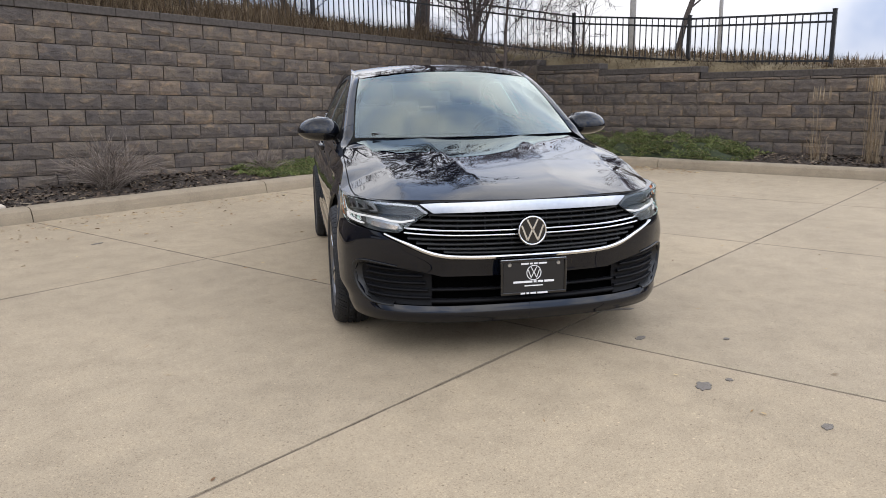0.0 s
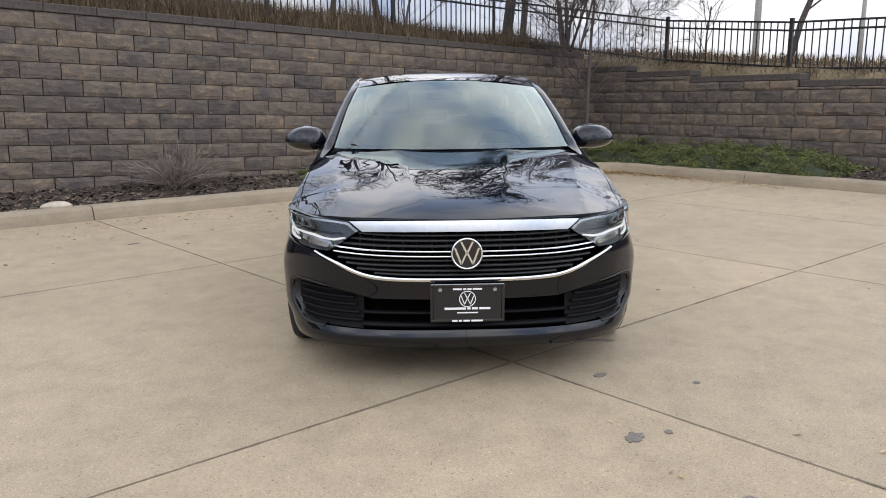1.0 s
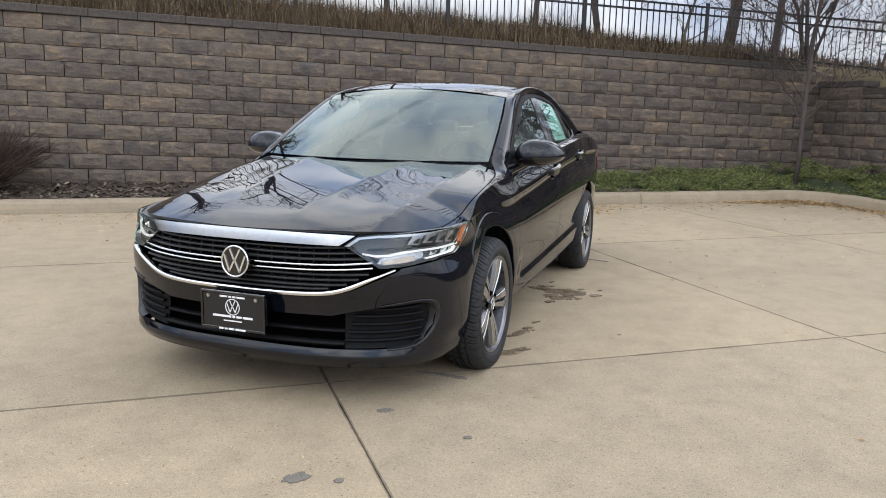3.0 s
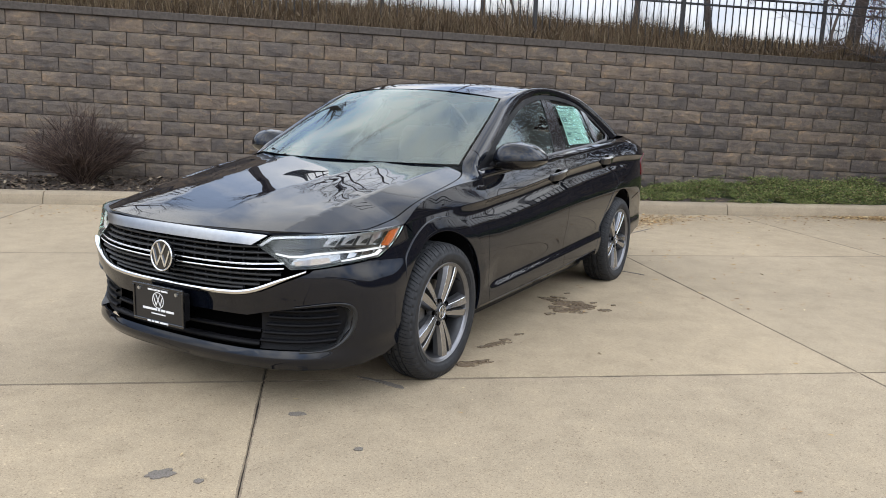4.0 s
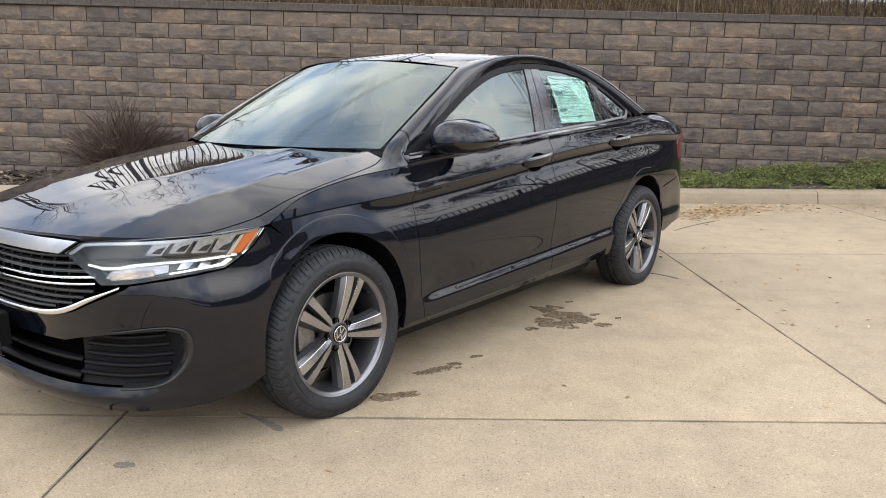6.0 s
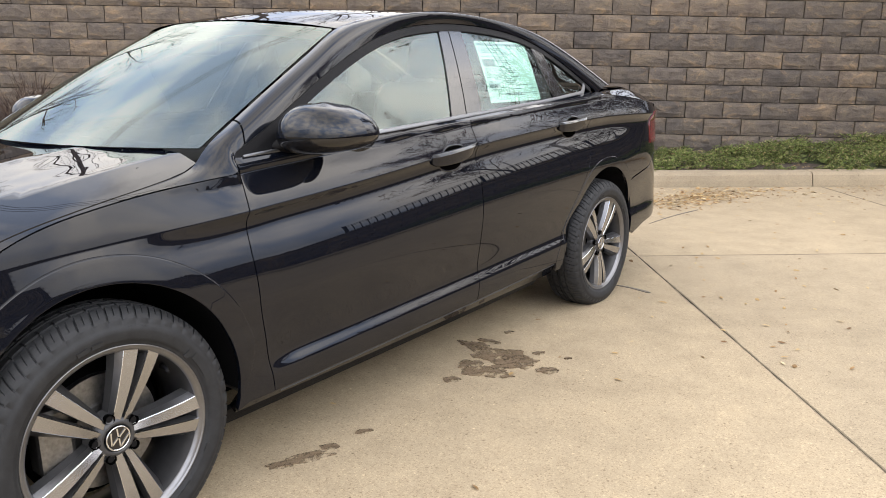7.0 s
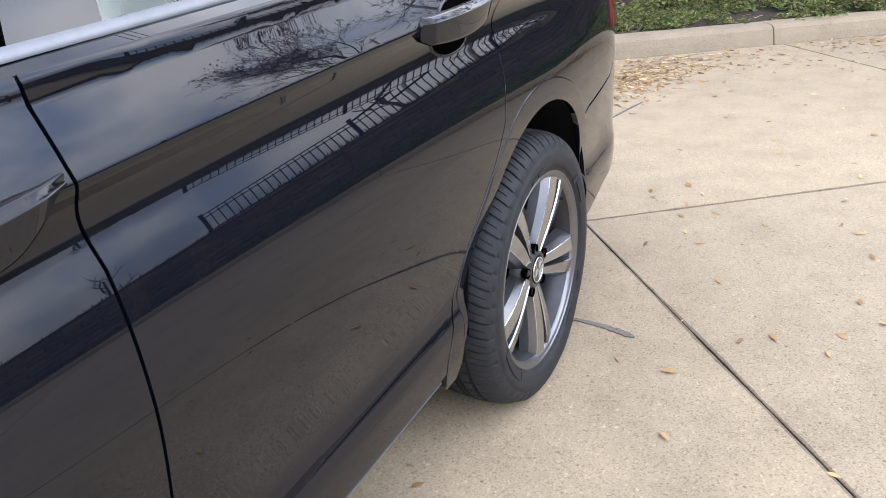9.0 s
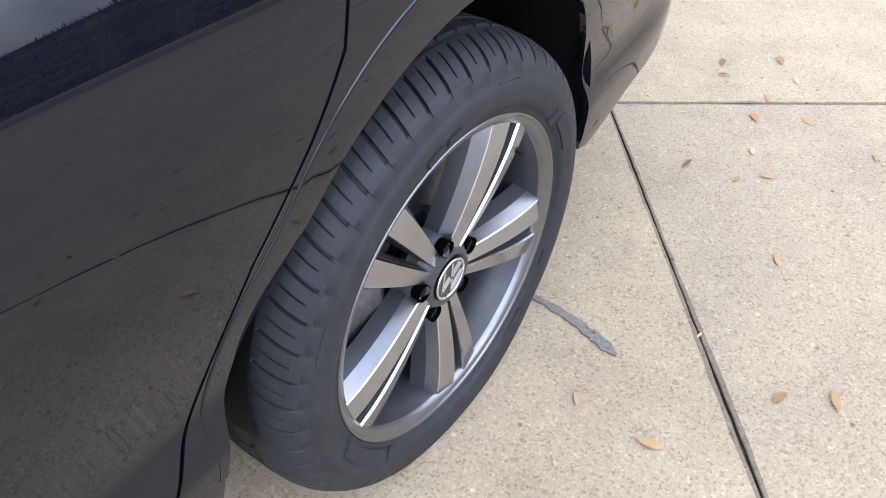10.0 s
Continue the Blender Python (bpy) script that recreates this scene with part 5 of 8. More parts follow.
def joined(*ds):
    vs, fs, ns = [], [], []
    for d in ds:
        o = len(vs)
        vs += d[0]
        fs += [tuple(i + o for i in f) for f in d[1]]
        ns += d[2]
    return vs, fs, ns


def panel(name, d, mat, parent, label=""):
    return put(name, mesh_of(name, d[0], d[1], mat, True, d[2]), parent, None, label)


def both(name, d, mat, parent, label=""):
    return panel(name, d, mat, parent, label), panel(name, mirrored(d), mat, parent, label)


def whole(name, d, mat, parent, label=""):
    return panel(name, joined(d, mirrored(d)), mat, parent, label)


def sheet(rows, mat=None, thick=0.0, flip=1.0):
    """Grid data from rows of points, with normals from the grid."""
    g = np.array(rows, float)
    du, dv = np.gradient(g, axis=0), np.gradient(g, axis=1)
    n = np.cross(du, dv) * flip
    n /= np.maximum(np.linalg.norm(n, axis=-1, keepdims=True), 1e-12)
    r, c = g.shape[:2]
    vs, ns, fs = [tuple(p) for p in g.reshape(-1, 3)], [tuple(p) for p in n.reshape(-1, 3)], []
    for i in range(r - 1):
        for j in range(c - 1):
            q = (i * c + j, (i + 1) * c + j, (i + 1) * c + j + 1, i * c + j + 1)
            fs.append(q if flip > 0 else q[::-1])
    if thick:
        o = len(vs)
        low = g - n * thick
        vs += [tuple(p) for p in low.reshape(-1, 3)]
        ns += [tuple(-p) for p in n.reshape(-1, 3)]
        fs += [tuple(i + o for i in f[::-1]) for f in fs[: (r - 1) * (c - 1)]]
        rim = [(i, 0) for i in range(r)] + [(r - 1, j) for j in range(1, c)] + [(i, c - 1) for i in range(r - 2, -1, -1)] + [(0, j) for j in range(c - 2, 0, -1)]
        for a, b in zip(rim, rim[1:] + rim[:1]):
            ia, ib = a[0] * c + a[1], b[0] * c + b[1]
            q = (ia, ia + o, ib + o, ib)
            fs.append(q if flip > 0 else q[::-1])
    return vs, fs, ns


def arc(yc, zc, r, a0, a1, n=22):
    return [(yc + r * math.sin(radians(a0 + (a1 - a0) * i / n)), zc + r * math.cos(radians(a0 + (a1 - a0) * i / n))) for i in range(n + 1)]


# ---- car materials ----
def make_paint():
    m, n, l, b = material("black_metallic_paint")
    t = noise_node(n, l, 900.0, 2, 0.5)
    r = ramp_node(n, l, t.outputs["Fac"], [(0.4, (0.0020, 0.0027, 0.0050)), (0.75, (0.006, 0.008, 0.014))])
    l.new(r.outputs["Color"], b.inputs["Base Color"])
    dust = noise_node(n, l, 3.0, 6, 0.7)
    rr = ramp_node(n, l, dust.outputs["Fac"], [(0.35, (0.05, 0.05, 0.05)), (0.75, (0.085, 0.085, 0.085))])
    l.new(rr.outputs["Color"], b.inputs["Roughness"])
    b.inputs["Specular IOR Level"].default_value = 0.0
    b.inputs["Coat Weight"].default_value, b.inputs["Coat Roughness"].default_value = 1.0, 0.012
    b.inputs["Coat IOR"].default_value = 1.50
    return m


M_PAINT = make_paint()
M_GLOSSBLACK = plain("gloss_black_trim", (0.006, 0.006, 0.007), 0.12, vary=0.0, coat=0.5)
M_PLASTIC = plain("textured_black_plastic", (0.007, 0.007, 0.008), 0.48, grain=0.25, scale=400, vary=0.2, spec=0.12)
M_GREYPLASTIC = plain("dark_grey_plastic", (0.012, 0.0125, 0.013), 0.4, grain=0.15, scale=300, vary=0.15)
# near-black without gloss: shade of deep openings put into the colour; also wiper blades
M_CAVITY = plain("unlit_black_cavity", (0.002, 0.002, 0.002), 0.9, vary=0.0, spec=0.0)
M_CHROME = plain("bright_chrome", (0.82, 0.83, 0.84), 0.07, 1.0, vary=0.03, scale=20)
M_SATIN = plain("satin_silver", (0.50, 0.51, 0.52), 0.28, 1.0, vary=0.06, scale=40)
M_STRIP = plain("satin_window_strip", (0.20, 0.205, 0.215), 0.40, 1.0, vary=0.06, scale=40)
M_MACHINED = plain("machined_alloy", (0.72, 0.73, 0.74), 0.18, 1.0, vary=0.05, scale=120)
M_RIM = plain("satin_grey_rim", (0.21, 0.21, 0.217), 0.30, 0.9, vary=0.06, scale=60)
M_FACE = plain("machined_grey_spoke_face", (0.40, 0.40, 0.41), 0.22, 0.95, vary=0.05, scale=90)
M_GREYALLOY = plain("dark_grey_alloy_paint", (0.060, 0.060, 0.062), 0.33, 0.4, vary=0.08, scale=80)
M_STEEL = plain("brake_steel", (0.24, 0.235, 0.23), 0.42, 1.0, grain=0.1, scale=90, vary=0.2)
M_WHITE = plain("white_print", (0.82, 0.82, 0.82), 0.5, vary=0.0)
M_PLATE = plain("black_plate_print", (0.012, 0.012, 0.013), 0.32, vary=0.0)
M_PAPER = plain("pale_green_paper", (0.60, 0.80, 0.72), 0.6, vary=0.04, scale=30)
M_INK = plain("grey_green_ink", (0.16, 0.26, 0.25), 0.6, vary=0.0)
M_SEAT = plain("grey_seat_cloth", (0.26, 0.26, 0.255), 0.9, grain=0.3, scale=250, vary=0.12)
M_DASH = plain("dark_dashboard_plastic", (0.05, 0.05, 0.052), 0.6, vary=0.1)
M_HEADLINER = plain("light_grey_headliner", (0.70, 0.70, 0.68), 0.95, vary=0.05)


def make_rubber():
    m, n, l, b = material("tyre_rubber")
    t = noise_node(n, l, 35.0, 6, 0.65)
    r = ramp_node(n, l, t.outputs["Fac"], [(0.3, (0.016, 0.0165, 0.018)), (0.6, (0.024, 0.025, 0.027)), (0.8, (0.038, 0.037, 0.036))])
    l.new(r.outputs["Color"], b.inputs["Base Color"])
    b.inputs["Roughness"].default_value = 0.60
    b.inputs["Specular IOR Level"].default_value = 0.28
    f = noise_node(n, l, 500.0, 2)
    bump(n, l, b, f.outputs["Fac"], 0.12, 0.002)
    return m


M_RUBBER = make_rubber()


def make_glass(name, tint, gloss_rough=0.0, ior=1.5, floor=0.0):
    """Thin glass: a tinted see-through layer under a mirror layer."""
    m = bpy.data.materials.new(name)
    m.use_nodes = True
    n, l = m.node_tree.nodes, m.node_tree.links
    n.clear()
    o, mx = n.new("ShaderNodeOutputMaterial"), n.new("ShaderNodeMixShader")
    tr, gl, fr = n.new("ShaderNodeBsdfTransparent"), n.new("ShaderNodeBsdfGlossy"), n.new("ShaderNodeFresnel")
    tr.inputs["Color"].default_value = (*tint, 1)
    gl.inputs["Color"].default_value = (0.85, 0.96, 0.93, 1)
    gl.inputs["Roughness"].default_value = gloss_rough
    fr.inputs["IOR"].default_value = ior
    l.new(fr.outputs["Fac"], mx.inputs["Fac"])
    l.new(tr.outputs["BSDF"], mx.inputs[1])
    l.new(gl.outputs["BSDF"], mx.inputs[2])
    l.new(mx.outputs["Shader"], o.inputs["Surface"])
    return m


M_GLASS = make_glass("tinted_green_window_glass", (0.78, 0.87, 0.84), ior=1.88)
M_SCREEN = make_glass("windscreen_glass", (0.76, 0.86, 0.83), ior=2.3)
M_DARKGLASS = make_glass("dark_tinted_glass", (0.25, 0.28, 0.28), ior=1.9)
M_LENS = make_glass("clear_headlight_lens", (0.90, 0.91, 0.92), ior=1.5)
M_REDLENS = plain("red_tail_lamp_lens", (0.12, 0.003, 0.008), 0.08, vary=0.0, coat=0.6)
M_AMBER = plain("amber_reflector", (0.78, 0.17, 0.03), 0.22, vary=0.1, scale=200, coat=0.4)


def make_drl():
    m, n, l, b = material("lit_white_running_light")
    b.inputs["Base Color"].default_value = (0.85, 0.86, 0.88, 1)
    b.inputs["Roughness"].default_value = 0.3
    b.inputs["Emission Color"].default_value, b.inputs["Emission Strength"].default_value = (1, 0.98, 0.95, 1), 1.5
    return m


M_DRL = make_drl()

car = new("car")
tagged(car, "black compact saloon car with chrome grille parked on the lot", "car")
body_shell = new("body")
body_shell.parent = car

# outline lines shared by neighbouring panels, on (s, z)
front_cut = [(0.462, 0.93), (0.456, 0.86), (0.452, 0.80), (0.447, 0.70), (0.455, 0.55), (0.475, 0.40), (0.492, 0.29), (0.495, 0.262)]
mid_cut = [(1.566, 1.016), (1.570, 0.93), (1.580, 0.82), (1.574, 0.68), (1.570, 0.534), (1.568, 0.40), (1.557, 0.31), (1.552, 0.285)]
rear_cut = [(2.575, 1.068), (2.555, 0.98), (2.536, 0.905), (2.522, 0.80), (2.500, 0.735), (2.447, 0.665), (2.372, 0.578), (2.313, 0.49), (2.274, 0.43), (2.235, 0.375), (2.215, 0.335), (2.21, 0.305)]


def along(f, a, b, n):
    return [(float(t), float(f(t))) for t in np.linspace(a, b, n)]


G = 0.0022
FR = 1.0          # the body's own way round: s along, z up gives the outward side
# doors
front_door = along(belt, 0.462, 1.566, 14)[:-1] + mid_cut + along(lin([(0.49, 0.262), (1.56, 0.285)]), 1.54, 0.497, 8)[:-1] + front_cut[::-1]
rear_door = along(belt, 1.566, 2.575, 14)[:-1] + rear_cut + along(lin([(1.55, 0.285), (2.21, 0.305)]), 2.2, 1.553, 8) + mid_cut[::-1][1:-1]
fd = flank_skin(front_door, 0.02, G, (0.03, 0.011))
rd = flank_skin(rear_door, 0.02, G, (0.03, 0.011))
doors = []
for d, nm in ((fd, "front_door"), (rd, "rear_door")):
    for data in (d, mirrored(d)):
        doors.append(panel(nm, data, M_PAINT, car))
# front wing: side skin below the crease, top skin above it
CUT_X = Spline([(-0.52, 0.772), (-0.42, 0.789), (-0.3, 0.797), (-0.1, 0.803), (0.1, 0.802), (0.25, 0.790), (0.34, 0.768), (0.40, 0.735)])
side = [(-0.285, float(crease_z(-0.285)) - 0.004), (-0.225, 0.722), (-0.175, 0.690)] + arc(ARCH_Y, ARCH_Z, ARCH_R, -25, 90 + 16, 30)
side += [(0.40, 0.262), (0.497, 0.262)] + front_cut[::-1][1:] + [(0.458, float(shoulder_z(0.458)))] + [(float(t), float(shoulder_z(t))) for t in np.linspace(0.44, -0.26, 20)]
wing_side = flank_skin(side, 0.016, G * 0.6, (0.018, 0.014))
top_outer = [(0.803, -0.478), (0.820, -0.41), (0.834, -0.345)] + [(float(body(t, shoulder_z(t))[0]), float(t)) for t in np.linspace(-0.29, 0.19, 15)]
top_inner = [(float(CUT_X(t)), float(t)) for t in np.linspace(0.19, -0.478, 14)]
wing_top = skin(top_outer + top_inner, bonnet, 0.03, 0.0, 0.0, 0, 1.0)
both("front_wing", joined(wing_side, wing_top), M_PAINT, car)
# bonnet lid
rear_edge = [(x, 0.205 + 0.30 * (x / 0.74) ** 2.2 * 0.62) for x in np.linspace(0.72, 0.0, 14)]
front_edge = [(0.0, -0.868), (0.12, -0.864), (0.24, -0.852), (0.34, -0.834), (0.43, -0.810), (0.50, -0.784), (0.56, -0.751), (0.62, -0.706), (0.68, -0.648), (0.725, -0.590), (0.757, -0.53)]
half = front_edge + [(float(CUT_X(t)) - 0.004, float(t)) for t in np.linspace(-0.475, 0.38, 16)] + rear_edge
lid = skin(half + [(-x, y) for x, y in half[1:-1][::-1]], bonnet, 0.032, 0.02, 0.001, 0, 1.0)
panel("bonnet", lid, M_PAINT, car)
# rear wing
quarter = [(2.577, float(belt(2.577)))] + along(belt, 2.6, 3.40, 12) + [(3.42, 0.95), (3.42, 0.72), (3.32, 0.655), (3.075, 0.62)]
ra = arc(RAY, RAZ, RAR, 49.3, -55, 24) + [(2.390, 0.535), (2.356, 0.50), (2.325, 0.445), (2.304, 0.39), (2.291, 0.34), (2.280, 0.29), (2.262, 0.262)]
quarter = quarter + ra + [(2.214, 0.262)] + rear_cut[::-1][:-1]
both("rear_wing", flank_skin(quarter, 0.016, G, (0.018, 0.014)), M_PAINT, car)
# tail lamps, boot back and rear bumper
both("tail_lamp", skin([(3.30, 0.785), (3.295, 0.90), (3.35, 0.965), (3.47, 0.975), (3.7, 0.965), (3.95, 0.92), (3.93, 0.85), (3.7, 0.815), (3.45, 0.785)], body, 0.03, 0.012, 0.003, 0.007, FR), M_REDLENS, car, "dark red wrap-round tail lamp")
whole("boot_back", skin([(3.4225, 0.995), (3.4225, 0.726), (S_TAIL, 0.726), (S_TAIL, 1.045), (3.95, 1.035), (3.7, 1.01)], body, 0.04, 0.0, 0.001, 0, FR), M_PAINT, car)
rb = [(3.08, 0.615), (3.32, 0.650), (3.425, 0.720), (S_TAIL, 0.722), (S_TAIL, 0.36), (3.6, 0.345), (3.30, 0.322), (3.13, 0.285)] + arc(RAY, RAZ, RAR, 98, 49.6, 14)
whole("rear_bumper", skin(rb, body, 0.04, 0.012, 0.001, 0, FR), M_PAINT, car)
# sills
both("sill", skin([(0.40, 0.270), (0.50, 0.275), (1.54, 0.298), (2.20, 0.318), (2.262, 0.262), (2.235, 0.235), (0.39, 0.215)], lambda s, z: body(s, z, 0.010 + 0.55 * np.maximum(0.0, 0.292 - np.asarray(z, float))), 0.05, 0.03, 0.0, 0.0, FR), M_PAINT, car)
both("sill_skirt", skin([(0.38, 0.214), (2.24, 0.234), (2.21, 0.18), (0.38, 0.16)], lambda s, z: body(s, z, 0.085), 0.06, 0.02, 0.0, 0.0, FR), M_PLASTIC, car, "matt black plastic sill skirt")
rows = []
for y in np.linspace(0.52, 2.19, 50):
    z = float(np.interp(y, [0.5, 1.55, 2.2], [0.2575, 0.2815, 0.301]))
    rows.append([body(y, z - 0.0015, 0.004), body(y, z - 0.0013, -0.0004), body(y, z + 0.0007, -0.0007), body(y, z + 0.0014, 0.004)])
both("sill_strip", sheet(rows, flip=1.0), M_GREYALLOY, car, "thin bright seal line under the doors")
# flat flanges round the wheel arches
def arch_edge(lead, yc, zc2, r0, a0, a1):
    """Points of a wheel opening's edge from its foot round over the wheel, evenly spaced, with their outward directions."""
    pts = np.array(lead + arc(yc, zc2, r0, a0, a1, 40))
    run = np.concatenate([[0], np.cumsum(np.linalg.norm(np.diff(pts, axis=0), axis=1))])
    at = np.linspace(0, run[-1], 80)
    e = np.stack([np.interp(at, run, pts[:, 0]), np.interp(at, run, pts[:, 1])], -1)
    for _ in range(4):
        e[1:-1] = 0.5 * e[1:-1] + 0.25 * (e[:-2] + e[2:])
    t = np.gradient(e, axis=0)
    t /= np.linalg.norm(t, axis=1, keepdims=True)
    return e, np.stack([-t[:, 1], t[:, 0]], -1)


REAR_LEAD = [(2.291, 0.34), (2.304, 0.39), (2.325, 0.445), (2.356, 0.50), (2.390, 0.535)]
for lead, yc, zc2, r0, wide, a0, a1 in (([], ARCH_Y, ARCH_Z, ARCH_R, 0.070, -60, 97), (REAR_LEAD, RAY, RAZ, RAR, 0.052, -52, 92)):
    edge, out_way = arch_edge(lead, yc, zc2, r0, a0, a1)
    rows = []
    for i, (p, n2) in enumerate(zip(edge, out_way)):
        end = float(smooth(0, 7, i) * smooth(79, 67, i))
        row = []
        for k, up in ((0.0, 0.0), (0.02, 0.0022), (0.25, 0.0045), (0.5, 0.0068), (0.75, 0.0088), (0.93, 0.0102), (0.965, 0.0092), (0.985, 0.0035), (1.0, -0.002)):
            c = p + n2 * (wide * (0.35 + 0.65 * end) * (1.0 if not lead else 0.55 + 0.45 * float(smooth(8, 30, i))) * k - 0.001)
            row.append(body(c[0], c[1], -up * end * (0.45 if not lead else 0.12) - 0.0004))
        rows.append(row)
    both("arch_flange", sheet(rows, flip=-1.0), M_PAINT, car)
# arch liners and floor
for side_sign in (1, -1):
    for yc, zc2, r2 in ((ARCH_Y, ARCH_Z, ARCH_R), (RAY, RAZ, RAR)):
        rows = []
        for a in range(-96, 97, 8):
            y, z = yc + (r2 + 0.012) * math.sin(radians(a)), zc2 + (r2 + 0.012) * math.cos(radians(a))
            rows.append([(side_sign * x, y, z) for x in (0.855, 0.80, 0.66, 0.50)])
        panel("arch_liner", sheet(rows, flip=1.0), M_PLASTIC, car)
        # black sheet closing the arch, its colour standing for the shade inside
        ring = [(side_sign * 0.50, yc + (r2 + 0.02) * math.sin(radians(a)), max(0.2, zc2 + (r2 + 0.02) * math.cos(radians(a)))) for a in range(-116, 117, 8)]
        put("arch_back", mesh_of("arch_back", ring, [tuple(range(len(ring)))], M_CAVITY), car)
# plain boxes; those in M_CAVITY are blackened to read as shade
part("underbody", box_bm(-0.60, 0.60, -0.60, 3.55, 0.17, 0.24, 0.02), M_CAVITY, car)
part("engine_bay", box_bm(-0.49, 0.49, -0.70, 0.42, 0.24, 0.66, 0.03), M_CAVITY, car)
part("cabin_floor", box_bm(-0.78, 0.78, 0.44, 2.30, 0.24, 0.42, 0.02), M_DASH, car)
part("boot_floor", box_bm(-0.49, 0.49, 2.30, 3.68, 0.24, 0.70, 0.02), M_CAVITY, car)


# ---- cabin: windscreen, roof, rear window, pillars ----
WS_EDGE = [(0.715, 0.425, 0.992), (0.693, 0.60, 1.094), (0.668, 0.78, 1.195), (0.640, 0.94, 1.281), (0.612, 1.075, 1.349)]
WS_MID = [(0.0, 0.232, 0.992), (0.0, 0.42, 1.112), (0.0, 0.60, 1.217), (0.0, 0.78, 1.313), (0.0, 0.945, 1.394)]
RF_EDGE = [(0.612, 1.075, 1.349), (0.598, 1.30, 1.399), (0.590, 1.60, 1.424), (0.586, 1.90, 1.420), (0.590, 2.20, 1.396), (0.608, 2.47, 1.352)]
RF_MID = [(0, 0.945, 1.394), (0, 1.22, 1.441), (0, 1.55, 1.458), (0, 1.88, 1.455), (0, 2.22, 1.432), (0, 2.53, 1.384)]
RW_EDGE = [(0.608, 2.47, 1.352), (0.642, 2.68, 1.283), (0.677, 2.87, 1.204), (0.712, 3.06, 1.117)]
RW_MID = [(0, 2.53, 1.384), (0, 2.77, 1.306), (0, 3.0, 1.216), (0, 3.23, 1.120)]


def curve3(pts):
    return [Spline([(i, p[k]) for i, p in enumerate(pts)]) for k in range(3)]


def top_surface(edge, mid, e_pow=2.2):
    """A surface between the centre line and an edge line: u across (-1 to 1), v along (0 to 1)."""
    ce, cm, n = curve3(edge), curve3(mid), len(edge) - 1

    def fn(u, v):
        u, v = np.broadcast_arrays(np.asarray(u, float), np.asarray(v, float))
        e, c = np.stack([f(v * n) for f in ce], -1), np.stack([f(v * n) for f in cm], -1)
        w = np.abs(u)[..., None] ** e_pow
        p = c + (e - c) * w
        p[..., 0] = e[..., 0] * u
        return p
    return fn


screen_fn, roof_fn, back_fn = top_surface(WS_EDGE, WS_MID), top_surface(RF_EDGE, RF_MID, 2.6), top_surface(RW_EDGE, RW_MID)


def patch(fn, u0, u1, v0, v1, nu, nv, flip=1.0, thick=0.0, out=0.0):
    U, V = np.meshgrid(np.linspace(u0, u1, nu), np.linspace(v0, v1, nv), indexing="ij")
    g = fn(U, V)
    e = 2e-3
    nrm = np.cross(fn(U + e, V) - fn(U - e, V), fn(U, np.clip(V + e, 0, 1)) - fn(U, np.clip(V - e, 0, 1)))
    nrm = flip * nrm / np.maximum(np.linalg.norm(nrm, axis=-1, keepdims=True), 1e-12)
    g = g + nrm * out
    vs, ns, fs = [tuple(p) for p in g.reshape(-1, 3)], [tuple(p) for p in nrm.reshape(-1, 3)], []
    for i in range(nu - 1):
        for j in range(nv - 1):
            q = (i * nv + j, (i + 1) * nv + j, (i + 1) * nv + j + 1, i * nv + j + 1)
            fs.append(q if flip > 0 else q[::-1])
    if thick:
        o = len(vs)
        low = g - nrm * thick
        vs += [tuple(p) for p in low.reshape(-1, 3)]
        ns += [tuple(-p) for p in nrm.reshape(-1, 3)]
        fs += [tuple(i + o for i in f[::-1]) for f in fs[: (nu - 1) * (nv - 1)]]
    return vs, fs, ns


windscreen = panel("windscreen", patch(screen_fn, -0.985, 0.985, 0.0, 0.985, 33, 17, 1.0), M_SCREEN, car, "large raked windscreen reflecting bright cloud")
windscreen.visible_shadow = False
panel("windscreen_band", joined(patch(screen_fn, -0.985, 0.985, 0.0, 0.035, 33, 3, 1.0, 0, -0.004), patch(screen_fn, -0.985, -0.955, 0.0, 0.985, 3, 17, 1.0, 0, -0.004), patch(screen_fn, 0.955, 0.985, 0.0, 0.985, 3, 17, 1.0, 0, -0.004), patch(screen_fn, -0.985, 0.985, 0.955, 0.985, 33, 3, 1.0, 0, -0.004), patch(screen_fn, -0.13, 0.13, 0.80, 0.96, 9, 7, 1.0, 0, -0.005)), M_GLOSSBLACK, windscreen, "black printed border")
roof = panel("roof", patch(roof_fn, -1, 1, 0.0, 1.0, 33, 33, 1.0, 0.02), M_PAINT, car)
panel("headliner", patch(roof_fn, -1, 1, 0.02, 0.98, 17, 17, 1.0, 0.0, -0.04), M_HEADLINER, roof)
back_glass = panel("rear_window", patch(back_fn, -0.97, 0.97, 0.02, 0.97, 25, 13, 1.0), M_DARKGLASS, car)
back_glass.visible_shadow = False
BT_EDGE = [(0.712, 3.06, 1.113), (0.722, 3.22, 1.098), (0.694, 3.42, 1.062), (0.63, 3.62, 1.012)]
BT_MID = [(0, 3.235, 1.115), (0, 3.42, 1.108), (0, 3.60, 1.090), (0, 3.78, 1.072)]
panel("boot_lid", patch(top_surface(BT_EDGE, BT_MID), -1, 1, 0.0, 1.0, 25, 13, 1.0, 0.02), M_PAINT, car)

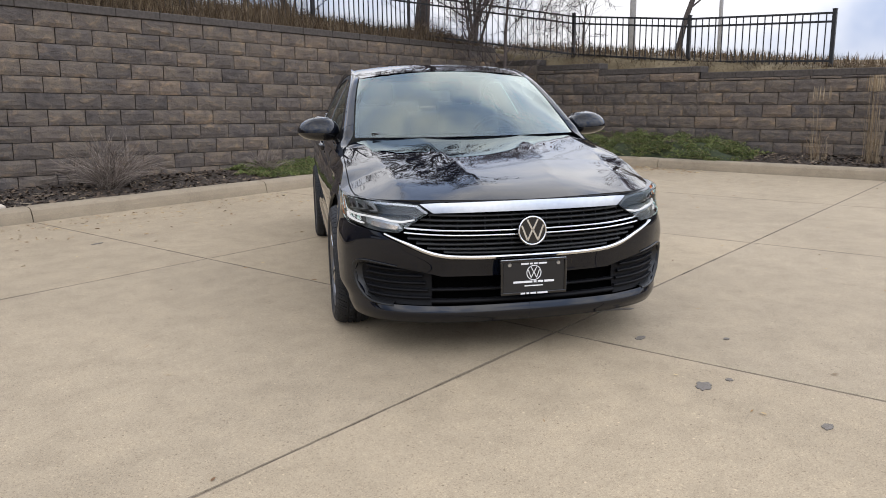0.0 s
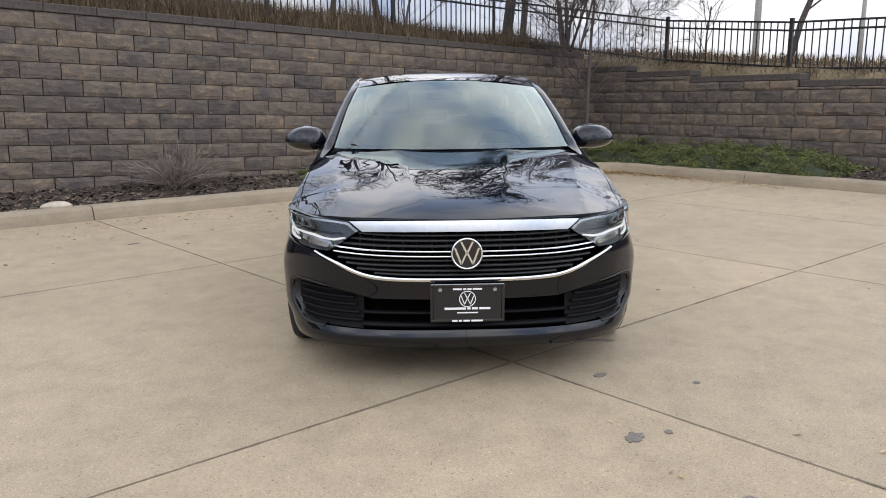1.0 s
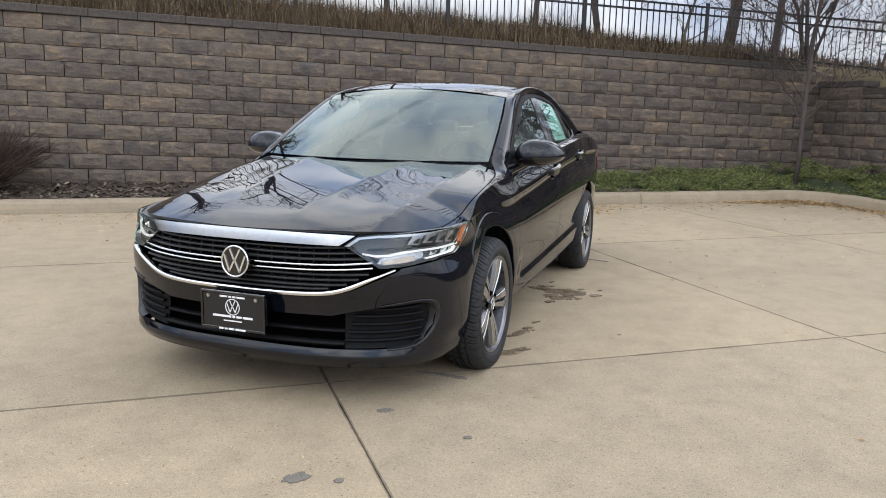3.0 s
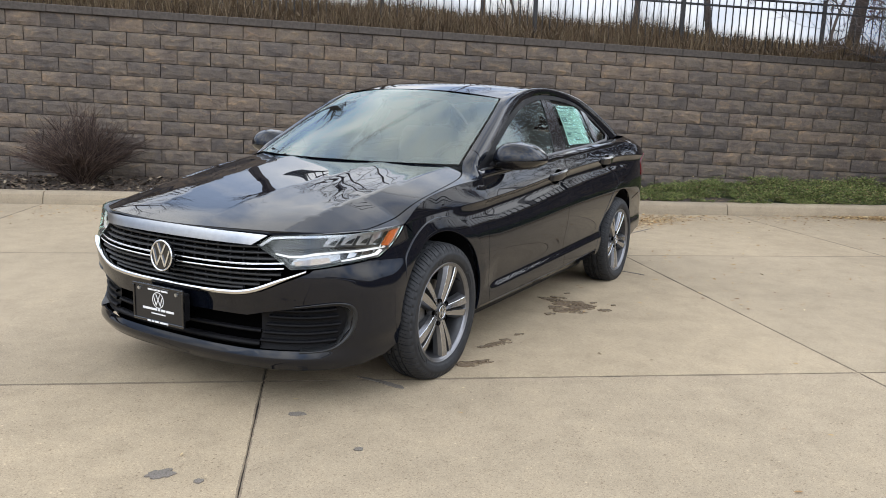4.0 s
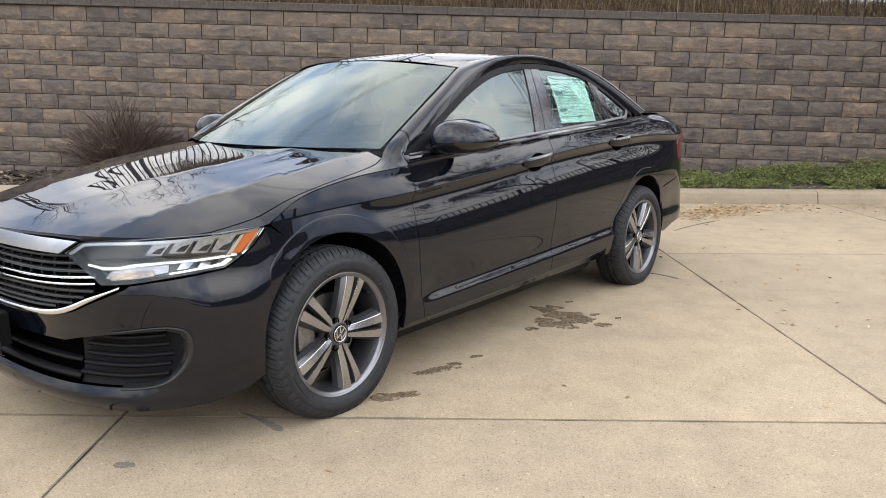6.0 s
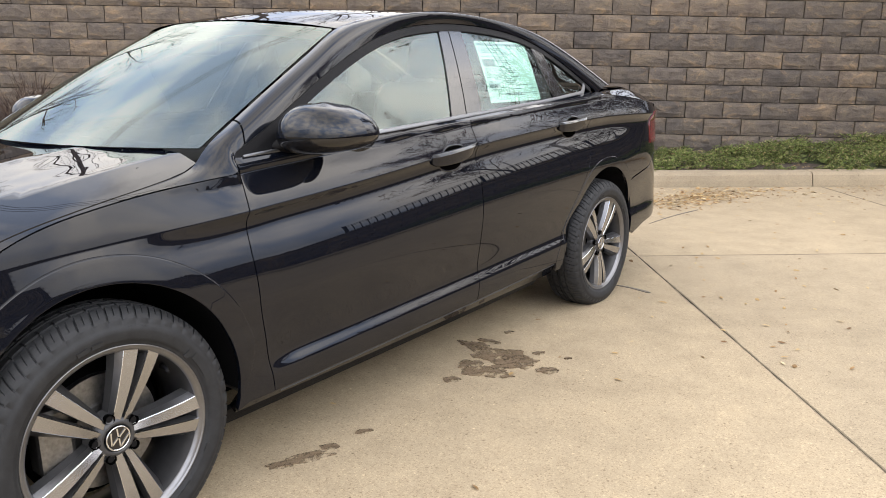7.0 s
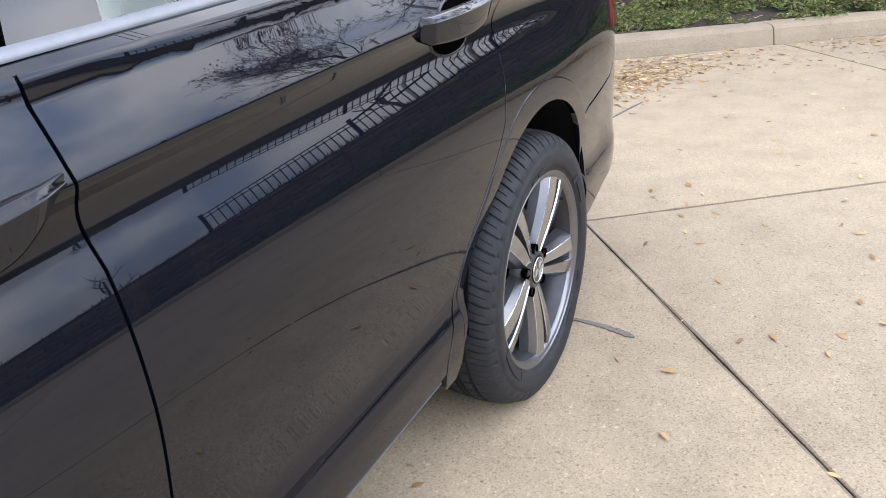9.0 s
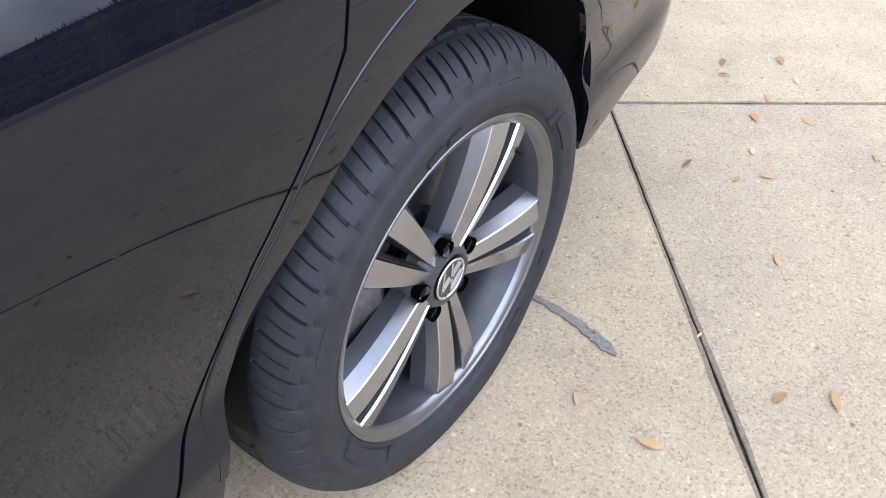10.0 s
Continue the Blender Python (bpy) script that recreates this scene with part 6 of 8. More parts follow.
# the line of the window opening, and the body between it and the roof
DLO = [(0.395, 0.945), (0.55, 1.012), (0.75, 1.113), (1.0, 1.235), (1.25, 1.327), (1.5, 1.376), (1.8, 1.393), (2.1, 1.374), (2.35, 1.324), (2.55, 1.247), (2.72, 1.165), (2.88, 1.080)]
TOPE = WS_EDGE[:-1] + RF_EDGE[:-1] + RW_EDGE
dlo_y, dlo_z = Spline([(i, p[0]) for i, p in enumerate(DLO)]), Spline([(i, p[1]) for i, p in enumerate(DLO)])
_len = np.cumsum([0] + [math.dist(a, b) for a, b in zip(TOPE, TOPE[1:])])
_tx = [Spline([(l / _len[-1], p[k]) for l, p in zip(_len, TOPE)]) for k in range(3)]
_dl = np.cumsum([0] + [math.dist(a, b) for a, b in zip(DLO, DLO[1:])])
_dy, _dz = (Spline([(l / _dl[-1], p[k]) for l, p in zip(_dl, DLO)]) for k in (0, 1))


def rail_fn(u, v):
    """u: from the foot of the front pillar to the rear one; v: from the window line (0) to the roof edge (1)."""
    u, v = np.broadcast_arrays(np.asarray(u, float), np.asarray(v, float))
    a = flank(_dy(u), _dz(u))
    b = np.stack([f(u) for f in _tx], -1)
    out = np.stack([np.full_like(u, 0.55), 0 * u, np.full_like(u, 0.83)], -1)
    bulge = (0.020 + 0.010 * np.sin(np.pi * np.clip(u, 0, 1)))[..., None]
    return a + (b - a) * v[..., None] + out * (bulge * np.sin(np.pi * np.clip(v, -0.05, 1.05))[..., None])


rail = patch(rail_fn, 0.0525, 1.0, 0.0, 1.0, 60, 9, 1.0, 0.014)
both("roof_rail", rail, M_PAINT, car)
# the wing sweeps up into the foot of the pillar
U_SEAM = 0.050
cowl_out = [bonnet(*[(float(body(t, shoulder_z(t))[0])), t]) for t in (0.10, 0.18, 0.26, 0.33, 0.39)]
cowl_out += [body(0.435, shoulder_z(0.435)), body(0.456, shoulder_z(0.456) + 0.006), flank(0.474, 0.966, 0.004)] + [rail_fn(np.array(t), np.array(0.0)) for t in (0.036, U_SEAM)]
cowl_in = [bonnet(float(CUT_X(t)), t) for t in (0.10, 0.18, 0.26, 0.32, 0.36)]
cowl_in += [np.array((0.742, 0.392, 0.972)), np.array((0.728, 0.412, 0.983))] + [rail_fn(np.array(t), np.array(1.0)) for t in (0.012, 0.030, U_SEAM)]


def fair(pts, n):
    k = np.linspace(0, len(pts) - 1, n)
    return np.stack([np.interp(k, range(len(pts)), [p[a] for p in pts]) for a in range(3)], -1)


def eased(g, rounds):
    for _ in range(rounds):
        g[1:-1] = 0.5 * g[1:-1] + 0.25 * (g[:-2] + g[2:])
    return g


c_out, c_in = eased(fair(cowl_out, 46), 3), eased(fair(cowl_in, 46), 12)
cowl = []
for i, (a, b) in enumerate(zip(c_out, c_in)):
    row = []
    rise = float(smooth(0.2, 1.0, i / 45.0))
    for v in np.linspace(0, 1, 11):
        p = a + (b - a) * v
        p = p + np.array((0.55, 0.0, 0.83)) * (0.006 + 0.016 * rise) * math.sin(math.pi * v) * float(smooth(0.12, 0.6, i / 45.0))
        on = bonnet(p[0], p[1]) + np.array((0, 0, 0.0007))
        f = float(smooth(0.34, 0.20, p[1]))
        row.append(on * f + p * (1 - f))
    cowl.append(row)
cowl = np.array(cowl)
cowl[8:-1, 1:-1] = eased(cowl.copy(), 4)[8:-1, 1:-1]
for row in cowl:
    for p in row:
        if p[1] < 0.385:
            p[0] = max(p[0], float(CUT_X(p[1])) + 0.0005)
both("wing_shoulder", sheet(cowl, flip=-1.0), M_PAINT, car)
# window frame just inside that line


def dlo_pt(u, drop):
    y, z = float(_dy(u)), float(_dz(u))
    e = 1e-3
    t = np.array((float(_dy(u + e)) - float(_dy(u - e)), float(_dz(u + e)) - float(_dz(u - e))))
    t /= np.linalg.norm(t)
    return y + t[1] * drop, z - t[0] * drop


def band(d0, d1, dx, mat, name, label="", u0=0.03, u1=0.975, parent=None):
    rows = []
    for u in np.linspace(u0, u1, 64):
        a, b = dlo_pt(u, d0), dlo_pt(u, d1)
        rows.append([flank(a[0], a[1], dx), flank(b[0], b[1], dx)])
    return both(name, sheet(rows, thick=0.012, flip=-1.0), mat, parent or car, label)


band(0.003, 0.030, 0.004, M_PLASTIC, "window_frame")
# glass line inside the frame
top_in = [dlo_pt(u, 0.028) for u in np.linspace(0.05, 0.945, 60)]


glass_top = lin(sorted(top_in))


def pane(y0b, y0t, y1b, y1t, base=0.008):
    """Glass between two slanted pillars; b at the belt, t at the top."""
    lo = [(float(y), float(belt(y)) + base) for y in np.linspace(y0b, y1b, 12)]
    hi = [(float(y), float(glass_top(y))) for y in np.linspace(y1t, y0t, 22)]
    return lo + hi


def glass_fn(y, z):
    return flank(y, z, 0.012)


fg = pane(0.70, 0.745, 1.478, 1.640, 0.012)
rg = pane(1.690, 1.790, 2.318, 2.305, 0.012)
qg = [(float(y), float(belt(y)) + 0.012) for y in np.linspace(2.430, 2.66, 6)] + [(2.70, 1.100)] + [(float(y), float(glass_top(y)) - 0.003) for y in np.linspace(2.70, 2.400, 12)]
for pts, nm, mat, lb in ((fg, "front_side_window", M_GLASS, ""), (rg, "rear_side_window", M_GLASS, ""), (qg, "quarter_window", M_DARKGLASS, "")):
    for ob in both(nm, skin(pts, glass_fn, 0.05, 0.0, 0, 0, 1.0), mat, car, lb):
        ob.visible_shadow = False
# pillars and the triangle ahead of the front window
b_pillar = [(1.478, 1.020), (1.690, 1.030), (1.792, float(glass_top(1.79)) + 0.012), (1.640, float(glass_top(1.64)) + 0.012)]
both("centre_pillar", skin([b_pillar[0], (1.574, 1.024), (1.706, 1.385), b_pillar[3]], lambda y, z: flank(y, z, 0.006), 0.05, 0.01, 0, 0, 1.0), M_GLOSSBLACK, car)
both("centre_pillar", skin([(1.580, 1.024), b_pillar[1], b_pillar[2], (1.712, 1.385)], lambda y, z: flank(y, z, 0.006), 0.05, 0.01, 0, 0, 1.0), M_GLOSSBLACK, car)
both("rear_pillar_trim", skin([(2.318, 1.063), (2.430, 1.072), (2.402, float(glass_top(2.40)) + 0.01), (2.303, float(glass_top(2.303)) + 0.012)], lambda y, z: flank(y, z, 0.005), 0.05, 0.01, 0, 0, 1.0), M_GLOSSBLACK, car)
both("mirror_triangle", skin([(0.43, 0.957), (0.705, 0.972), (0.75, float(glass_top(0.75)) + 0.004), (0.60, 1.022)], lambda y, z: flank(y, z, 0.006), 0.05, 0.008, 0, 0, 1.0), M_PLASTIC, car)
# bright strip under the windows, turned up at its rear end
strip = [(y, float(belt(y)) + 0.0135) for y in np.linspace(0.50, 2.62, 40)] + [(2.68, 1.090), (2.715, 1.108), (2.735, 1.124)]
rows, seal = [], []
for i, (y, z) in enumerate(strip):
    w = 0.007 + 0.006 * min(1, i / 5) if i < 40 else 0.020
    a, b = flank(y, z - w / 2, -0.004), flank(y, z + w / 2, -0.003)
    rows.append([a, a * 0.5 + b * 0.5 + np.array((0.003, 0, 0)), b])
    seal.append([flank(y, z - w / 2 - 0.004, -0.0005), flank(y, z - w / 2 + 0.001, -0.0025)])
both("window_strip", sheet(rows, thick=0.008, flip=1.0), M_STRIP, car, "satin silver strip under the windows")
both("window_seal", sheet(seal[:40], flip=1.0), M_PLASTIC, car)
# body between door top and glass
rows = [[body(y, float(belt(y)) - 0.003, 0.0006), flank(y, float(belt(y)) + 0.012, 0.003)] for y in np.linspace(0.44, 2.9, 50)]
both("belt_ledge", sheet(rows, flip=1.0), M_PAINT, car)
# shoulder from rear wing to rear pillar, window and boot
rows = []
for t in np.linspace(0, 1, 20):
    y = 2.60 + 0.83 * t
    a = body(y, float(belt(y)) - 0.004)
    if y < 2.88:
        k = (y - 2.60) / 0.28
        b = flank(y, float(belt(y)) + 0.01 * (1 - k) + 0.0 * k, 0.004)
    else:
        k = (y - 2.88) / 0.55
        e = np.array([float(f(min(1.0, k * 0.85) * 3)) for f in curve3(BT_EDGE)])
        f0 = flank(2.88, 1.08)
        b = f0 * (1 - smooth(0, 0.45, k)) + e * smooth(0, 0.45, k)
    m2 = (a + b) / 2 + np.array((0.008, 0, 0.012)) * smooth(0, 0.3, t)
    rows.append([a, m2, b])
both("rear_shoulder", sheet(rows, flip=1.0), M_PAINT, car)

# ---- the nose ----
def sx(x):
    return float(S_OF_X(x))


def fx(pts):
    """Points given by their distance from the centre line, or by s where negative."""
    return [(sx(a) if a >= 0 else a, z) for a, z in pts]


U_LOW = [(0.0, 0.487), (0.20, 0.487), (0.33, 0.491), (0.42, 0.500), (0.50, 0.522), (0.58, 0.560), (0.68, 0.606)]
HL_LOW = [(0.69, 0.614), (0.745, 0.624), (-0.47, 0.645), (-0.415, 0.672), (-0.36, 0.707), (-0.292, 0.766)]
upper = fx([(a, z - 0.003) for a, z in U_LOW] + HL_LOW) + [(-0.225, 0.724), (-0.175, 0.692)] + arc(ARCH_Y, ARCH_Z, ARCH_R, -26, -106, 20)
opening = fx([(0.0, 0.268), (0.45, 0.266), (0.66, 0.270), (0.73, 0.278), (0.768, 0.300), (0.79, 0.36), (0.795, 0.415), (0.785, 0.452), (0.765, 0.464), (0.70, 0.458), (0.60, 0.444), (0.50, 0.425), (0.42, 0.405), (0.0, 0.402)])
bumper_outline = upper + [(-0.41, 0.205), (-0.55, 0.185), (sx(0.6), 0.18), (S_NOSE, 0.18)] + opening
bumper = whole("front_bumper", skin(bumper_outline, body, 0.02, 0.016, 0.0006, 0, FR), M_PAINT, car)
# black sheet behind the intake in place of its inner shade
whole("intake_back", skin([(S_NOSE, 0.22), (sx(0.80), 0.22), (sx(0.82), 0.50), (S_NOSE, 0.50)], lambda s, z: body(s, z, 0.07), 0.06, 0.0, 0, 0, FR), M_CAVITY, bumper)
vent = fx([(0.47, 0.262), (0.66, 0.266), (0.74, 0.276), (0.775, 0.30), (0.80, 0.36), (0.80, 0.42), (0.79, 0.455), (0.76, 0.468), (0.70, 0.462), (0.60, 0.448), (0.50, 0.428), (0.47, 0.42)])
both("side_vent", skin(vent, lambda s, z: body(s, z, 0.030), 0.03, 0.0, 0, 0, FR), M_PLASTIC, bumper, "ribbed black plastic side vent")


def bar(x0, x1, z0, z1, h, ext, mat, name, parent, n=14, both_sides=True, deep=0.02):
    """A horizontal bar along the nose; z may rise from z0 to z1."""
    rows = []
    for t in np.linspace(0, 1, n):
        x = x0 + (x1 - x0) * t
        s, z = sx(x), z0 + (z1 - z0) * t ** 3
        rows.append([body(s, z - h / 2, ext + deep), body(s, z - h / 2, ext), body(s, z, ext - 0.25 * h), body(s, z + h / 2, ext), body(s, z + h / 2, ext + deep)])
    d = sheet(rows, flip=1.0)
    return both(name, d, mat, parent) if both_sides else whole(name, d, mat, parent)


for i, z in enumerate((0.300, 0.334, 0.368, 0.402, 0.432)):
    bar(0.475 + 0.012 * i, 0.775 - 0.006 * abs(i - 2), z, z + 0.012, 0.013, 0.014, M_PLASTIC, "vent_rib", bumper, 10, True, 0.018)
bar(0.0, 0.47, 0.335, 0.335, 0.014, 0.022, M_PLASTIC, "intake_bar", bumper, 10, False)
bar(0.0, 0.47, 0.282, 0.282, 0.020, 0.020, M_PLASTIC, "intake_bar", bumper, 10, False)
# raised surround at the outer end of each side vent
rows = []
ring = fx([(0.64, 0.262), (0.72, 0.268), (0.772, 0.292), (0.797, 0.352), (0.803, 0.415), (0.795, 0.458), (0.768, 0.476), (0.70, 0.470), (0.62, 0.456)])
cs, cz = Spline([(i, p[0]) for i, p in enumerate(ring)]), Spline([(i, p[1]) for i, p in enumerate(ring)])
mid_s, mid_z = sx(0.66), 0.365
for t in np.linspace(0, 8, 40):
    s, z = float(cs(t)), float(cz(t))
    k = 0.86
    rows.append([body(s, z, 0.004), body(s, z, -0.006), body(mid_s + (s - mid_s) * 0.93, mid_z + (z - mid_z) * 0.93, -0.002), body(mid_s + (s - mid_s) * k, mid_z + (z - mid_z) * k, 0.03)])
both("vent_surround", sheet(rows, flip=-1.0), M_GREYPLASTIC, bumper, "dark grey moulded vent surround")
# grille
grille = new("grille")
grille.parent = car
# shade behind the slats, painted as a flat black sheet
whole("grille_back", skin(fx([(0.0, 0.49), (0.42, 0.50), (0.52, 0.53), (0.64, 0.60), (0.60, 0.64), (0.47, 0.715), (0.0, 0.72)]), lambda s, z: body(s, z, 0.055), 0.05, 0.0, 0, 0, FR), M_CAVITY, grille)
LIM = lin([(0.505, 0.36), (0.53, 0.475), (0.57, 0.56), (0.61, 0.605), (0.65, 0.545), (0.70, 0.462)])
for z in (0.690, 0.667, 0.644, 0.580, 0.557, 0.534, 0.515):
    bar(0.0, float(LIM(z)), z, z + 0.008, 0.012, 0.018, M_GREYPLASTIC, "grille_slat", grille, 16, False, 0.02)
for i in range(26):
    for z0, z1 in ((0.628, 0.705), (0.508, 0.596)):
        x = 0.02 + i * 0.0215
        zz0, zz1 = max(z0, 0.0), z1
        if x < float(LIM(zz1 - 0.012)) and x < float(LIM(zz0 + 0.03)) and i % 3 == 0:
            s = sx(x)
            rows = [[body(s - 0.003, z, 0.026), body(s - 0.003, z, 0.020), body(s + 0.003, z, 0.020), body(s + 0.003, z, 0.026)] for z in (zz0, zz1)]
            both("grille_rib", sheet(rows, flip=-1.0), M_PLASTIC, grille)
for z in (0.6225, 0.6005):
    bar(0.0, 0.585, z, z + 0.016, 0.0085, 0.004, M_CHROME, "grille_line", grille, 24, False, 0.02)
whole("grille_top_bar", skin(fx([(0.0, 0.709), (0.2, 0.709), (0.40, 0.708), (0.452, 0.706), (0.515, 0.746), (0.42, 0.751), (0.2, 0.7535), (0.0, 0.754)]), body, 0.02, 0.014, 0, 0.007, FR), M_SATIN, grille, "wide bright chrome bar under the bonnet edge")
ux = Spline([(0, 0.0), (1, 0.20), (2, 0.325), (3, 0.415), (4, 0.495), (5, 0.578), (6, 0.668)])
uz = Spline([(0, 0.496), (1, 0.496), (2, 0.4995), (3, 0.5085), (4, 0.532), (5, 0.570), (6, 0.6095)])
rows = []
for t in np.linspace(0, 6, 60):
    x, z, h = float(ux(t)), float(uz(t)), 0.0105 - 0.006 * smooth(4.2, 6.0, t)
    s0 = sx(x)
    rows.append([body(s0, z - h, 0.012), body(s0, z - h, -0.004)] + [body(s0, z + h * math.sin(a), -0.003 - 0.008 * math.cos(a)) for a in np.linspace(-1.2, 1.2, 6)] + [body(s0, z + h, -0.004), body(s0, z + h, 0.012)])
whole("grille_lower_trim", sheet(rows, flip=1.0), M_CHROME, grille, "bright chrome trim sweeping under the grille")


def badge(radius, parent, m, name="badge"):
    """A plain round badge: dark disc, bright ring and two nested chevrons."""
    root = put(name, None, parent, m, "round chrome badge on a dark disc")
    bm = bmesh.new()
    bmesh.ops.create_cone(bm, cap_ends=True, segments=48, radius1=radius, radius2=radius * 0.985, depth=radius * 0.16)
    part("disc", bm, M_GLOSSBLACK, root)
    vs, fs = [], []
    k, r0 = 56, radius * 0.925
    for i in range(k):
        a = 2 * math.pi * i / k
        for b in range(8):
            c = 2 * math.pi * b / 8
            r = r0 + radius * 0.062 * math.cos(c)
            vs.append((r * math.cos(a), r * math.sin(a), radius * 0.09 + radius * 0.06 * math.sin(c)))
    for i in range(k):
        for b in range(8):
            fs.append((i * 8 + b, ((i + 1) % k) * 8 + b, ((i + 1) % k) * 8 + (b + 1) % 8, i * 8 + (b + 1) % 8))
    put("ring", mesh_of("ring", vs, fs, M_CHROME, True), root)
    for name2, pts in (("chevron", [(-0.36, 0.74), (0.0, 0.02), (0.36, 0.74)]), ("chevron", [(-0.74, 0.36), (-0.36, -0.64), (0.0, 0.10)]), ("chevron", [(0.74, 0.36), (0.36, -0.64), (0.0, 0.10)])):
        for a, b in zip(pts, pts[1:]):
            d = Vector((b[0] - a[0], b[1] - a[1]))
            n = Vector((-d.y, d.x)).normalized() * 0.058
            q = [Vector((a[0], a[1])) - n, Vector((b[0], b[1])) - n, Vector((b[0], b[1])) + n, Vector((a[0], a[1])) + n]
            vs = [(p.x * radius, p.y * radius, radius * 0.08) for p in q] + [(p.x * radius, p.y * radius, radius * 0.14) for p in q]
            put(name2, mesh_of(name2, vs, [(4, 5, 6, 7), (0, 1, 5, 4), (1, 2, 6, 5), (2, 3, 7, 6), (3, 0, 4, 7)], M_CHROME), root)
    return root


badge(0.070, grille, pose(0, -0.902, 0.618, 90 - 4, 0, 0))

# headlights
M_LAMPGREY = plain("metallised_grey_lamp_housing", (0.12, 0.123, 0.128), 0.28, 0.6, vary=0.15, scale=40)
M_REFLECT = plain("brushed_lamp_reflector", (0.50, 0.51, 0.53), 0.30, 0.85, grain=0.1, scale=90, vary=0.25)
for sg in (1, -1):
    pick = (lambda d: d) if sg > 0 else mirrored
    lamp = new("headlight")
    lamp.parent = car
    tagged(lamp, "slim clear headlight with lit white running light")
    lens = fx([(0.470, 0.708), (0.525, 0.744), (0.60, 0.750), (0.70, 0.755), (-0.47, 0.762), (-0.40, 0.767), (-0.305, 0.771), (-0.365, 0.710), (-0.42, 0.676), (-0.475, 0.650), (0.745, 0.629), (0.69, 0.619), (0.61, 0.614)])
    cover = panel("lens", pick(skin(lens, body, 0.03, 0.006, 0.001, 0.002, FR)), M_LENS, lamp)
    cover.visible_shadow = False
    panel("housing", pick(skin(lens, lambda s, z: body(s, z, 0.055), 0.04, 0.0, 0, 0, FR)), M_LAMPGREY, lamp)
    # floor, roof and ends of the housing
    rim_pts = lens + lens[:1]
    rows = [[body(s, z, 0.004), body(s, z, 0.056)] for s, z in rim_pts]
    panel("housing_wall", pick(sheet(rows, flip=1.0)), M_LAMPGREY, lamp)
    strip = fx([(0.545, 0.669), (0.60, 0.658), (0.65, 0.661), (0.70, 0.670), (-0.67, 0.677), (-0.55, 0.678), (-0.462, 0.680), (-0.415, 0.682), (-0.420, 0.689), (-0.462, 0.687), (-0.55, 0.685), (-0.67, 0.684), (0.70, 0.680), (0.65, 0.669), (0.60, 0.666), (0.545, 0.675)])
    panel("running_light", pick(skin(strip, lambda s, z: body(s, z, 0.016), 0.03, 0.01, 0, 0, FR)), M_DRL, lamp, "lit white running light")
    foot = [(-0.655, 0.643), (-0.56, 0.650), (-0.468, 0.655), (-0.436, 0.672), (-0.446, 0.677), (-0.475, 0.664), (-0.56, 0.657), (-0.655, 0.649)]
    panel("running_light", pick(skin(foot, lambda s, z: body(s, z, 0.014), 0.03, 0.01, 0, 0, FR)), M_DRL, lamp, "lit white running light")
    for a, b in ((-0.630, -0.590), (-0.560, -0.522), (-0.498, -0.470)):
        chunk = [(a, 0.655), (b, 0.658), (b + 0.020, 0.676), (a + 0.016, 0.675)]
        panel("light_block", pick(skin(chunk, lambda s, z: body(s, z, 0.020), 0.02, 0.012, 0, 0, FR)), M_CHROME, lamp, "clear faceted light block")
    upright = [(-0.461, 0.687), (-0.443, 0.686), (-0.388, 0.751), (-0.402, 0.750)]
    panel("bright_edge", pick(skin(upright, lambda s, z: body(s, z, 0.010), 0.03, 0.008, 0, 0, FR)), M_CHROME, lamp, "bright frame of the side marker")
    outer = [(-0.405, 0.688), (-0.397, 0.688), (-0.313, 0.765), (-0.323, 0.765)]
    panel("bright_edge", pick(skin(outer, lambda s, z: body(s, z, 0.008), 0.03, 0.006, 0, 0, FR)), M_CHROME, lamp, "bright frame of the side marker")
    top_line = fx([(0.478, 0.706), (0.528, 0.740), (0.60, 0.746), (0.70, 0.751), (-0.47, 0.758), (-0.40, 0.763), (-0.325, 0.766), (-0.335, 0.758), (-0.40, 0.754), (-0.47, 0.748), (0.70, 0.741), (0.60, 0.737), (0.535, 0.731), (0.490, 0.701)])
    panel("bright_edge", pick(skin(top_line, lambda s, z: body(s, z, 0.008), 0.03, 0.006, 0, 0, FR)), M_SATIN, lamp, "bright trim line along the lamp's top")
    amber = [(-0.408, 0.690), (-0.330, 0.757), (-0.352, 0.757), (-0.386, 0.750), (-0.436, 0.692)]
    panel("side_marker", pick(skin(amber, lambda s, z: body(s, z, 0.010), 0.03, 0.01, 0, 0, FR)), M_AMBER, lamp, "amber side marker")
    # slanted reflectors, each with a dark lens block at its foot
    for a, z0, z1 in ((-0.740, 0.704, 0.742), (-0.655, 0.708, 0.749), (-0.577, 0.704, 0.750), (-0.504, 0.699, 0.751)):
        facet = [(a, z0), (a + 0.058, z0 - 0.003), (a + 0.096, z1 - 0.002), (a + 0.036, z1)]
        mod = panel("reflector", pick(skin(facet, lambda s, z: body(s, z, 0.030), 0.02, 0.014, 0, 0, FR)), M_REFLECT, lamp, "bright slanted reflector module")
        inner = [(a + 0.026, z0 + 0.006), (a + 0.056, z0 + 0.003), (a + 0.078, z0 + 0.026), (a + 0.048, z0 + 0.020)]
        panel("projector", pick(skin(inner, lambda s, z: body(s, z, 0.026), 0.02, 0.004, 0, 0, FR)), M_GREYPLASTIC, mod)
    shelf = fx([(0.56, 0.684), (0.70, 0.684), (-0.66, 0.691), (-0.47, 0.690), (-0.46, 0.697), (-0.66, 0.701), (0.70, 0.696), (0.57, 0.692)])
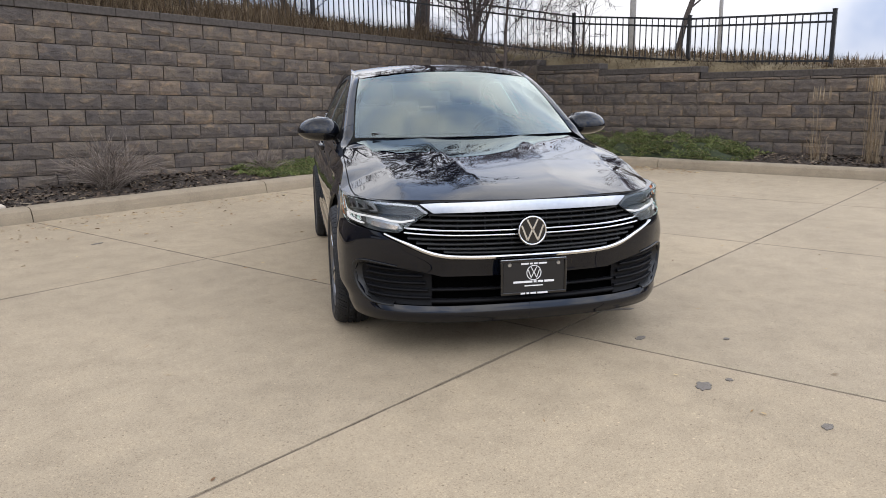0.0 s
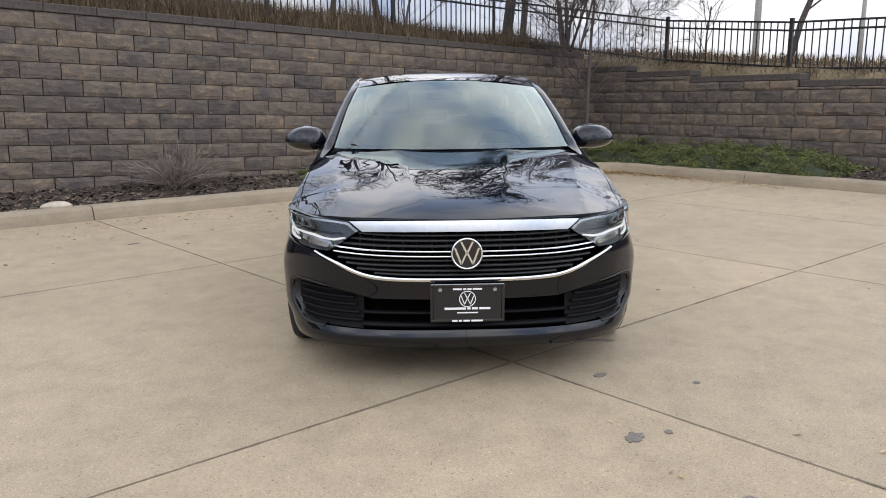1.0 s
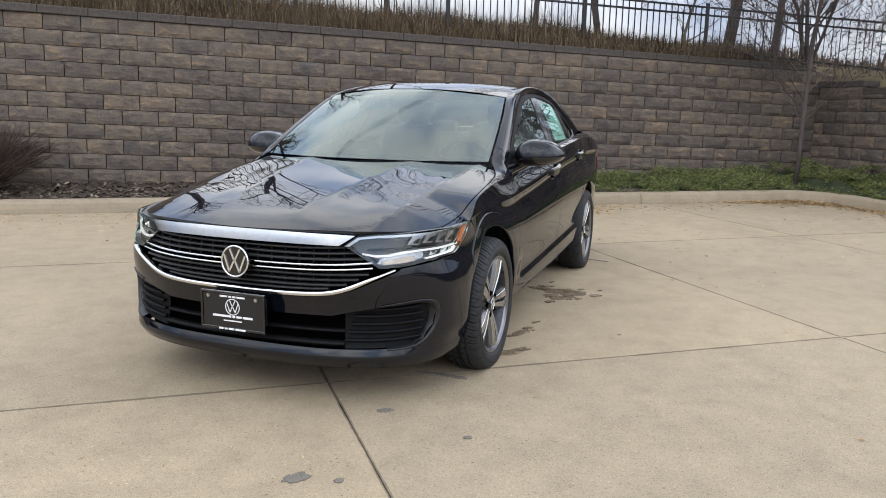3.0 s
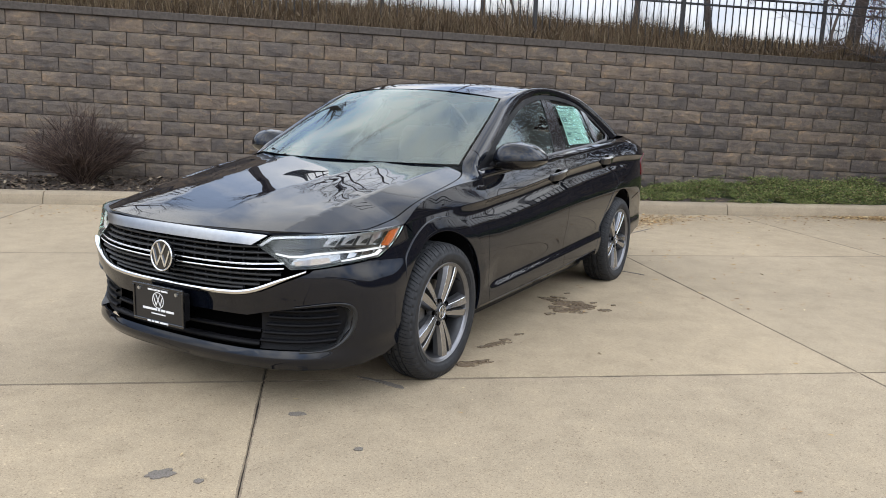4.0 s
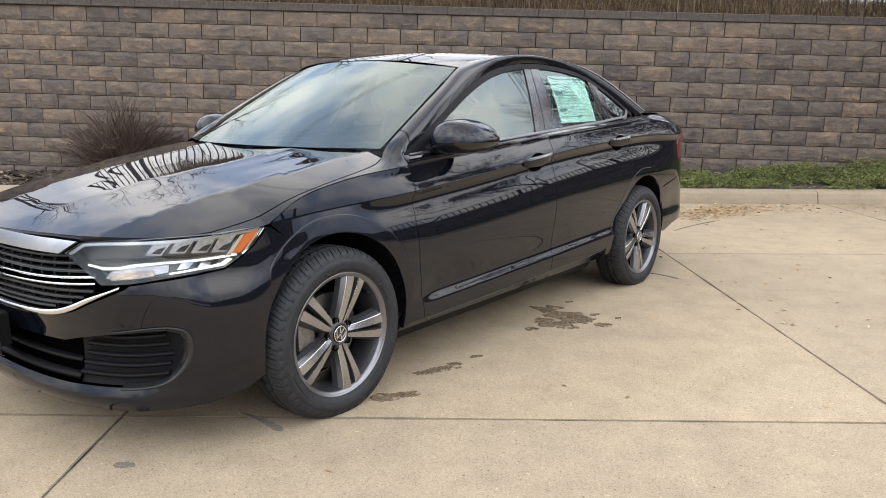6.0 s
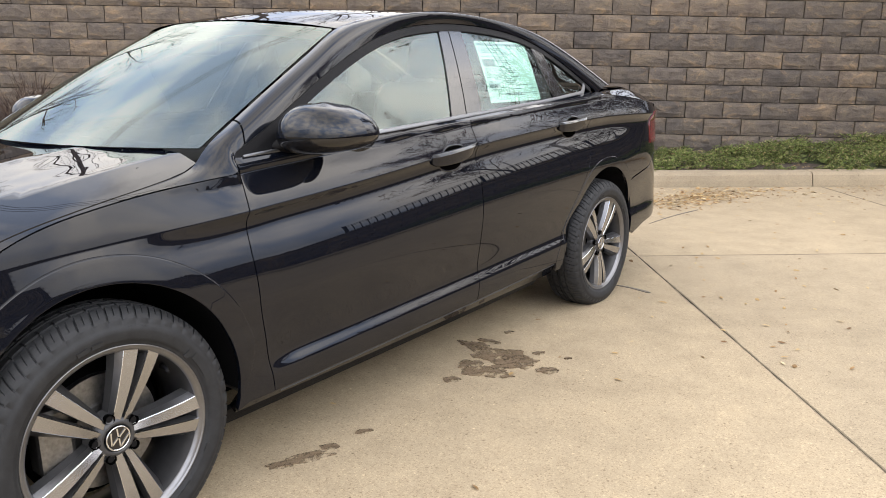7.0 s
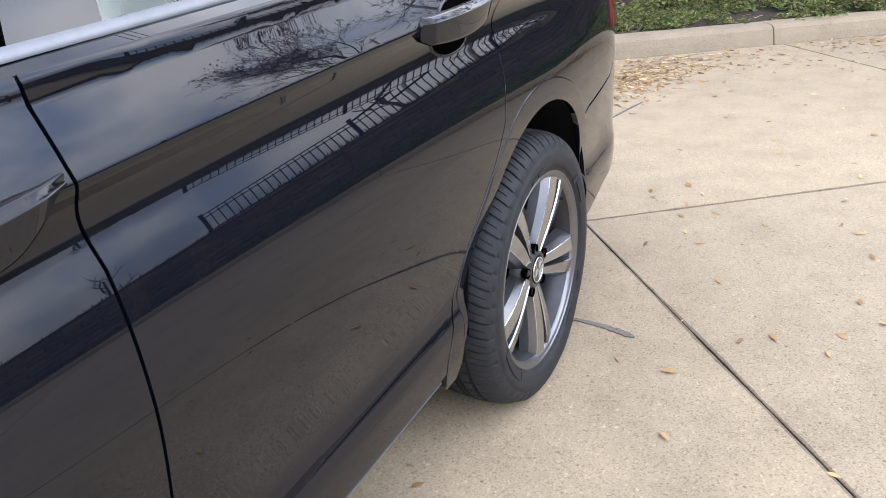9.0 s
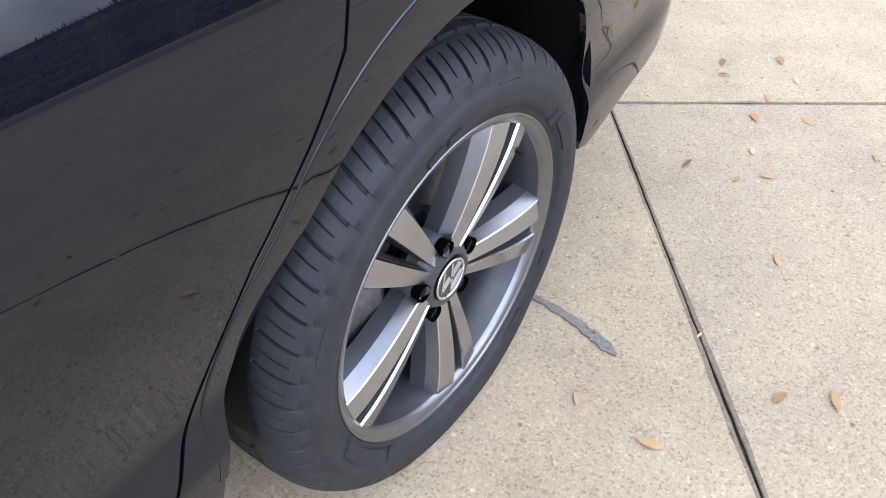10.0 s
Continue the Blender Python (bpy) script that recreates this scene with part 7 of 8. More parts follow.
    panel("shelf", pick(skin(shelf, lambda s, z: body(s, z, 0.022), 0.03, 0.012, 0, 0, FR)), M_GLOSSBLACK, lamp)
    lower = fx([(0.60, 0.628), (0.70, 0.634), (-0.66, 0.648), (-0.655, 0.672), (0.70, 0.666), (0.62, 0.652)])
    panel("reflector", pick(skin(lower, lambda s, z: body(s, z, 0.030), 0.02, 0.010, 0, 0, FR)), M_REFLECT, lamp, "bright lower reflector")
    bowl = fx([(0.625, 0.625), (0.70, 0.632), (0.745, 0.640), (0.74, 0.660), (0.69, 0.655), (0.64, 0.646), (0.615, 0.640)])
    panel("turn_signal", pick(skin(bowl, lambda s, z: body(s, z, 0.022), 0.03, 0.01, 0, 0, FR)), plain("amber_tinted_chrome", (0.40, 0.33, 0.27), 0.2, 0.9, vary=0.3, scale=60), lamp, "amber-tinted turn signal reflector")

# dealer plate on the bumper: writing is drawn as plain bars
plate = put("licence_plate", None, car, pose(0, -0.932, 0.407, 0, 0, 0), "black dealer plate with white print in a dark frame")
part("plate_face", box_bm(-0.148, 0.148, -0.002, 0.003, -0.074, 0.074, 0.001), M_PLATE, plate)
for x0, x1, z0, z1 in ((-0.160, 0.160, 0.072, 0.083), (-0.160, 0.160, -0.083, -0.072), (-0.160, -0.149, -0.072, 0.072), (0.149, 0.160, -0.072, 0.072)):
    part("plate_frame", box_bm(x0, x1, -0.007, 0.006, z0, z1, 0.002), M_GLOSSBLACK, plate)
part("plate_bracket", box_bm(-0.14, 0.14, 0.004, 0.05, -0.06, 0.06, 0.004), M_PLASTIC, plate)


def print_bars(parent, z, h, words, space, y, mat, name="print_bar", x0=None):
    total = sum(words) + space * (len(words) - 1)
    x = -total / 2 if x0 is None else x0
    for w in words:
        part(name, box_bm(x, x + w, y - 0.0012, y, z - h / 2, z + h / 2), mat, parent)
        x += w + space


print_bars(plate, 0.062, 0.0075, (0.038, 0.014, 0.018, 0.040), 0.005, -0.0025, M_WHITE)
print_bars(plate, -0.024, 0.0095, (0.092, 0.014, 0.026, 0.048), 0.006, -0.0025, M_WHITE)
print_bars(plate, -0.043, 0.0050, (0.090,), 0.004, -0.0025, M_WHITE)
print_bars(plate, -0.0775, 0.0075, (0.022, 0.014, 0.028, 0.050), 0.006, -0.0078, M_WHITE)
for x in (-0.118, 0.118):
    bm = bmesh.new()
    bmesh.ops.create_cone(bm, cap_ends=True, segments=20, radius1=0.0095, radius2=0.008, depth=0.006, matrix=Matrix.Translation((x, -0.005, 0.060)) @ Matrix.Rotation(math.pi / 2, 4, "X"))
    part("plate_bolt", bm, M_SATIN, plate)
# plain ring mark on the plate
vs, fs = [], []
for i in range(48):
    a = 2 * math.pi * i / 48
    for r in (0.036, 0.0325):
        vs += [(r * math.cos(a), -0.0032, 0.018 + r * math.sin(a)), (r * math.cos(a), -0.002, 0.018 + r * math.sin(a))]
for i in range(48):
    a, b = i * 4, ((i + 1) % 48) * 4
    fs += [(a, a + 2, b + 2, b), (a, b, b + 1, a + 1), (a + 2, a + 3, b + 3, b + 2)]
put("printed_ring", mesh_of("printed_ring", vs, fs, M_WHITE), plate)
for pts in ([(-0.013, 0.045), (0.0, 0.019), (0.013, 0.045)], [(-0.027, 0.032), (-0.013, -0.006), (0.0, 0.022), (0.013, -0.006), (0.027, 0.032)]):
    for a, b in zip(pts, pts[1:]):
        d = Vector((b[0] - a[0], 0, b[1] - a[1]))
        n = Vector((-d.z, 0, d.x)).normalized() * 0.0018
        q = [Vector((a[0], -0.0032, a[1])) - n, Vector((b[0], -0.0032, b[1])) - n, Vector((b[0], -0.0032, b[1])) + n, Vector((a[0], -0.0032, a[1])) + n]
        put("printed_chevron", mesh_of("printed_chevron", q + [v + Vector((0, 0.0012, 0)) for v in q], [(0, 1, 2, 3), (4, 7, 6, 5), (0, 4, 5, 1), (1, 5, 6, 2), (2, 6, 7, 3), (3, 7, 4, 0)], M_WHITE), plate)

# ---- wheels ----
def lathe(profile, n, name, mat, smooth_it=True, closed=False, dent=None):
    """Turn (radius, offset) pairs about the x axis; dent(i, r, t) lowers a point."""
    vs, fs = [], []
    k = len(profile)
    for i in range(n):
        a = 2 * math.pi * i / n
        for r, t in profile:
            rr = r - (dent(i, r, t) if dent else 0)
            vs.append((t, rr * math.cos(a), rr * math.sin(a)))
    for i in range(n):
        j = (i + 1) % n
        for b in range(k if closed else k - 1):
            c = (b + 1) % k
            fs.append((i * k + b, j * k + b, j * k + c, i * k + c))
    return mesh_of(name, vs, fs, mat, smooth_it)


def tyre_r(r):
    return 0.232 + (r - 0.222) * 0.97


TYRE = [(0.222, 0.080), (0.229, 0.089), (0.236, 0.0945), (0.243, 0.0960), (0.2435, 0.0980), (0.252, 0.1010), (0.268, 0.1040), (0.282, 0.1040), (0.283, 0.1022), (0.292, 0.1004), (0.302, 0.0960), (0.3075, 0.0920), (0.3115, 0.0880), (0.3165, 0.0805), (0.3195, 0.0745), (0.3215, 0.0700), (0.3250, 0.0580), (0.3262, 0.0490), (0.3265, 0.0470),
        (0.3267, 0.0440), (0.3195, 0.0430), (0.3195, 0.0350), (0.3277, 0.0340), (0.3285, 0.0130), (0.3210, 0.0120), (0.3210, 0.0040), (0.3287, 0.0030), (0.3287, -0.0030)]
TYRE = [(tyre_r(r), t) for r, t in TYRE]
TYRE = TYRE + [(r, -t) for r, t in TYRE[::-1]]
# one pitch of the tread: (share of the pitch, depth of the long slot, depth of the short sipe)
PITCH = [(0.0, 0, 0), (0.02, 1, 0), (0.13, 1, 0), (0.15, 0, 0), (0.54, 0, 0), (0.555, 0, 1), (0.60, 0, 1), (0.615, 0, 0)]


def make_tyre(pitches=54):
    vs, fs = [], []
    k = len(TYRE)
    for n in range(pitches):
        for share, slot, sipe in PITCH:
            for r, t in TYRE:
                a = abs(t)
                d = 0.0
                if slot and 0.0485 <= a <= 0.0965 and r > 0.303:
                    d = 0.0065 if a < 0.0885 else 0.003
                elif sipe and 0.057 <= a <= 0.0806 and r > 0.316:
                    d = 0.004
                elif slot and 0.0125 <= a <= 0.0345 and r > 0.332:
                    d = 0.005
                ang = 2 * math.pi * (n + share) / pitches + 1.1 * max(0.0, a - 0.047)
                vs.append((t, (r - d) * math.cos(ang), (r - d) * math.sin(ang)))
    m = pitches * len(PITCH)
    for i in range(m):
        j = (i + 1) % m
        for b in range(k - 1):
            fs.append((i * k + b, j * k + b, j * k + b + 1, i * k + b + 1))
    return mesh_of("tyre", vs, fs, M_RUBBER)


HUB_Z = 0.3135
tyre_mesh = make_tyre()
for v in tyre_mesh.vertices:
    if v.co.x < 0.03:                 # the tread is a little narrower than the sidewalls stand apart
        v.co.x = 0.03 + (v.co.x - 0.03) * 0.93
    if v.co.z < -0.2 and abs(v.co.x) > 0.085:      # bulges under the load
        v.co.x += math.copysign(0.006 * min(1, (-0.2 - v.co.z) / 0.08), v.co.x)
    if v.co.z < -HUB_Z:               # flat where it stands
        v.co.z = -HUB_Z
for pl in tyre_mesh.polygons:
    r = math.hypot(pl.center.y, pl.center.z)
    pl.use_smooth = r < 0.309
M_BARREL = plain("grey_wheel_barrel", (0.05, 0.05, 0.052), 0.34, 0.55, vary=0.15, scale=30)
barrel_mesh = lathe([(0.231, 0.082), (0.2355, 0.0890), (0.2350, 0.0935), (0.2335, 0.0952), (0.2312, 0.0945), (0.2300, 0.0920), (0.2275, 0.0908), (0.2200, 0.0880), (0.2170, 0.0800)], 96, "rim_edge", M_RIM)
inner_mesh = lathe([(0.2172, 0.0798), (0.211, 0.066), (0.200, 0.030), (0.196, -0.02), (0.205, -0.080), (0.222, -0.092)], 72, "rim_barrel", M_BARREL)
disc_mesh = lathe([(0.05, 0.012), (0.075, 0.012), (0.078, 0.004), (0.150, 0.004), (0.150, -0.018), (0.078, -0.018)], 64, "brake_disc", M_STEEL, False)
backing_mesh = lathe([(0.01, -0.03), (0.17, -0.03), (0.185, -0.05)], 48, "splash_shield", M_CAVITY)


def spoke_data(sg):
    """One arm of a double spoke, along +z: groove wall, bright edge, flat face, bright edge, broad sloping flank."""
    vs, fs, mats, rings = [], [], [], []
    n = 16
    for i in range(n):
        t = i / (n - 1)
        r = 0.040 + (0.2255 - 0.040) * t
        g = 0.0030 + 0.0105 * t ** 1.3
        wf = 0.0165 + 0.0195 * t ** 0.9
        fl = 0.010 + 0.014 * t ** 1.2
        top = 0.0735 + 0.0165 * math.sin(math.pi * min(1, t * 0.60)) - 0.001 * max(0, t - 0.8) / 0.2
        sec = [(g * 0.7, top - 0.030), (g, top - 0.0035), (g + 0.0012, top), (g + wf, top - 0.0050), (g + wf + 0.0013, top - 0.0062), (g + wf + fl * 0.6, top - 0.024), (g + wf + fl, top - 0.046)]
        if sg < 0:
            sec = [(-y, x) for y, x in sec[::-1]]
        rings.append([(x, y, r) for y, x in sec])
    # each strip keeps its own vertices, so that it is smooth along and crisp across
    for b in range(6):
        o = len(vs)
        for ring in rings:
            vs += [ring[b], ring[b + 1]]
        bb = b if sg > 0 else 5 - b
        for i in range(n - 1):
            fs.append((o + 2 * i, o + 2 * i + 1, o + 2 * i + 3, o + 2 * i + 2))
            mats.append((2, 0, 3, 0, 1, 2)[bb])
    o = len(vs)
    vs += rings[0]
    fs.append(tuple(range(o, o + 7))[::-1])
    mats.append(1)
    return vs, fs, mats


spoke_meshes = []
for sg in (-1, 1):
    vs, fs, mats = spoke_data(sg)
    me = mesh_of("spoke_arm", vs, fs, [M_MACHINED, M_RIM, M_GREYALLOY, M_FACE], True)
    me.polygons.foreach_set("material_index", mats)
    spoke_meshes.append(me)
web_vs, web_fs = [], []
for i in range(4):
    t = i / 8
    r, g = 0.045 + 0.172 * t, 0.004 + 0.011 * t ** 1.5
    top = 0.0735 + 0.0165 * math.sin(math.pi * min(1, t * 0.60)) - 0.022
    web_vs += [(top, -g, r), (top, g, r)]
web_fs = [(2 * i, 2 * i + 1, 2 * i + 3, 2 * i + 2) for i in range(3)]
web_mesh = mesh_of("spoke_web", web_vs, web_fs, M_GREYALLOY)
hub_mesh = lathe([(0.0, 0.066), (0.034, 0.066), (0.036, 0.0765), (0.043, 0.0770), (0.052, 0.068), (0.064, 0.058), (0.068, 0.030)], 60, "hub", M_GREYALLOY)
bm = bmesh.new()
bmesh.ops.create_cone(bm, cap_ends=True, segments=24, radius1=0.0092, radius2=0.0082, depth=0.012, matrix=Matrix.Rotation(math.pi / 2, 4, "Y"))
bolt_mesh = bm_mesh("wheel_bolt", bm, M_PLASTIC)
bm = bmesh.new()
bmesh.ops.create_cone(bm, cap_ends=False, segments=24, radius1=0.0112, radius2=0.0125, depth=0.016, matrix=Matrix.Rotation(math.pi / 2, 4, "Y"))
seat_mesh = bm_mesh("bolt_seat", bm, M_CAVITY)
bm = box_bm(-0.035, 0.035, -0.045, 0.045, -0.085, 0.085, 0.014, 2)
caliper_mesh = bm_mesh("brake_caliper", bm, M_STEEL)
for me in [barrel_mesh, inner_mesh, web_mesh] + spoke_meshes:
    for v in me.vertices:
        v.co.y, v.co.z = v.co.y * 1.034, v.co.z * 1.034
vs, fs = tube_data([(0.050, 0, 0.205), (0.072, 0, 0.203), (0.090, 0, 0.196)], [0.0075, 0.0055, 0.0045], 10)
valve_mesh = mesh_of("valve_stem", vs, fs, M_PLASTIC, True)
# raised bands and plain blocks on the sidewall
mark_meshes = []
for a0, a1, r0, r1 in ((20, 36, 0.250, 0.270), (38, 41, 0.240, 0.262), (95, 101, 0.248, 0.260), (103, 109, 0.248, 0.260), (200, 226, 0.240, 0.262), (229, 231, 0.240, 0.262), (300, 312, 0.246, 0.258), (330, 336, 0.246, 0.258), (150, 160, 0.280, 0.287), (260, 270, 0.280, 0.287)):
    n = max(2, int((a1 - a0) / 2))
    vs, fs = [], []
    for i in range(n + 1):
        a = radians(a0 + (a1 - a0) * i / n)
        for r in (tyre_r(r0), tyre_r(r1)):
            t = np.interp((r - 0.232) / 0.97 + 0.222, [0.2365, 0.245, 0.262, 0.276, 0.286], [0.0975, 0.1005, 0.1035, 0.1035, 0.1005]) + 0.0020
            vs.append((t, r * math.cos(a), r * math.sin(a)))
            vs.append((t - 0.003, r * math.cos(a), r * math.sin(a)))
    for i in range(n):
        b = i * 4
        fs += [(b, b + 4, b + 6, b + 2), (b, b + 1, b + 5, b + 4), (b + 2, b + 6, b + 7, b + 3)]
    fs += [(0, 2, 3, 1), (n * 4, n * 4 + 1, n * 4 + 3, n * 4 + 2)]
    mark_meshes.append(mesh_of("sidewall_mark", vs, fs, M_RUBBER))


def text_mesh(words, size, mat, name):
    cu = bpy.data.curves.new(name, "FONT")
    cu.body, cu.size, cu.extrude, cu.align_x = words, size, 0.0008, "CENTER"
    tmp = bpy.data.objects.new(name, cu)
    scene.collection.objects.link(tmp)
    me = bpy.data.meshes.new_from_object(tmp.evaluated_get(bpy.context.evaluated_depsgraph_get()))
    bpy.data.objects.remove(tmp)
    me.materials.append(mat)
    return me


size_mesh = text_mesh("205/55", 0.019, M_RUBBER, "tyre_size")


def wheel(spin):
    """A complete wheel, its outer side towards +x."""
    w = new("wheel")
    w.parent = car
    tagged(w, "black tyre on a grey and machined five double-spoke alloy wheel")
    tyre = put("tyre", tyre_mesh, w)
    for me in mark_meshes:
        put("sidewall_mark", me, tyre)
    put("tyre_size", size_mesh, tyre, Matrix.Rotation(radians(-14), 4, "X") @ Matrix.Translation((0.1030, 0.0, 0.278)) @ Matrix(((0, 0, 1, 0), (1, 0, 0, 0), (0, 1, 0, 0), (0, 0, 0, 1))))
    rim = put("rim", barrel_mesh, w)
    put("rim_barrel", inner_mesh, rim)
    for k in range(5):
        m = Matrix.Rotation(radians(72 * k + spin), 4, "X")
        for me in spoke_meshes:
            put("spoke_arm", me, rim, m)
        put("spoke_web", web_mesh, rim, m)
        m2 = Matrix.Rotation(radians(72 * k + 36 + spin), 4, "X")
        put("wheel_bolt", bolt_mesh, rim, m2 @ Matrix.Translation((0.066, 0, 0.056)))
        put("bolt_seat", seat_mesh, rim, m2 @ Matrix.Translation((0.0685, 0, 0.056)))
    put("valve_stem", valve_mesh, rim, Matrix.Rotation(radians(-48), 4, "X"))
    put("hub", hub_mesh, rim)
    b = badge(0.033, w, Matrix.Translation((0.0755, 0, 0)) @ Matrix.Rotation(radians(spin), 4, "X") @ Matrix(((0, 0, 1, 0), (1, 0, 0, 0), (0, 1, 0, 0), (0, 0, 0, 1))), "centre_cap")
    disc = put("brake_disc", disc_mesh, w)
    put("splash_shield", backing_mesh, disc)
    put("brake_caliper", caliper_mesh, w, Matrix.Translation((0.0, -0.125, 0.03)))
    return w


WX = 0.796
for yc, spin in ((0.0, -22.0), (2.686, -31.0)):
    w = wheel(spin)
    w.matrix_local = pose(WX, yc, HUB_Z)
    w = wheel(spin)
    w.matrix_local = pose(-WX, yc, HUB_Z, 0, 0, 180)

# ---- door mirrors, handles, wipers, sticker ----
def superellipsoid(cx, cy, cz, rx, ry, rz, e=0.75, nu=28, nv=16, z0=-1.0, z1=1.0):
    """Rounded block; z0, z1: the share of its height that is kept."""
    def pw(v):
        return np.sign(v) * np.abs(v) ** e
    rows = []
    for j in range(nv + 1):
        f = math.asin(z0 + (z1 - z0) * j / nv) if True else 0
        row = []
        for i in range(nu + 1):
            a = 2 * math.pi * i / nu
            row.append((cx + rx * pw(math.cos(f)) * pw(math.cos(a)), cy + ry * pw(math.cos(f)) * pw(math.sin(a)), cz + rz * math.sin(f)))
        rows.append(row)
    return rows


for sg in (1, -1):
    pick = (lambda d: d) if sg > 0 else mirrored
    mirror = new("door_mirror")
    mirror.parent = car

    def shape(rows):
        out = []
        for row in rows:
            r2 = []
            for x, y, z in row:
                k = (x - 0.83) / 0.215          # narrows and sweeps back towards the tip
                zz = 1.012 + (z - 1.012) * (1.0 - 0.42 * max(0, k - 0.35) ** 1.3)
                r2.append((x, y + 0.035 * max(0, k) ** 2, zz + 0.006 * k))
            out.append(r2)
        return out
    panel("mirror_cap", pick(sheet(shape(superellipsoid(0.920, 0.704, 1.014, 0.138, 0.122, 0.100, 0.74, 36, 14, 0.0, 1.0)), flip=-1.0)), M_PAINT, mirror)
    panel("mirror_base", pick(sheet(shape(superellipsoid(0.920, 0.704, 1.012, 0.136, 0.121, 0.055, 0.74, 36, 10, -1.0, 0.0)), flip=-1.0)), M_GLOSSBLACK, mirror, "gloss black lower mirror housing")
    rows = []
    for t in np.linspace(0, 1, 8):
        c = np.array((0.79, 0.66, 0.985)) * (1 - t) + np.array((0.875, 0.712, 0.984)) * t
        h, wd = 0.024 - 0.006 * t, 0.05 - 0.005 * t
        rows.append([(c[0], c[1] + wd * math.cos(a), c[2] + h * math.sin(a)) for a in np.linspace(0, 2 * math.pi, 13)])
    panel("mirror_arm", pick(sheet(rows, flip=1.0)), M_PLASTIC, mirror)
    rows = [[(0.926 + 0.090 * math.cos(a) * k, 0.827, 1.014 + 0.055 * math.sin(a) * k) for k in (0.02, 0.5, 1.0)] for a in np.linspace(0, 2 * math.pi, 29)]
    panel("mirror_glass", pick(sheet(rows, flip=1.0)), M_CHROME, mirror)


def handle(yc, door_l, door_r):
    """A grip along the crease, bridging a round cup that shows above and below it; the cup is a flat disc painted black
    for shade.
    """
    yk = yc - 0.010
    zk = float(crease_z(yk)) - 0.021
    turn = np.linspace(0, 2 * math.pi, 37)
    edge = [(yk + 0.080 * math.copysign(abs(math.cos(a)) ** 0.8, math.cos(a)), zk + 0.048 * math.sin(a) + 0.005 * math.cos(a)) for a in turn]
    # no recess: a black disc on the door skin paints the cup's shade
    cup_d = skin(edge[:-1], body, 0.02, 0.0, 0, 0.0014, FR)
    ring = []
    for k, (y, z) in enumerate(edge):
        out = np.array((y - yk, z - zk))
        out /= np.linalg.norm(out)
        ring.append([body(y + w * out[0], z + w * out[1], -h) for w, h in ((0.0045, -0.0006), (0.003, 0.0010), (0.0008, 0.0026), (-0.002, 0.0027), (-0.003, 0.0010))])
    ring_d = sheet(ring, flip=1.0)
    rows = []
    for t in np.linspace(0, 1, 26):
        y = yc - 0.140 + 0.278 * t
        zt = float(crease_z(y)) + 0.0045
        lift = 0.014 + 0.014 * math.sin(math.pi * min(1.0, t / 0.9)) ** 0.7 if t < 0.9 else 0.014 * (1 - t) / 0.1
        h = (0.034 + 0.009 * math.sin(math.pi * min(1, t / 0.9))) * (1.0 if t < 0.72 else max(0.06, 1 - ((t - 0.72) / 0.28) ** 1.6))
        deep = 0.020 * (1.0 if t < 0.8 else max(0.1, (1 - t) / 0.2))
        if t == 0.0:
            lift, h = 0.004, h * 0.8
        x0 = float(body(y, zt - 0.0045)[0])
        # outer face leaning in below, top face sloping up to the cup
        sec = [(0, 0.0), (-0.0015, -0.004), (-0.0045, -h + 0.006), (-0.0065, -h + 0.0015), (-0.010, -h), (-deep, -h + 0.003), (-deep - 0.004, -h * 0.5), (-deep - 0.003, 0.008), (-deep + 0.001, 0.0105), (-deep * 0.55, 0.0068), (-0.003, 0.0015), (0, 0.0)]
        rows.append([(x0 + lift + dx, y, zt + dz) for dx, dz in sec])
    mid = np.mean(rows[0], axis=0)
    bar_d = sheet([[tuple(mid)] * 12] + rows, flip=-1.0)
    for door, f in ((door_l, lambda d: d), (door_r, mirrored)):
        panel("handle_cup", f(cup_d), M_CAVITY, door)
        panel("cup_rim", f(ring_d), M_PAINT, door)
        panel("door_handle", f(bar_d), M_PAINT, door)


handle(1.425, doors[0], doors[1])
handle(2.370, doors[2], doors[3])

for x0, y0, x1, y1 in ((0.42, 0.30, -0.18, 0.30), (-0.12, 0.27, -0.60, 0.40)):
    wiper = new("wiper")
    wiper.parent = car
    p0 = Vector((x0, 0.26 + 0.10 * (x0 / 0.7) ** 2, 0.976))
    pts = [p0.lerp(Vector((x1, 0.30 + 0.12 * (x1 / 0.7) ** 2, 1.014)), t) for t in (0, 0.3, 0.6, 1.0)]
    vs, fs = tube_data(pts, [0.004, 0.004, 0.0035, 0.003], 6)
    put("wiper_arm", mesh_of("wiper_arm", vs, fs, M_PLASTIC, True), wiper)
    vs, fs = tube_data([p + Vector((0, 0.010, 0.001)) for p in pts], 0.0032, 5)
    put("wiper_blade", mesh_of("wiper_blade", vs, fs, M_CAVITY), wiper)
part("scuttle", box_bm(-0.70, 0.70, 0.22, 0.50, 0.90, 0.955, 0.01), M_PLASTIC, car)

# price sheet inside the rear side window: its writing is drawn as plain bars
sheet_pts = [(1.858, 1.325), (2.268, 1.325), (2.200, 1.070), (1.790, 1.068)]
sticker = new("price_sheet")
sticker.parent = car
tagged(sticker, "pale green printed price sheet behind the rear window")


def paper_fn(u, v):
    u, v = np.broadcast_arrays(np.asarray(u, float), np.asarray(v, float))
    a, b, c, d = [np.array(p) for p in sheet_pts]
    yz = (1 - u)[..., None] * ((1 - v)[..., None] * a + v[..., None] * d) + u[..., None] * ((1 - v)[..., None] * b + v[..., None] * c)
    return flank(yz[..., 0], yz[..., 1], 0.014)


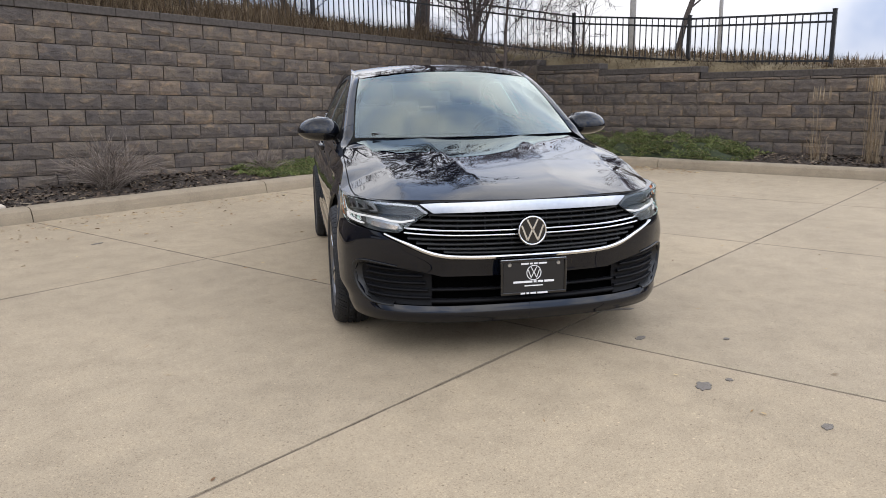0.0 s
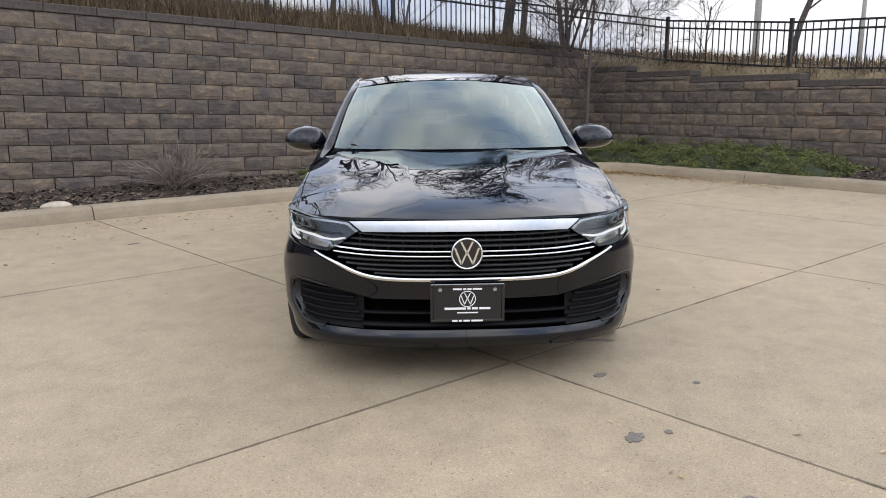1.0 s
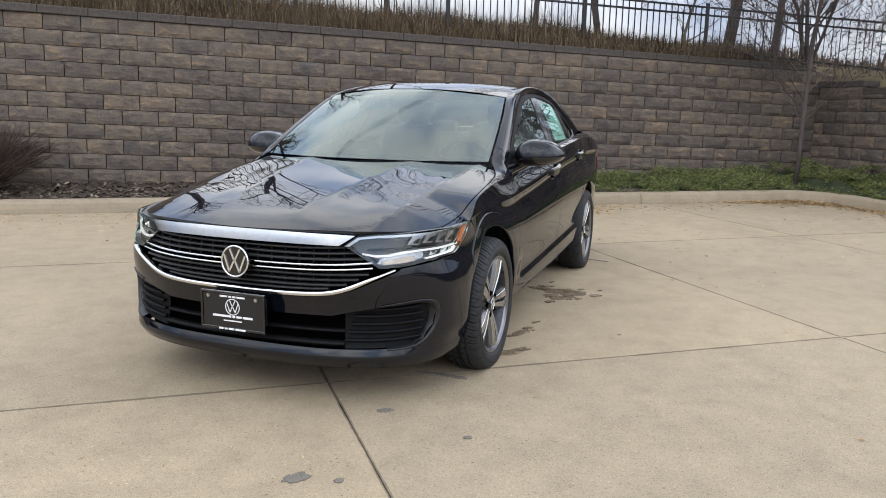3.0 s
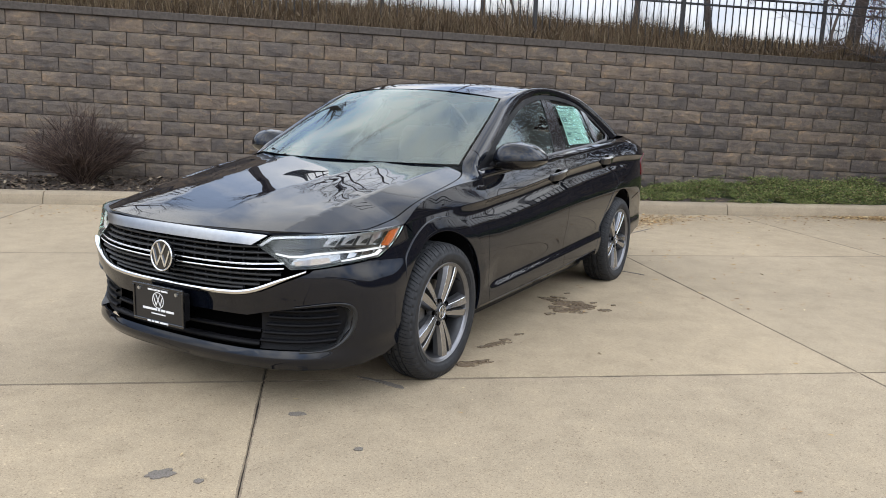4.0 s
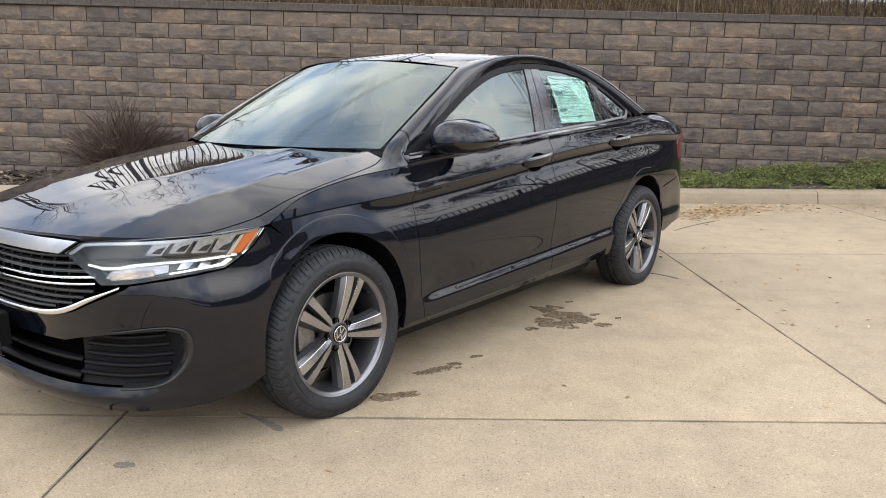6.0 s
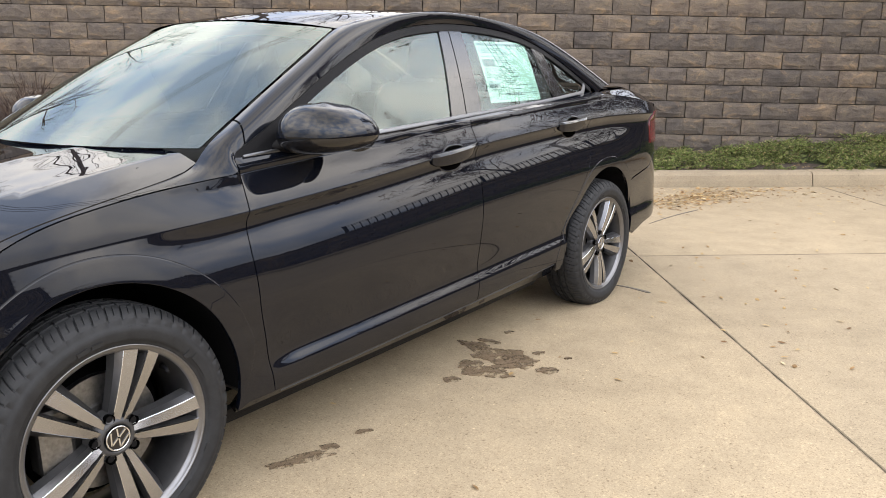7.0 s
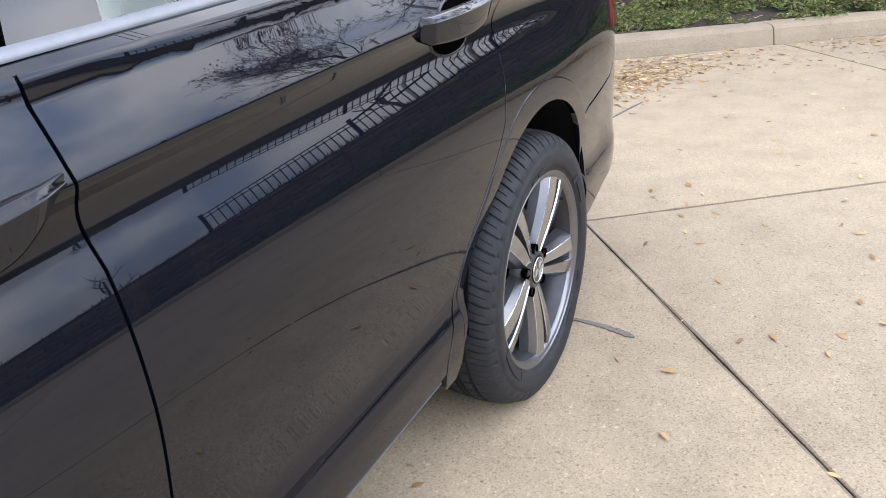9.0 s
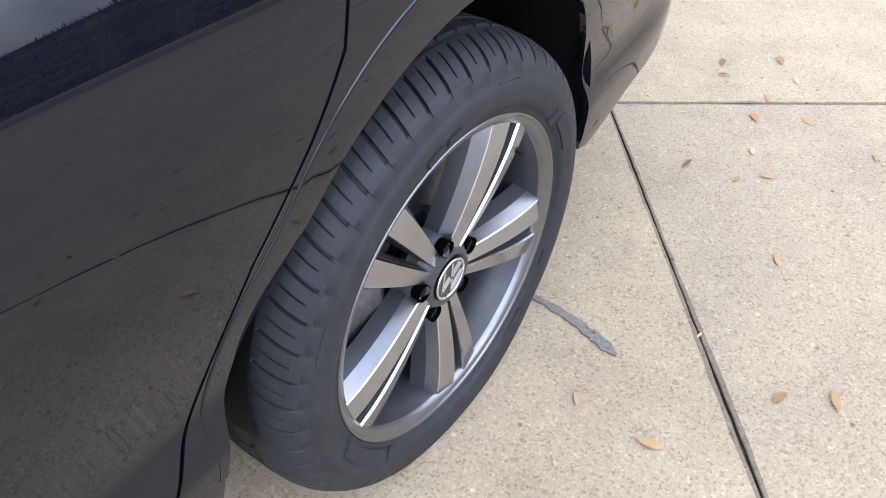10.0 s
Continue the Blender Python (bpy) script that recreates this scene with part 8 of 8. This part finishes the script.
def paper(u0, u1, v0, v1, mat, name, out):
    d = skin([(u0, v0), (u1, v0), (u1, v1), (u0, v1)], paper_fn, 0.2, 0.0, 0, out, -1.0)
    panel(name, d, mat, sticker)


paper(0, 1, 0, 1, M_PAPER, "paper", 0.0)
paper(0.03, 0.97, 0.035, 0.075, M_INK, "print_bar", 0.0007)
r3 = random.Random(3)
for i in range(24):
    v = 0.11 + i * 0.034
    u = 0.05
    while u < 0.90:
        w = r3.uniform(0.05, 0.22)
        if r3.random() < 0.62 and not (0.52 < u < 0.95 and 0.2 < v < 0.72):
            paper(u, min(0.95, u + w), v, v + 0.012, M_INK, "print_bar", 0.0007)
        u += w + 0.03
for u0, v0, u1, v1 in ((0.04, 0.30, 0.26, 0.42), (0.04, 0.70, 0.22, 0.76), (0.30, 0.86, 0.62, 0.89)):
    paper(u0, u1, v0, v1, M_INK, "print_block", 0.001)

# ---- inside ----
def cushion(x0, x1, y0, y1, z0, z1, bevel, name, parent, mat=None, m=None):
    return part(name, box_bm(x0, x1, y0, y1, z0, z1, bevel, 3), mat or M_SEAT, parent, "", True, m)


for x in (-0.37, 0.37):
    seat = new("front_seat")
    seat.parent = car
    cushion(x - 0.25, x + 0.25, 1.15, 1.68, 0.44, 0.60, 0.06, "seat_cushion", seat)
    cushion(-0.25, 0.25, -0.07, 0.07, 0.0, 0.62, 0.065, "seat_back", seat, None, pose(x, 1.68, 0.56, -18))
    cushion(-0.13, 0.13, -0.05, 0.05, 0.0, 0.18, 0.045, "headrest", seat, None, pose(x, 1.90, 1.17, -12))
bench = new("rear_seat")
bench.parent = car
cushion(-0.66, 0.66, 2.05, 2.42, 0.44, 0.62, 0.06, "seat_cushion", bench)
cushion(-0.66, 0.66, -0.08, 0.08, 0.0, 0.56, 0.06, "seat_back", bench, None, pose(0, 2.46, 0.56, -22))
for x in (-0.40, 0.0, 0.40):
    cushion(-0.12, 0.12, -0.04, 0.04, 0.0, 0.12, 0.035, "headrest", bench, None, pose(x, 2.68, 1.06, -12))
dash = new("dashboard")
dash.parent = car
cushion(-0.70, 0.70, 0.50, 0.92, 0.62, 0.93, 0.07, "dash_body", dash, M_DASH)
cushion(-0.68, 0.68, 0.32, 0.72, 0.88, 0.955, 0.03, "dash_top", dash, M_DASH)
cushion(0.20, 0.54, 0.70, 0.84, 0.90, 0.99, 0.03, "gauge_hood", dash, M_DASH)
wheel_pts = [Vector((0.37 + 0.185 * math.cos(a), 0.98 + 0.06 * math.sin(a), 0.90 + 0.175 * math.sin(a))) for a in np.linspace(0, 2 * math.pi, 33)]
vs, fs = tube_data(wheel_pts, 0.015, 8, False)
put("steering_wheel", mesh_of("steering_wheel", vs, fs, M_DASH, True), car)
part("steering_hub", box_bm(0.29, 0.45, 0.95, 1.0, 0.84, 0.96, 0.02, 2), M_DASH, car)
part("parcel_shelf", box_bm(-0.62, 0.62, 2.62, 3.15, 1.02, 1.05, 0.01), M_DASH, car)
part("inner_mirror", box_bm(-0.12, 0.12, 0.93, 0.955, 1.265, 1.325, 0.012, 2), M_DASH, car)
for x in (-0.755, 0.755):
    part("door_card", box_bm(x - 0.015, x + 0.015, 0.60, 2.45, 0.40, 0.955, 0.01), M_DASH, car)


# ---- the car stands a little askew: its far side draws in towards the tail ----
draw_in = lin([(-0.55, 0.0), (0.0, 0.024), (1.0, 0.040), (3.6, 0.050)])
bpy.context.view_layer.update()
for ob in car.children_recursive:
    if ob.type != "MESH" or ob.data.users > 1 or (ob.parent and ob.parent.name.startswith("wheel")):
        continue
    turn, back = ob.matrix_world.copy(), ob.matrix_world.inverted()
    for v in ob.data.vertices:
        p = turn @ v.co
        if p.x < -0.001:
            p.x -= p.x / 0.88 * float(draw_in(p.y))
            v.co = back @ p
for w in car.children:
    if w.name.startswith("wheel") and w.location.x < 0:
        w.location.x += float(draw_in(w.location.y))
